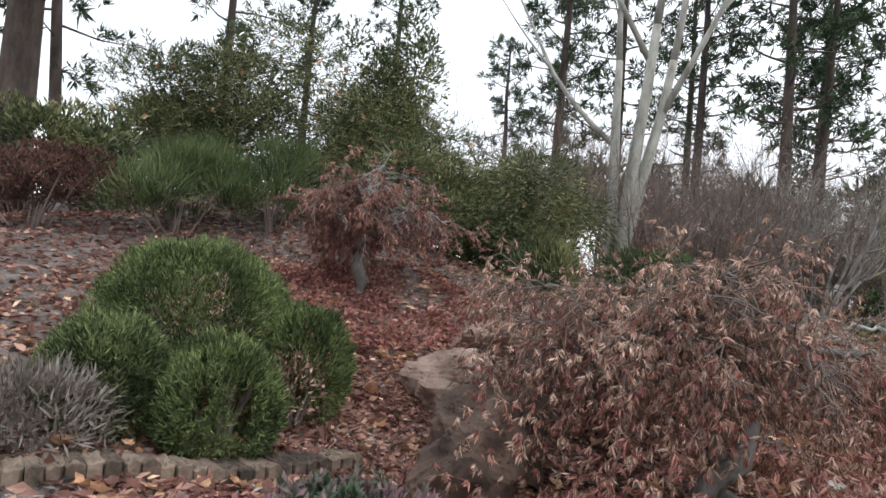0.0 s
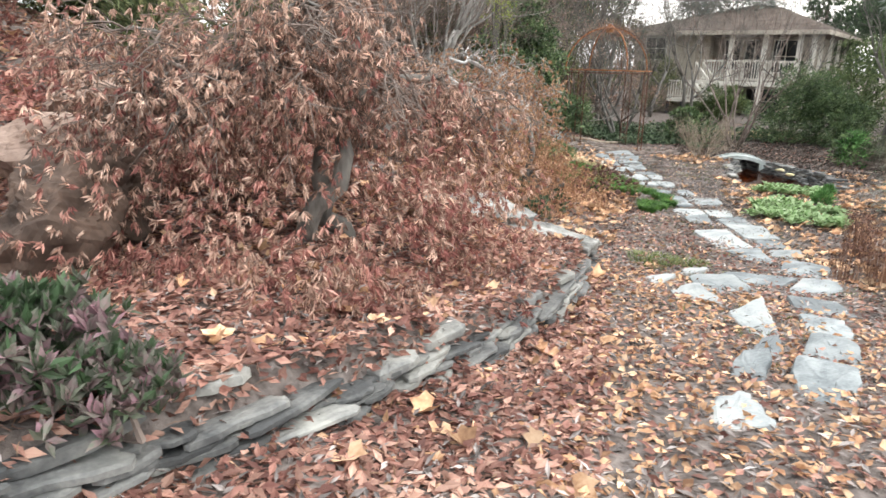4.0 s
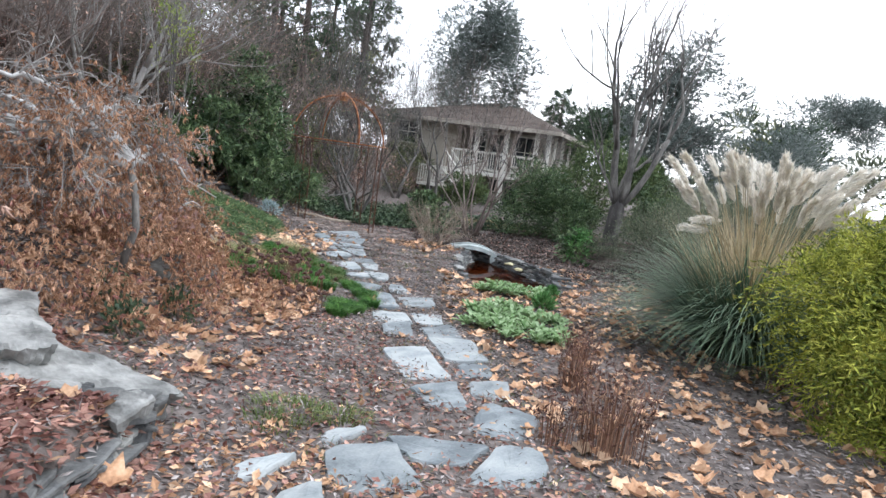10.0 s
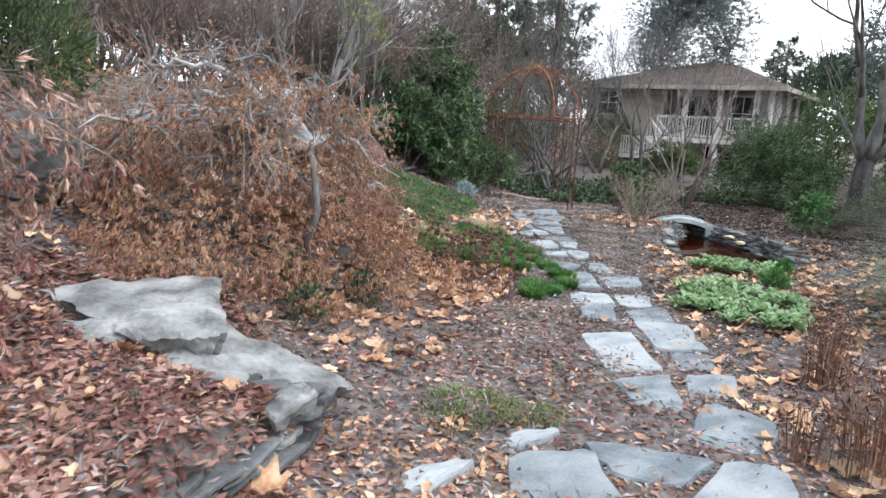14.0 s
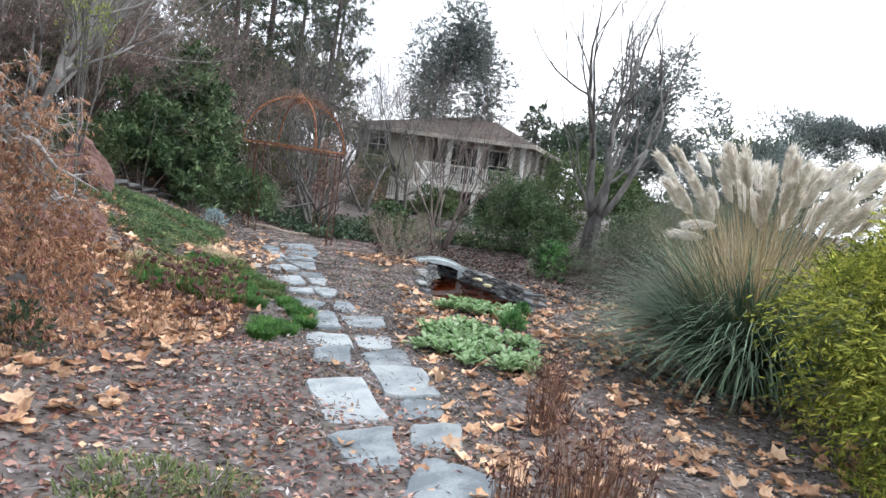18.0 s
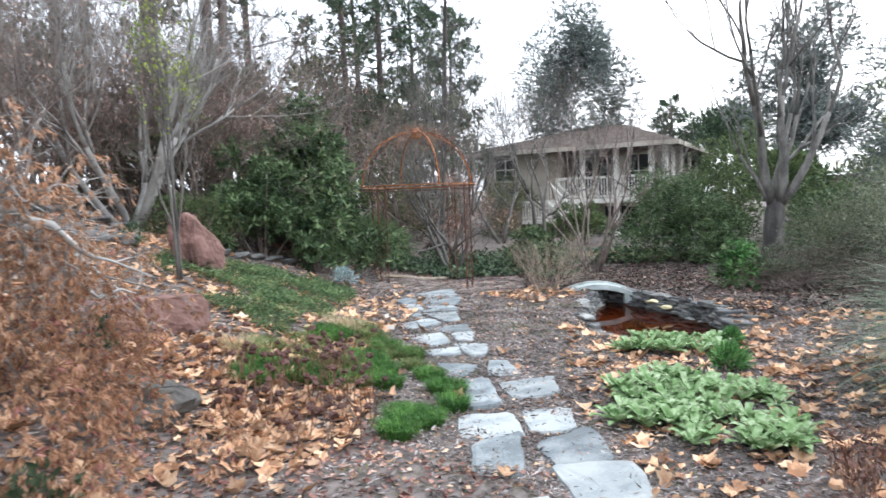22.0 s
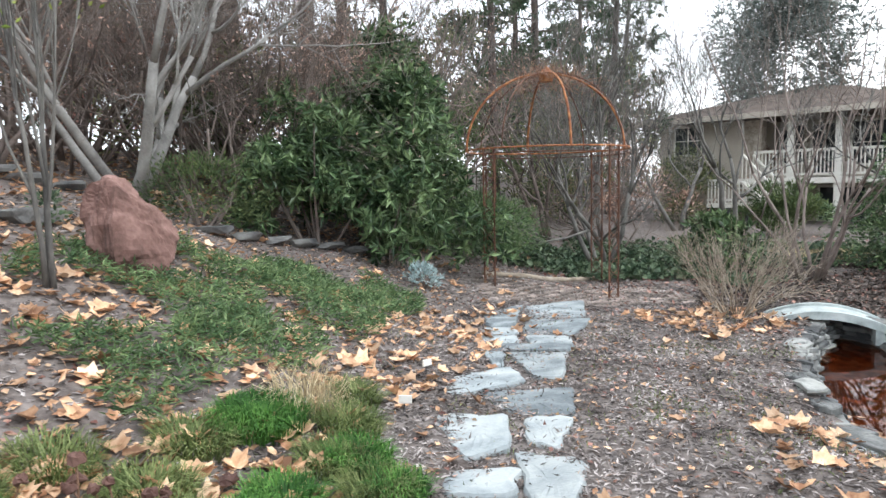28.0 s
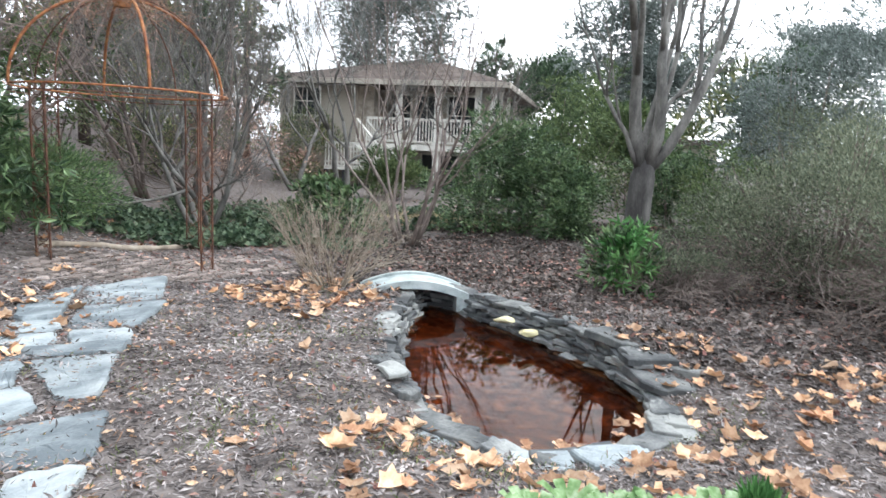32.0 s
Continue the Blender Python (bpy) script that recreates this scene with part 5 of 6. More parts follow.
def lambs_ear(x0, y0, rx, ry, n, seed, turn):
    r = np.random.default_rng(seed)
    ob = thing("lambs_ear_patch", (x0, y0, gz(x0, y0)), "spreading patch of silvery green lamb's ear leaves", "plant", "patches of lamb's ear")
    a, f = r.uniform(0, 6.28, n), np.sqrt(r.random(n))
    u, v = rx * f * np.cos(a), ry * f * np.sin(a)
    t = radians(turn)
    x, y = x0 + u * math.cos(t) - v * math.sin(t), y0 + u * math.sin(t) + v * math.cos(t)
    k = np.array([noise.noise(Vector((i * 1.7, j * 1.7, seed))) for i, j in zip(x, y)]) > -0.28
    x, y = x[k], y[k]
    for i, j in zip(x, y):
        m = int(r.integers(6, 9))
        aa = np.arange(m) * 6.28 / m + r.uniform(0, 6.28)
        base = np.stack([np.full(m, i), np.full(m, j), np.full(m, gz(i, j) + r.uniform(0.015, 0.07))], 1)
        d = np.stack([np.cos(aa), np.sin(aa), r.uniform(0.3, 1.3, m)], 1)
        d = unit(d)
        long = r.uniform(0.12, 0.2, (m, 1))
        side = np.stack([-np.sin(aa), np.cos(aa), np.zeros(m)], 1) * 0.029
        up = np.array([0, 0, 0.012])
        p1, p2, p3 = base + d * long * 0.35, base + d * long * 0.8 - up * 0.6, base + d * long - up * 2.4
        v, f = [(i, j, base[0][2])], []
        for q in range(m):
            k = len(v)
            v += [p1[q] + side[q] * 0.85 + up, p1[q], p1[q] - side[q] * 0.85 + up, p2[q] + side[q] + up, p2[q], p2[q] - side[q] + up, p3[q]]
            f += [(0, k, k + 1), (0, k + 1, k + 2), (k, k + 3, k + 4, k + 1), (k + 1, k + 4, k + 5, k + 2), (k + 3, k + 6, k + 4), (k + 4, k + 6, k + 5)]
        g = Geo()
        g.add(v, f)
        part("rosette", g, M_LAMB, ob, smooth=True)


lambs_ear(10.15, 6.40, 0.80, 0.62, 135, 141, -20)
lambs_ear(9.72, 5.62, 0.48, 0.36, 48, 143, -10)
lambs_ear(11.85, 7.66, 0.62, 0.36, 62, 142, -45)
for k, (x, y, s) in enumerate(((11.42, 6.72, 0.24), (12.5, 7.3, 0.12))):
    shrub("green_perennial", x, y, (s * 1.3, s * 1.3, s), 420, 0.10, 0.026, M_FRESH, "small fresh green leafy perennial in the mulch", 150 + k, up=0.9, category="plant", group="small green perennials", inner=0.2)

for k, (x, y, s, n, m) in enumerate(((8.95, 7.95, 0.26, 1500, M_MOSS), (8.25, 7.5, 0.30, 1700, M_MOSS), (8.75, 8.75, 0.30, 1500, M_MOSS), (8.95, 9.25, 0.28, 1300, M_MOSS), (9.25, 9.6, 0.26, 900, M_OLIVE), (8.9, 10.0, 0.34, 1500, M_MOSS), (9.5, 9.25, 0.22, 700, M_MOSS), (8.4, 9.35, 0.3, 1100, M_OLIVE), (7.75, 9.3, 0.22, 600, M_OLIVE), (7.9, 9.0, 0.2, 500, M_OLIVE), (8.55, 8.3, 0.24, 1000, M_MOSS), (9.1, 8.4, 0.22, 900, M_MOSS), (8.6, 9.8, 0.3, 1100, M_OLIVE), (5.65, 4.85, 0.44, 520, M_OLIVE), (5.95, 4.65, 0.34, 320, M_OLIVE), (5.4, 4.7, 0.3, 160, M_OLIVE), (9.6, 10.4, 0.25, 700, M_OLIVE), (8.1, 8.9, 0.26, 800, M_OLIVE), (8.5, 9.05, 0.26, 900, M_OLIVE), (8.0, 9.6, 0.3, 800, M_OLIVE), (8.75, 7.6, 0.2, 700, M_MOSS), (9.2, 8.8, 0.2, 600, M_OLIVE), (7.52, 8.74, 0.3, 1200, M_MOSS), (7.97, 8.72, 0.32, 1500, M_MOSS), (8.44, 8.5, 0.34, 1700, M_MOSS), (8.11, 8.5, 0.26, 1100, M_MOSS), (8.8, 9.0, 0.34, 1600, M_MOSS), (9.4, 9.3, 0.28, 1300, M_OLIVE), (9.0, 10.05, 0.34, 1600, M_MOSS), (9.45, 10.0, 0.3, 1200, M_OLIVE), (8.32, 7.44, 0.26, 1300, M_MOSS), (8.0, 7.3, 0.22, 900, M_MOSS), (7.74, 9.04, 0.26, 900, M_MOSS), (9.4, 9.6, 0.26, 1000, M_MOSS))):
    tuft("grass_clump", x, y, int(n * 0.7), 0.16 if y > 5 else 0.10, 0.0075, m, "soft mound of bright green fine grass" if m is M_MOSS else "thin olive-green grass clump in the leaf litter", 160 + k, spread=0.5 if m is M_MOSS else 0.8, radius=s * 0.62, droop=0.3, group="grass clumps beside the path")
tuft("pale_grass", 9.25, 10.25, 260, 0.30, 0.005, M_STRAWBLADE, "pale straw-coloured tuft of fine grass", 180, spread=0.8, radius=0.22, droop=0.6)
tuft("pale_grass", 7.6, 9.35, 180, 0.3, 0.005, M_STRAWBLADE, "pale straw-coloured tuft of fine grass", 181, spread=0.9, radius=0.15, droop=0.6)
for k, (x, y, s, n) in enumerate(((7.55, 8.2, 0.34, 24), (7.95, 8.55, 0.3, 20), (8.3, 8.75, 0.26, 18), (7.6, 7.55, 0.34, 24), (8.0, 8.05, 0.26, 16), (7.25, 8.7, 0.24, 12), (7.15, 7.8, 0.24, 12))):
    r = np.random.default_rng(190 + k)
    z = gz(x, y)
    ob = thing("dead_sedum", (x, y, z), "dead flower clump with dark brown flat seed heads", "perennial", "dead seed-head clumps")
    for _ in range(n):
        a, f = r.uniform(0, 6.28), s * math.sqrt(r.random())
        b = np.array([x + f * math.cos(a), y + f * math.sin(a), z])
        t = b + np.array([r.normal(0, 0.09), r.normal(0, 0.09), r.uniform(0.2, 0.46)])
        g, head = Geo(), Geo()
        g.tube([b, (b + t) / 2 + r.normal(0, 0.012, 3), t], [0.0045, 0.004, 0.003], 4)
        wide = r.uniform(0.022, 0.042)
        v = [t + np.array([0, 0, 0.012])]
        for ring, lift in ((0.45, 0.010), (0.8, 0.002), (1.0, -0.012), (0.55, -0.022)):
            for q in range(9):
                aa = q * 0.698 + ring
                v.append(t + np.array([math.cos(aa), math.sin(aa), 0]) * wide * ring * r.uniform(0.8, 1.15) + np.array([0, 0, lift + r.normal(0, 0.006)]))
        f = [(0, 1 + q, 1 + (q + 1) % 9) for q in range(9)]
        for k2 in range(3):
            f += [(1 + k2 * 9 + q, 10 + k2 * 9 + q, 10 + k2 * 9 + (q + 1) % 9, 1 + k2 * 9 + (q + 1) % 9) for q in range(9)]
        head.add(v, f)
        part("stem", g, M_DEADSTEM, ob)
        part("seed_head", head, M_SEDUM, ob)


mat_cover("creeping_juniper", 9.0, 12.1, 1.9, 1.15, 15000, 0.075, 0.014, M_CREEP, "low carpet of green creeping juniper on the bank", 201, turn=48, lift=0.09, gaps=-0.02)
mat_cover("creeping_juniper", 10.3, 13.3, 1.3, 0.7, 6000, 0.085, 0.014, M_CREEP, "thin green creeping juniper on the bank", 202, turn=45, lift=0.1)
mat_cover("creeping_juniper", 8.9, 10.9, 1.1, 0.5, 3000, 0.08, 0.014, M_CREEP, "sparse green creeping juniper on the bank", 203, turn=55, lift=0.06, gaps=-0.05)
mat_cover("ivy", 15.8, 17.6, 3.2, 1.8, 9000, 0.11, 0.08, M_IVY, "dark green ivy carpet behind the iron dome", 204, turn=-40, lift=0.12)
mat_cover("ivy", 17.0, 15.2, 1.5, 0.8, 2500, 0.10, 0.07, M_IVY, "patchy ivy over brown mulch", 205, turn=-40, gaps=0.0)
mat_cover("ivy", 20.0, 17.6, 3.6, 2.2, 7000, 0.12, 0.08, M_IVY, "dark ivy and undergrowth before the house", 207, turn=-40, lift=0.2, gaps=-0.1)
mat_cover("straw_grass", 21.5, 15.8, 1.6, 1.0, 5000, 0.16, 0.01, M_STRAWBLADE, "patch of straw-yellow dry grass near the steps", 208, turn=-40, lift=0.1, up=1.0, gaps=-0.3)
shrub("blue_leaf_plant", 11.65, 14.5, (0.45, 0.45, 0.3), 300, 0.08, 0.03, M_BLUE, "small pale blue-green leafy plant at the bank's foot", 206, category="plant", up=0.6)
for k, (x, y) in enumerate(((5.75, 6.7), (5.2, 6.75), (5.05, 6.1), (7.6, 12.9), (6.4, 9.0))):
    shrub("small_evergreen", x, y, (0.3, 0.3, 0.3), 160, 0.06, 0.03, M_IVY, "small dark green seedling in the leaf litter", 210 + k, category="plant", group="dark green seedlings", stems=3)

for k, (x, y, t) in enumerate(((10.33, 11.04, 20), (9.86, 10.22, -30))):
    ob = thing("plant_label", (x, y, gz(x, y)), "small pale metal plant label leaning on a stake", "label", "plant labels beside the path", turn=t)
    z = gz(x, y)
    g = Geo()
    g.tube([(x, y, z - 0.05), (x + 0.01, y, z + 0.10)], [0.004, 0.004], 5)
    part("stake", g, M_DARK, ob)
    g = Geo()
    g.box((x + 0.012, y - 0.008, z + 0.10), (0.085, 0.012, 0.05), t)
    part("plate", g, M_WHITE, ob)
g = Geo()
f = np.linspace(0, 1, 9)
bx, by = 5.2 + 0.75 * f, 6.75 + 0.3 * f + 0.04 * np.sin(f * 7)
g.tube(np.stack([bx, by, ground_z(bx, by) + 0.05], 1), 0.035 - 0.015 * f, 7)
whole("fallen_branch", g, M_BARK, "short mossy grey branch lying in the fallen leaves", "branch", smooth=True)

# ---- sapling and smooth-barked tree on the bank ----
bare_tree("leafy_sapling", 7.78, 11.5, 2, 1.25, 0.026, 3, 221, M_BARK, M_TWIG, "slender sapling with small yellow-green leaves", up=0.5, fan=0.2, buds=(620, 0.055, leaf("yellow_green_leaves", (0.14, 0.20, 0.03), (0.42, 0.47, 0.12), spread=0.3)), kids=(2, 3), shrink=0.8, dirs=((0, 0, 1), (0.04, -0.03, 1)), bend=0.06, base=0.02)
bare_tree("smooth_barked_tree", 8.15, 15.3, 5, 1.7, 0.085, 5, 222, M_GREYTWIG, M_GREYTWIG, "multi-stemmed bare tree with smooth grey bark", spread=0.72, up=0.05, kids=(2, 3), fan=0.45, shrink=0.74, base=0.08, bend=0.09)


def low_wall(x0, y0, x1, y1, n, seed, label, size=(0.5, 0.3, 0.22)):
    r = np.random.default_rng(seed)
    ob = thing("terrace_wall", ((x0 + x1) / 2, (y0 + y1) / 2, gz((x0 + x1) / 2, (y0 + y1) / 2)), label, "wall", kind="structure")
    for i in range(n):
        f = (i + 0.5) / n
        x, y = x0 + (x1 - x0) * f, y0 + (y1 - y0) * f
        me = rock_geo((size[0] * r.uniform(0.8, 1.3), size[1], size[2] * r.uniform(0.8, 1.1)), seed + i, flat_top=0.5)
        me.materials.append(M_SLATE_J)
        o = new("wall_stone", me)
        o.matrix_basis = ob.matrix_basis.inverted() @ pose(x, y, gz(x, y) + 0.06, 0, 0, math.degrees(math.atan2(y1 - y0, x1 - x0)) + r.uniform(-10, 10))
        o.parent = ob


low_wall(5.2, 11.3, 7.75, 13.0, 6, 231, "low terrace wall of blocky grey stones on the bank")
low_wall(5.0, 13.2, 8.1, 15.0, 9, 241, "thin terrace edge of dark slate higher on the bank", (0.5, 0.25, 0.12))
low_wall(8.9, 14.6, 11.2, 15.6, 6, 251, "thin slate edging at the top of the juniper bank", (0.45, 0.25, 0.12))

# ---- evergreens and thicket behind the bank ----
for k, (x, y, w, h, n) in enumerate(((11.7, 15.8, 2.7, 3.1, 1100), (10.5, 15.5, 2.2, 1.9, 600), (11.5, 15.3, 1.3, 1.3, 260))):
    shrub("rhododendron", x, y, (w, w, h), n, 0.17, 0.048, M_LAUREL, "big dark evergreen shrub with whorls of glossy drooping leaves", 255 + k, rag=0.7, up=0.2, inner=0.3, stems=9, whorl=8, lobes=26, low=-0.8, lift=0.45, group="dark glossy evergreens at the bank")
shrub("rhododendron", 12.2, 17.2, (3.2, 3.0, 3.0), 1200, 0.16, 0.05, M_LAUREL, "dark glossy evergreen shrub behind the iron dome", 262, rag=0.6, whorl=8, lobes=36, low=-1, lift=0.38)
shrub("low_evergreen", 9.0, 15.0, (1.6, 1.2, 0.9), 3000, 0.06, 0.02, M_BROOM, "low olive evergreen shrub at the bank's top", 263)
shrub("juniper_bush", 13.7, 17.0, (2.3, 1.9, 1.15), 9000, 0.09, 0.016, M_CREEP, "soft green feathery juniper bush beyond the iron dome", 264, up=0.3)
shrub("juniper_bush", 13.0, 18.6, (2.4, 2.0, 1.7), 6000, 0.11, 0.02, M_YEW, "dark green feathery bush beyond the iron dome", 265, up=0.3)
for k, (x, y, ln, rad, tr) in enumerate(((7.2, 18.4, 2.1, 0.06, 6), (9.6, 19.0, 2.2, 0.06, 5), (4.6, 16.6, 1.7, 0.05, 6), (11.5, 20.6, 2.4, 0.06, 5), (2.4, 15.2, 1.6, 0.05, 6), (6.2, 13.9, 1.3, 0.04, 5), (14.5, 21.0, 2.2, 0.06, 6), (17.5, 20.5, 2.2, 0.06, 6), (4.6, 20.5, 2.2, 0.06, 6))):
    bare_tree("thicket_shrub", x, y, tr, ln, rad, 4, 270 + k, M_TWIG, M_TWIG, "bare brown twiggy thicket on the bank", "shrub", spread=0.6, up=0.1, kids=(2, 3), fan=0.6, group="bare thicket on the bank", base=0.25, buds=(500, 0.07, M_DRYLEAF))
for k, (x, y, s, m, n) in enumerate(((5.0, 18.0, 3.4, M_DRYLEAF, 5000), (8.2, 20.0, 3.6, M_REDLEAF, 4000), (1.6, 17.0, 3.2, M_DRYLEAF, 4000), (10.5, 22.5, 4.5, M_DRYLEAF, 4000), (13.5, 23.5, 4.5, M_YEW, 5000), (3.0, 20.0, 4.2, M_YEW, 6000), (16.5, 23.0, 4.0, M_BROOM, 4000))):
    shrub("bank_shrub", x, y, (s, s, s * 0.75), n, 0.13, 0.04, m, "tall overgrown shrub on the wooded bank" if m not in (M_YEW, M_BROOM) else "overgrown evergreen shrub on the wooded bank", 290 + k, rag=0.6, group="overgrown shrubs on the bank", inner=0.3)

for k, (x, y, ln) in enumerate(((8.9, 16.9, 1.5), (10.0, 17.6, 1.6), (9.7, 16.3, 1.3), (7.4, 17.0, 1.4), (11.0, 18.2, 1.7), (12.6, 19.2, 1.7))):
    bare_tree("arching_thicket", x, y, 9, ln * 1.2, 0.03, 4, 700 + k, M_TWIG, M_TWIG, "dense arching thicket of fine brown twigs", "shrub", spread=0.65, up=0.04, kids=(2, 3), fan=0.5, group="bare thicket on the bank", base=0.3, buds=(700, 0.06, M_DRYLEAF), sides=4)

# ---- the hedge and woods seen at the start ----
shrub("overgrown_yew", -1.7, 13.3, (4.0, 3.8, 3.9), 22000, 0.13, 0.022, M_YEW, "tall overgrown dark evergreen with a ragged vine-covered top", 301, rag=0.4, up=0.15, inner=0.5, stems=10, lobes=34, caught=90, spray=0.42, low=-1, lift=0.38)
shrub("overgrown_yew", 0.9, 11.3, (3.8, 2.8, 2.1), 20000, 0.13, 0.02, M_YEW, "spreading dark evergreen with drooping sprays", 302, rag=0.35, up=-0.05, hang=0.25, lobes=34, caught=50, spray=0.45, low=-1, lift=0.38)
shrub("overgrown_yew", -4.6, 13.4, (5.0, 3.6, 3.6), 20000, 0.13, 0.024, M_YEW, "tall dark evergreen thicket behind the red maple", 303, rag=0.4, lobes=34, caught=60, spray=0.42, low=-1, lift=0.38)
shrub("overgrown_yew", -0.5, 10.4, (2.6, 1.8, 1.5), 9000, 0.12, 0.02, M_YEW, "low spreading dark evergreen above the boulders", 299, rag=0.4, lobes=24, spray=0.35, low=-1, lift=0.38)
shrub("broom_bush", -3.9, 9.6, (2.6, 2.0, 1.35), 8000, 0.24, 0.012, M_BROOM, "upright olive-green broom bush with fine sprays", 304, up=1.3, rag=0.3)
shrub("broom_bush", -2.6, 9.9, (1.8, 1.6, 1.4), 4000, 0.22, 0.012, M_BROOM, "olive-green broom bush behind the globe shrubs", 305, up=1.2)
shrub("brown_shrub", -5.6, 9.0, (2.8, 2.0, 1.2), 6000, 0.08, 0.02, M_SEDUM, "brown withered shrub at the bank's foot", 306, rag=0.6, lobes=20)
shrub("brown_shrub", -7.0, 11.0, (3.4, 3.0, 2.2), 6000, 0.14, 0.04, M_YEW, "dark overgrown shrub under the pines", 307, rag=0.5)
shrub("low_evergreen", 1.4, 9.3, (1.1, 0.9, 0.8), 2500, 0.16, 0.02, M_YEW, "low spiky dark green shrub above the boulders", 308, up=0.6)
shrub("low_evergreen", 3.3, 11.0, (1.8, 1.5, 1.1), 3500, 0.12, 0.03, M_BROOM, "green shrub at the foot of the pale-barked tree", 309)
shrub("vine_tangle", -1.15, 13.0, (2.3, 1.9, 4.9), 5200, 0.11, 0.04, M_YEW, "dark vine tangle rising above the evergreen", 310, rag=0.5, low=0.2)
bare_tree("pale_barked_tree", 3.4, 13.6, 3, 5.4, 0.17, 4, 311, M_PALEBARK, M_PALEBARK, "leaning bare tree with smooth pale grey bark on three stems", spread=0.22, up=0.08, kids=(1, 2), fan=0.45, base=0.16, shrink=0.66, dirs=((-0.04, 0, 1), (0.12, 0.05, 1), (0.30, 0.1, 1)), bend=0.05, first=0.6)
for k, (x, y, h, rad, bare, reach, lean) in enumerate(((-8.0, 12.0, 14, 0.42, 0.5, 3.0, 0.0), (-11.2, 18.9, 15, 0.22, 0.45, 2.6, 0.08), (-8.0, 22.7, 17, 0.24, 0.5, 2.8, 0.03), (-6.5, 28, 16, 0.24, 0.35, 3.2, 0.02), (5.3, 34.6, 15, 0.26, 0.35, 3.2, 0.0), (3.0, 39.0, 14, 0.26, 0.3, 3.2, 0.0), (8.5, 23.5, 16, 0.24, 0.5, 3.0, 0.02), (9.9, 19.9, 16, 0.26, 0.5, 2.8, 0.0), (11.6, 21.3, 15, 0.24, 0.5, 2.8, 0.02), (6.6, 27, 18, 0.24, 0.4, 3.4, 0.02), (13.2, 24.5, 16, 0.22, 0.5, 2.6, 0.02), (19.1, 26.8, 15, 0.20, 0.4, 2.2, 0.02), (21.3, 27.8, 16, 0.22, 0.35, 2.4, 0.0), (25.8, 29.5, 16, 0.22, 0.35, 2.4, 0.02), (16.0, 29.0, 17, 0.22, 0.4, 2.6, 0.0), (-3.0, 31, 17, 0.25, 0.4, 3.0, 0.0), (-13, 14, 15, 0.3, 0.45, 3.0, 0.02), (3.6, 24, 16, 0.24, 0.45, 3.0, 0.02), (10.5, 30, 17, 0.25, 0.35, 3.2, 0.0))):
    pine(x, y, h, rad * 0.9, 320 + k, bare - 0.13, reach, lean)

# ---- beyond the pond ----
bare_tree("crape_myrtle", 18.4, 14.1, 10, 1.95, 0.036, 4, 351, M_TWIG, M_GREYTWIG, "bare multi-stemmed crape myrtle with slender brown stems", spread=0.5, up=0.10, kids=(1, 2), fan=0.3, base=0.15, shrink=0.78)
bare_tree("crape_myrtle", 16.6, 17.4, 4, 1.6, 0.06, 5, 352, M_BARK, M_GREYTWIG, "bare grey small tree behind the iron dome", spread=0.45, up=0.08, kids=(2, 3), fan=0.5, base=0.12)
bare_tree("twiggy_bush", 14.8, 12.25, 40, 0.62, 0.008, 2, 353, M_STRAWTWIG, M_TWIG, "low twiggy straw-coloured bush beside the bridge", "shrub", spread=0.7, up=0.05, kids=(2, 3), fan=0.35, base=0.1, sides=4)


def old_tree():
    x, y = 21.6, 11.35
    z = gz(x, y)
    ob = thing("old_bare_tree", (x, y, z), "old bare tree with a leaning forked trunk and long slender limbs", "tree")
    r = np.random.default_rng(354)
    right = np.array([0.56, -0.83, 0])
    deep_way = np.array([0.83, 0.56, 0])
    g = Geo()
    foot, fork = np.array([x, y, z - 0.1]), np.array([x, y, z + 1.35]) + right * 0.12
    g.tube([foot, foot * 0.6 + fork * 0.4 + right * 0.03, fork, fork + np.array([0, 0, 0.3]) + right * 0.03], [0.34, 0.24, 0.23, 0.16], 10)
    part("trunk", g, M_DARKBARK, ob, smooth=True)
    for lean, deep, long, rad in ((-0.32, 0.1, 2.6, 0.14), (0.20, -0.15, 2.7, 0.13), (0.62, 0.1, 2.5, 0.11), (-0.75, -0.2, 1.6, 0.06), (-0.05, 0.45, 2.4, 0.09), (0.40, 0.3, 2.4, 0.08)):
        g = Geo()
        d = right * lean + deep_way * deep + np.array([0, 0, 1.0])
        grow(g, fork + d * 0.05, d, long, rad, 5, r, [], 0.16, (1, 2), 0.36, 0.15, 0.78, 7, 0.35)
        part("limb", g, M_BARK, ob, smooth=True)


old_tree()
shrub("dark_evergreen", 21.9, 12.9, (2.4, 1.8, 1.5), 5500, 0.10, 0.034, M_LAUREL, "low dark green evergreen in front of the taller one", 359, rag=0.5, lobes=24, low=-1, lift=0.35, spray=0.28)
shrub("dark_evergreen", 24.6, 10.6, (2.8, 2.2, 1.9), 5500, 0.10, 0.034, M_BROOM, "dark green evergreen beside the old tree's trunk", 360, rag=0.5, lobes=24, low=-1, lift=0.35, spray=0.28)
shrub("dark_evergreen", 21.3, 14.2, (3.8, 3.0, 2.4), 11000, 0.10, 0.0344, M_LAUREL, "dense dark green evergreen thicket beyond the bridge", 361, rag=0.5, lobes=34, low=-1, lift=0.35, spray=0.28)
shrub("dark_evergreen", 23.5, 13.7, (3.4, 3.0, 3.9), 11000, 0.10, 0.032, M_BROOM, "taller fresh green evergreen beside the old tree", 362, rag=0.5, lobes=34, low=-1, lift=0.4, spray=0.28)
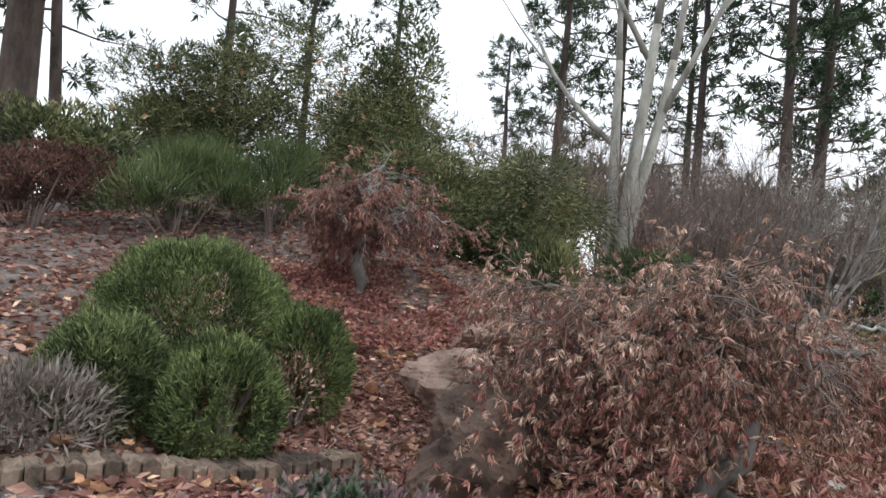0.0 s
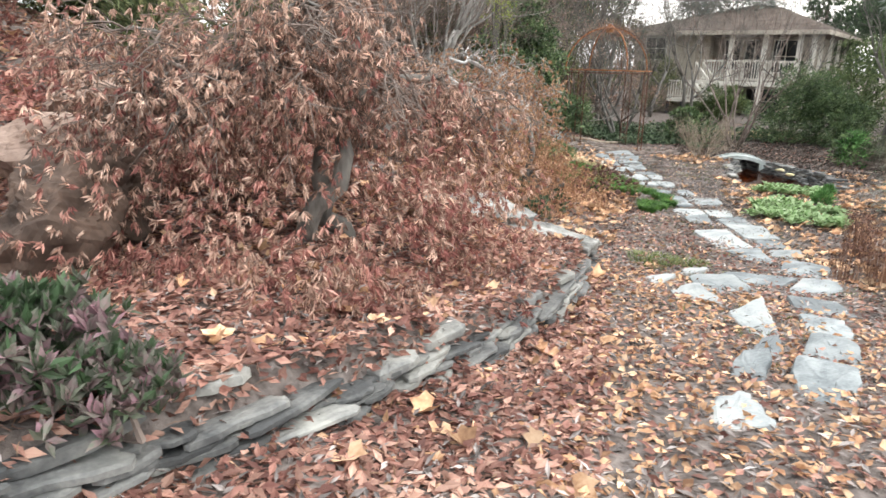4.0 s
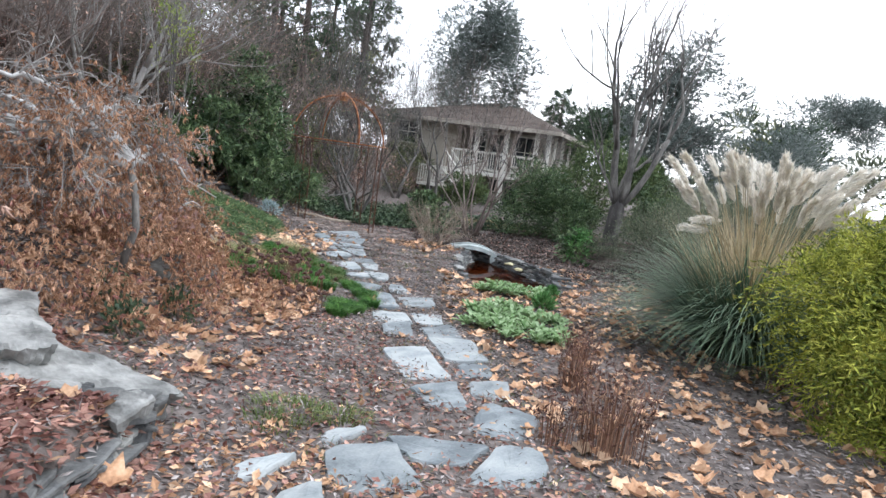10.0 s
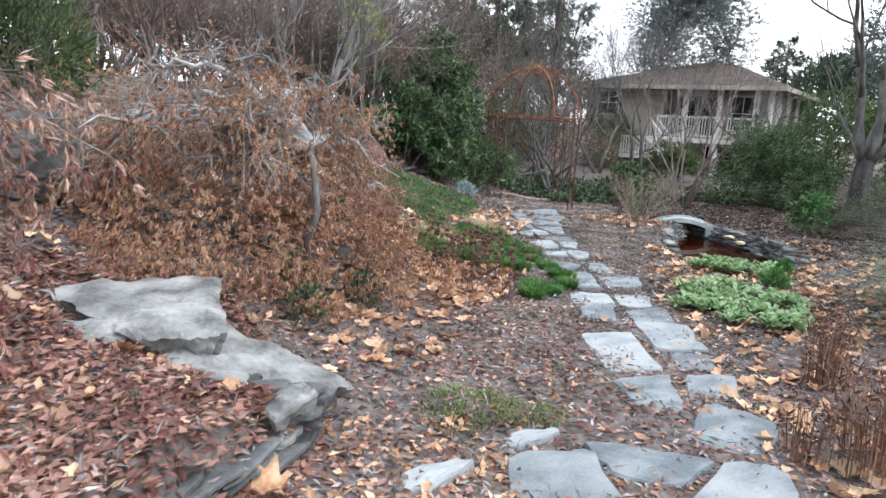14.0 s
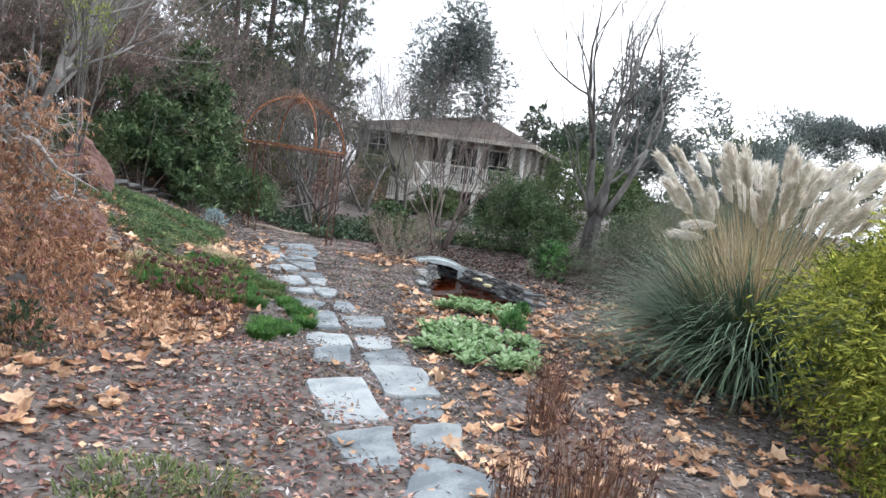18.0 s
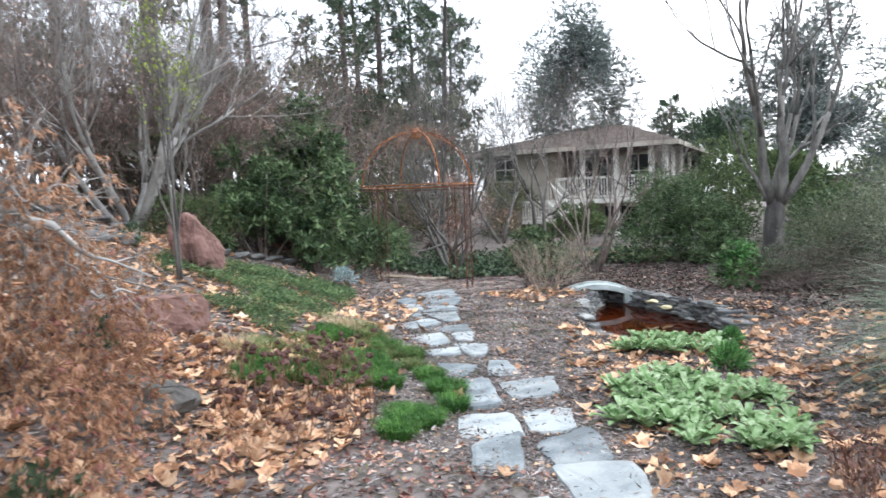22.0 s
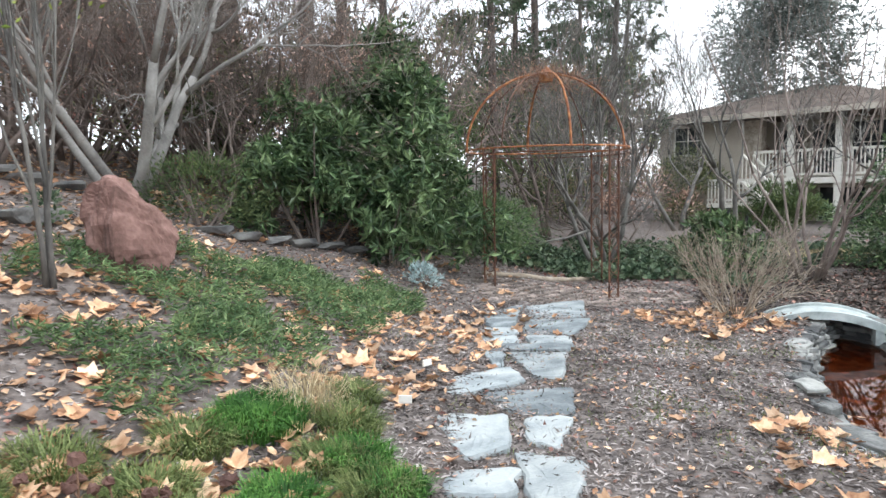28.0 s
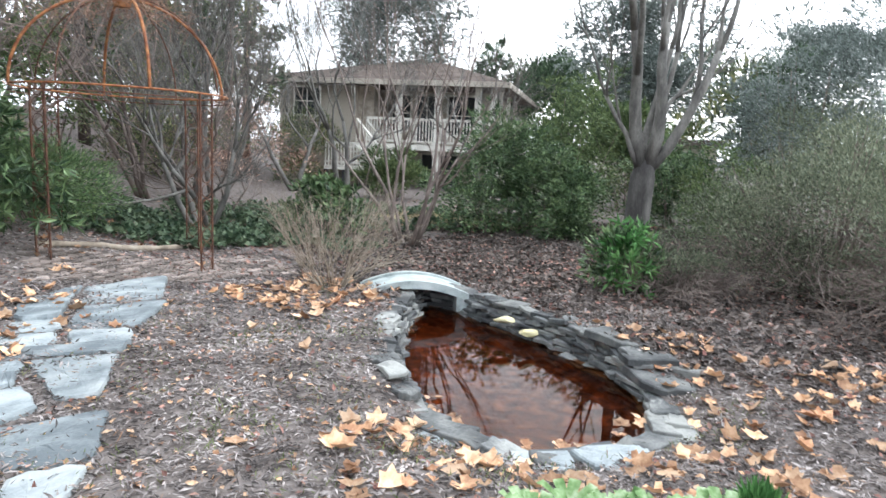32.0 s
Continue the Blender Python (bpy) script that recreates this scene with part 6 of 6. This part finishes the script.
shrub("dark_evergreen", 26.0, 12.0, (3.4, 3.0, 2.3), 5500, 0.11, 0.034, M_LAUREL, "green evergreen shrub behind the old tree", 363, rag=0.5, lobes=24, low=-1, lift=0.35, spray=0.28)
shrub("grey_shrub", 19.3, 7.9, (4.2, 4.0, 2.7), 24000, 0.06, 0.017, M_PALELAUREL, "large grey-green twiggy shrub at the pond's far side", 364, rag=0.5, inner=0.2, stems=30, lift=0.35, low=-1, lobes=40, arch=160)
shrub("grey_shrub", 17.6, 6.2, (3.6, 3.2, 2.4), 13000, 0.06, 0.017, M_PALELAUREL, "grey-green twiggy shrub beside the pond", 365, rag=0.5, inner=0.2, stems=24, lift=0.35, low=-1, lobes=34, arch=150)
shrub("grey_shrub", 18.0, 9.3, (2.2, 1.5, 0.8), 4000, 0.06, 0.015, M_PALELAUREL, "low grey twiggy shrub reaching over the mulch", 366, rag=0.5, inner=0.2, stems=14, lobes=20, low=-1, arch=120)
shrub("grey_shrub", 23.2, 7.6, (4.0, 4.0, 3.2), 12000, 0.08, 0.022, M_PALELAUREL, "tall grey-green shrub behind the pond", 367, rag=0.5, inner=0.3, lobes=30, low=-1)
for k, (x, y, w, h) in enumerate(((19.5, 3.2, 4.0, 2.4), (23.5, 3.5, 4.4, 2.8), (21.0, -1.0, 4.4, 2.6), (27.5, 3.0, 5.0, 3.2), (17.5, -2.5, 4.4, 2.6), (25.5, -4.0, 5.0, 3.2), (29.5, 7.5, 4.6, 2.6), (13.5, -5.5, 4.6, 2.6))):
    shrub("grey_shrub", x, y, (w, w, h), 3400, 0.13, 0.032, M_PALELAUREL if k % 2 else M_YEW, "dense grey-green hedge shrub beyond the big grass clump", 640 + k, rag=0.5, inner=0.3, lobes=28, low=-1, lift=0.36, spray=0.25, group="hedge shrubs beyond the grass clump")
shrub("mahonia", 17.25, 9.75, (0.7, 0.6, 0.85), 60, 0.15, 0.045, M_FRESH, "small shrub with bright green leaf whorls on top", 368, up=0.6, whorl=9)
shrub("mahonia", 17.4, 9.85, (1.0, 0.9, 0.8), 700, 0.13, 0.045, M_LAUREL, "dark lower leaves of the leafy shrub by the mulch", 369, up=0.3)
shrub("broad_leaf_shrub", 17.9, 15.6, (1.6, 1.3, 1.1), 190, 0.17, 0.06, M_LAUREL, "broad-leaved dark evergreen near the house steps", 370, whorl=8)
for k, (x, y, h, w, m) in enumerate(((30.0, 14.7, 3.4, 5.0, M_BROOM), (34.0, 10.0, 3.6, 6.0, M_PALELAUREL), (43.0, 24.0, 7.5, 6.0, M_PINE), (48, 14, 7.0, 7.0, M_PINE), (34, 4, 5.5, 7.0, M_PALELAUREL), (29, 34, 8, 7, M_YEW), (38, -4, 7, 9, M_PINE))):
    shrub("distant_tree", x, y, (w, w, h), 5500, 0.28, 0.085, m, "rounded dark evergreen tree beyond the garden", 380 + k, "tree", rag=0.45, inner=0.4, group="distant evergreens", lift=0.5)

shrub("broad_pine", 36.7, 30.2, (7.4, 7.0, 13.2), 24000, 0.24, 0.065, M_HAZYPINE, "broad dark blue-green pine rising behind the house", 395, "tree", rag=0.4, inner=0.3, stems=3, lobes=46, lift=0.55, spray=0.6)
for k, (x, y, h) in enumerate(((24.0, 34.0, 14.0), (28.0, 35.0, 13.0), (32.5, 37.0, 14.0))):
    pine(x, y, h, 0.22, 480 + k, 0.2, 3.2, 0.0, 700, label="dark pine in the woods behind the house")
pine(46.0, 30.0, 8.0, 0.25, 396, 0.2, 2.6, 0.0, 600, label="small dark pine beyond the house")
shrub("grey_tree", 27.6, 9.6, (6.0, 6.0, 5.4), 16000, 0.12, 0.035, M_HAZYPINE, "rounded grey-green tree above the twiggy shrubs", 398, "tree", rag=0.5, inner=0.3, stems=14, lobes=44, lift=0.5, spray=0.3)
shrub("grey_tree", 39.5, 18.3, (5.8, 5.8, 9.6), 26000, 0.2, 0.06, M_HAZYPINE, "tall rounded grey-green tree behind the old bare tree", 397, "tree", rag=0.5, inner=0.3, stems=16, lobes=54, lift=0.52, spray=0.3)
for k, (x, y, w, h) in enumerate(((56.5, 13.4, 6.0, 10.2), (60.0, 9.6, 5.0, 10.4))):
    shrub("flat_topped_pine", x, y, (w, w, h), 9500, 0.26, 0.07, M_HAZYPINE, "far pine with a bare trunk and a flat dark crown", 660 + k, "tree", rag=0.45, inner=0.3, stems=4, lobes=22, lift=0.74, low=-0.4, stem_mat=M_PINEBARK)
for k, (x, y, s, h, m) in enumerate(((24.0, 27.0, 6.0, 3.6, M_DRYLEAF), (28.2, 27.5, 5.0, 3.4, M_YEW), (31.5, 27.5, 4.5, 3.6, M_DRYLEAF), (20.0, 24.0, 4.0, 2.6, M_YEW), (26.0, 21.0, 3.0, 1.6, M_BROOM), (36.0, 16.5, 4.0, 2.6, M_YEW))):
    shrub("bank_shrub", x, y, (s, s * 0.8, h), 4500, 0.18, 0.045, m, "overgrown thicket in front of the woods by the house", 600 + k, rag=0.6, group="overgrown shrubs on the bank", inner=0.3, lobes=26, low=-1, lift=0.35)
for k, (x, y, h) in enumerate(((18.2, 20.2, 2.3), (20.3, 22.2, 2.6), (23.0, 20.2, 2.3), (25.0, 24.5, 2.6), (16.0, 25.0, 2.6), (28.0, 18.8, 1.9))):
    bare_tree("bare_tree", x, y, 2, h, 0.09, 6 if k in (0, 2) else 5, 420 + k, M_BARK, M_GREYTWIG, "bare grey-twigged tree between the iron dome and the house", spread=0.3, up=0.1, kids=(2, 3), fan=0.5, shrink=0.74, group="bare trees before the house", sides=6)
for k, (x, y, s, m) in enumerate(((9.4, 18.0, 2.8, M_YEW), (0.8, 14.4, 2.2, M_YEW), (6.2, 19.6, 4.4, M_DRYLEAF), (2.0, 22.0, 5.0, M_YEW), (-2.0, 18.0, 3.0, M_YEW), (-7.0, 17.0, 3.2, M_YEW), (-10.5, 14.5, 3.0, M_YEW), (7.0, 23.5, 5.0, M_YEW), (11.5, 19.2, 3.4, M_DRYLEAF), (15.0, 27.0, 6.0, M_YEW), (21.0, 27.5, 5.0, M_YEW), (-4.0, 23.0, 5.5, M_YEW), (-9.0, 9.5, 2.4, M_YEW))):
    shrub("bank_shrub", x, y, (s * 1.15, s, s * 0.85), int(900 * s), 0.16, 0.045, m, "overgrown evergreen shrub on the wooded bank" if m in (M_YEW, M_BROOM) else "tall overgrown shrub with withered brown leaves", 430 + k, rag=0.6, group="overgrown shrubs on the bank", inner=0.3, spray=0.3 if m in (M_YEW, M_BROOM) else 0)
for k, (x, y) in enumerate(((3.6, 12.2), (4.9, 13.6), (6.6, 15.4), (8.6, 18.0), (1.8, 12.8), (10.4, 17.6), (17.8, 18.8), (5.6, 14.6), (6.8, 17.0), (9.4, 17.0), (7.6, 19.4))):
    bare_tree("thicket_shrub", x, y, 5, 1.25, 0.035, 4, 450 + k, M_TWIG, M_TWIG, "bare brown twiggy thicket on the bank", "shrub", spread=0.6, up=0.1, kids=(2, 3), fan=0.55, group="bare thicket on the bank", base=0.25)

for k, (x, y, h, w) in enumerate(((24, 36, 7, 8), (18, 40, 8, 9), (30, 42, 8, 9), (8, 44, 8, 10), (-4, 42, 8, 10), (-16, 34, 8, 10), (-22, 22, 8, 10), (-18, 10, 7, 9), (52, 30, 8, 9), (54, 18, 7, 9), (50, 4, 7, 9), (44, -8, 7, 9))):
    shrub("distant_tree", x, y, (w, w, h), 1800, 0.8, 0.18, M_PINE if k % 3 else M_YEW, "rounded dark evergreen tree beyond the garden", 460 + k, "tree", rag=0.5, inner=0.35, group="distant evergreens", lift=0.5)


# ---- the house ----
def house():
    f, w = np.array([0.40, -0.917]), np.array([0.917, 0.40])
    c = np.array([32.0, 21.7])
    z0, deck, eave, ridge = -0.6, 1.3, 3.75, 5.7
    turn = math.degrees(math.atan2(f[1], f[0]))
    at = lambda u, d: c + f * u + w * d

    def box(g, u0, u1, d0, d1, za, zb):
        m = at((u0 + u1) / 2, (d0 + d1) / 2)
        g.box((m[0], m[1], (za + zb) / 2), (abs(u1 - u0), abs(d1 - d0), zb - za), turn)

    ob = thing("house", (c[0], c[1], z0), "two-storey beige house with a raised covered porch and wide hipped roof", "house")
    g = Geo()
    box(g, -8.6, 0, 2.2, 14, z0, eave)
    part("wall", g, M_SIDING, ob, "beige painted walls")
    g = Geo()
    box(g, -8.6, -5.2, 0.0, 2.2, z0, eave)
    part("wall", g, M_SIDING, ob, "projecting beige gable wall")
    g = Geo()
    box(g, -5.35, -4.55, 0.3, 0.9, z0, eave)
    part("chimney", g, M_STONEWALL, ob, "tan stone-faced pier")
    g = Geo()
    v = [(*at(-9.4, -1.0), eave), (*at(1.2, -1.0), eave), (*at(1.2, 15), eave), (*at(-9.4, 15), eave), (*at(-4.6, 8.0), ridge), (*at(-3.6, 10.0), ridge)]
    v += [(p[0], p[1], p[2] - 0.16) for p in v[:4]]
    g.add(v, [(0, 1, 5, 4), (1, 2, 5), (2, 3, 4, 5), (3, 0, 4), (0, 6, 7, 1), (1, 7, 8, 2), (2, 8, 9, 3), (3, 9, 6, 0), (6, 9, 8, 7)])
    part("roof", g, M_ROOF, ob, "brown shingled hip roof")
    for d0, d1, u0, u1 in ((-1.02, -0.98, -9.4, 1.2), (-1.0, 15, 1.18, 1.22)):
        g = Geo()
        box(g, u0, u1, d0, d1, eave - 0.18, eave + 0.02)
        part("gutter", g, M_SIDING, ob)
    g = Geo()
    box(g, -5.2, 0.6, -0.4, 2.2, deck - 0.22, deck)
    part("porch_floor", g, M_WHITE, ob)
    for u in (-3.3, -1.7, -0.1, 0.5):
        g = Geo()
        box(g, u - 0.11, u + 0.11, -0.35, -0.13, z0, eave - 0.1)
        part("post", g, M_WHITE, ob, "pale square porch post")
    for k in range(5):
        g = Geo()
        box(g, 0.45, 0.6, 1.5 + k * 2.5, 1.65 + k * 2.5, z0, eave - 0.1)
        part("post", g, M_WHITE, ob, "pale square porch post")
    for z, t in ((deck + 1.0, 0.05), (deck + 0.12, 0.04)):
        g = Geo()
        box(g, -4.6, 0.5, -0.34, -0.26, z - t, z + t)
        part("rail", g, M_WHITE, ob)
    for k in range(40):
        g = Geo()
        u = -4.55 + k * 0.127
        box(g, u - 0.02, u + 0.02, -0.32, -0.28, deck + 0.1, deck + 1.0)
        part("baluster", g, M_WHITE, ob)
    for u0, u1, za, zb, d in ((-7.9, -6.8, 2.35, 3.45, -0.03), (-4.3, -3.5, deck + 0.6, 3.4, 2.17), (-3.2, -2.3, deck + 0.1, 3.4, 2.17), (-1.8, -0.6, deck + 0.5, 3.4, 2.17), (-2.9, -1.3, z0 + 0.2, deck - 0.4, 2.17)):
        win = Geo()
        box(win, u0, u1, d, d + 0.03, za, zb)
        wo = part("window", win, M_GLASS, ob, "dark multi-pane window")
        fr = Geo()
        for a, b, cc, dd in ((u0 - 0.07, u1 + 0.07, za - 0.08, za), (u0 - 0.07, u1 + 0.07, zb, zb + 0.08), (u0 - 0.07, u0, za, zb), (u1, u1 + 0.07, za, zb), ((u0 + u1) / 2 - 0.02, (u0 + u1) / 2 + 0.02, za, zb), (u0, u1, (za + zb) / 2 - 0.02, (za + zb) / 2 + 0.02)):
            box(fr, a, b, d - 0.05, d - 0.004, cc, dd)
        part("window_frame", fr, M_WHITE, wo)
    n = 10
    for k in range(n):
        z = deck - (k + 1) * (deck - z0) / (n + 1)
        g = Geo()
        box(g, -5.0 + k * 0.17, -4.0 + k * 0.17 - 0.6, -1.5, -0.42, z - 0.05, z)
        part("stair_tread", g, M_WHITE, ob)
    for d in (-1.52, -0.4):
        g = Geo()
        p, q = at(-4.6, d), at(-2.9, d)
        g.tube([(*p, deck + 0.9), (*q, z0 + 0.9)], [0.05, 0.05], 6)
        g.tube([(*p, deck - 0.1), (*q, z0 + 0.1)], [0.09, 0.09], 6)
        part("stair_rail", g, M_WHITE, ob)
        for k in range(13):
            h = Geo()
            t = k / 12
            m = p + (q - p) * t
            z = deck + (z0 - deck) * t
            h.tube([(*m, z), (*m, z + 0.9)], [0.022, 0.022], 4)
            part("baluster", h, M_WHITE, ob)
    g = Geo()
    box(g, -5.9, -4.3, -1.6, 0.0, 0.2, 0.34)
    part("landing", g, M_WHITE, ob, "pale wooden landing")
    for z in (0.5, 1.25):
        g = Geo()
        box(g, -5.9, -4.4, -1.6, -1.53, z - 0.04, z + 0.04)
        part("rail", g, M_WHITE, ob)
    for k in range(12):
        g = Geo()
        u = -5.85 + k * 0.13
        box(g, u - 0.02, u + 0.02, -1.59, -1.54, 0.3, 1.25)
        part("baluster", g, M_WHITE, ob)
    for u in (-5.85, -5.1, -4.4):
        g = Geo()
        box(g, u - 0.06, u + 0.06, -1.55, -1.43, z0, 0.25)
        part("landing_post", g, M_DARK, ob)


house()


def shed():
    ob = thing("shed", (34.3, 14.6, -0.5), "small beige outbuilding with a dull tan roof", "house")
    g = Geo()
    g.box((34.3, 14.6, 0.55), (2.4, 2.4, 2.3), 20)
    part("wall", g, M_SIDING, ob)
    g = Geo()
    g.box((34.3, 14.6, 1.8), (2.9, 2.9, 0.2), 20)
    part("roof", g, M_ROOF, ob, "dull brown roof")


shed()

# ---- loose litter: bark chips, straw and fallen leaves ----
def chips(n, box, seed, mat, name, label, length, width, keep=None):
    r = np.random.default_rng(seed)
    p = scatter(r, n, *box, keep=keep)
    s, c = along_across(p[:, 0], p[:, 1])
    p[:, 2] += r.uniform(0.002, 0.02, len(p)) + 0.04 * np.exp(-((c - wall_line(s) - 0.1) / 0.12) ** 2) * (s < 2.2)
    d = r.normal(size=p.shape) * np.array([1, 1, 0.22])
    g = Geo()
    g.quads(blades(p, d, length, width, r, flat=2.0))
    return whole(name, g, mat, label, "ground litter", kind="stuff")


chips(115000, (8, 16.5, 5, 15), 407, M_CHIP, "bark_chips", "fine grey-brown shredded bark mulch by the pond", 0.045, 0.010, lambda x, y: along_across(x, y)[1] < 1.5)
chips(17000, (-9, 0.5, 2, 12), 408, M_LITTER_RED, "small_fallen_leaves", "withered brown leaves under the hedge", 0.10, 0.055)
chips(75000, (14.8, 25, 4.5, 17), 422, M_DARKMULCH, "bark_chips", "dark bark mulch beyond the pond", 0.09, 0.036, lambda x, y: along_across(x, y)[1] < -1.2)
chips(9000, (14, 26, 5, 20), 423, M_LITTER_RED, "small_fallen_leaves", "withered brown leaves on the mulch beyond the pond", 0.08, 0.045)
NEAR = lambda x, y: (along_across(x, y)[1] > -6) & (along_across(x, y)[1] < 5) & (along_across(x, y)[0] > -5)
chips(150000, (-2, 16, -1, 17), 401, M_CHIP, "bark_chips", "grey-brown shredded bark mulch", 0.062, 0.017, NEAR)
chips(11000, (1, 15, -1, 13), 409, M_LITTER, "small_fallen_leaves", "small tan curled leaves scattered over the mulch", 0.05, 0.032, lambda x, y: (along_across(x, y)[1] > -4) & (along_across(x, y)[1] < 3))
chips(36000, (-2, 20, -1, 18), 402, M_STRAW, "pine_straw", "scattered russet pine straw and twig bits", 0.085, 0.005)
chips(30000, (-4, 8, 0, 10), 403, M_LITTER_RED, "small_fallen_leaves", "small withered red-brown maple leaves on the ground", 0.055, 0.03, lambda x, y: along_across(x, y)[1] > -1.6)
chips(11000, (5, 20, 4, 22), 404, M_LITTER_RED, "small_fallen_leaves", "small withered brown leaves on the mulch", 0.05, 0.028)


def big_leaves(n, box, seed, keep=None, size=0.088, water=None):
    """Curled five-lobed sycamore leaves lying where they fell."""
    r = np.random.default_rng(seed)
    p = scatter(r, n, *box, keep=keep)
    if water:
        p = np.array([(*pond_point(a, f), -0.632) for a, f in zip(r.uniform(*water, n), 1 - np.abs(r.normal(0, 0.10, n)))])
    ang = np.array([-2.5, -1.9, -1.35, -0.85, -0.5, 0, 0.5, 0.85, 1.35, 1.9, 2.5]) + math.pi / 2
    rad = np.array([0.5, 0.74, 0.62, 0.9, 0.66, 1.0, 0.66, 0.9, 0.62, 0.74, 0.5])
    g = Geo()
    for q in p:
        s = size * r.uniform(0.4, 1.2)
        t = r.uniform(0, 6.28)
        curl = r.uniform(-0.15, 0.95) if water is None else 0.03
        x, y = np.cos(ang + t) * rad * s, np.sin(ang + t) * rad * s
        z = curl * (rad ** 1.5) * s * np.abs(np.cos(ang * 1.0 + r.uniform(0, 3))) + 0.01
        tx, ty = r.normal(0, 0.18, 2)
        rim = np.stack([q[0] + x, q[1] + y, q[2] + z + x * tx + y * ty + 0.02], 1)
        g.add(np.concatenate([[q + np.array([0, 0, 0.015])], rim]), [(0, i, i + 1) for i in range(1, 11)])
    return whole("fallen_sycamore_leaves", g, M_LITTER, "large curled tan sycamore leaves lying on the mulch", "leaves", kind="stuff")


big_leaves(2600, (5.0, 12.5, 5.5, 13.5), 411, lambda x, y: (along_across(x, y)[1] > 0.7) & (along_across(x, y)[1] < 4.5))
big_leaves(800, (6.8, 9.3, 7.0, 9.6), 419, lambda x, y: along_across(x, y)[1] > 0.5)
big_leaves(160, (7.9, 9.6, 7.3, 10.2), 421, lambda x, y: along_across(x, y)[1] > 0.4, size=0.08)
big_leaves(230, (9.4, 12.4, 5.2, 8.4), 420, lambda x, y: along_across(x, y)[1] < -1.2)
big_leaves(2300, (6.5, 15.5, 1.5, 9.5), 412, lambda x, y: along_across(x, y)[1] < -1.3)
big_leaves(260, (3, 15, 1, 15), 413, lambda x, y: np.abs(along_across(x, y)[1]) < 1.8)
big_leaves(700, (-3, 6, 1, 9), 414, lambda x, y: along_across(x, y)[1] > 0.9)
big_leaves(700, (6, 17, 10, 19), 415, lambda x, y: along_across(x, y)[1] > 1.0)
big_leaves(170, (13.6, 15.2, 11.4, 13.0), 416)
big_leaves(60, (0, 1, 0, 1), 418, size=0.075, water=(2.0, 3.7))
big_leaves(900, (2, 9, 8, 17), 417, lambda x, y: along_across(x, y)[1] > 2.5)
chips(20000, (-4, 12, 3, 21), 405, M_LITTER, "small_fallen_leaves", "small tan leaf scraps on the bank", 0.075, 0.04, lambda x, y: along_across(x, y)[1] > 1.5)
chips(52000, (-1.5, 4.6, 1.5, 6.6), 406, M_LITTER_RED, "small_fallen_leaves", "withered red-brown leaves heaped under the weeping maple", 0.062, 0.03, lambda x, y: along_across(x, y)[1] > 0.85)


chips(9000, (-0.5, 5.5, -0.8, 4.8), 410, M_LITTER, "small_fallen_leaves", "curled tan and pink leaves thick on the ground below the wall", 0.062, 0.036, lambda x, y: (along_across(x, y)[1] < 1.1) & (along_across(x, y)[1] > -2.2))


def sparse_grass():
    r = np.random.default_rng(431)
    keep = lambda x, y: (np.abs(along_across(x, y)[1]) < 1.7) & (np.sin(x * 3.1) * np.sin(y * 2.7) > 0.1)
    p = scatter(r, 26000, 3.5, 15, 2, 13, keep=keep)
    d = r.normal(size=p.shape) * np.array([0.6, 0.6, 0.1]) + np.array([0, 0, 0.7])
    g = Geo()
    g.quads(blades(p, d, 0.05, 0.005, r))
    whole("sparse_grass", g, M_OLIVE, "thin olive grass blades between the flagstones", "grass", kind="stuff")
    p = scatter(r, 6000, 11.2, 14.5, 7.6, 11.5, keep=lambda x, y: (along_across(x, y)[1] < -0.6) & (np.sin(x * 2.1) * np.sin(y * 2.3) > 0.0))
    d = r.normal(size=p.shape) * np.array([0.6, 0.6, 0.1]) + np.array([0, 0, 0.7])
    g = Geo()
    g.quads(blades(p, d, 0.055, 0.005, r))
    whole("sparse_grass", g, M_OLIVE, "thin yellow-green grass in the mulch beside the pond", "grass", kind="stuff")


sparse_grass()
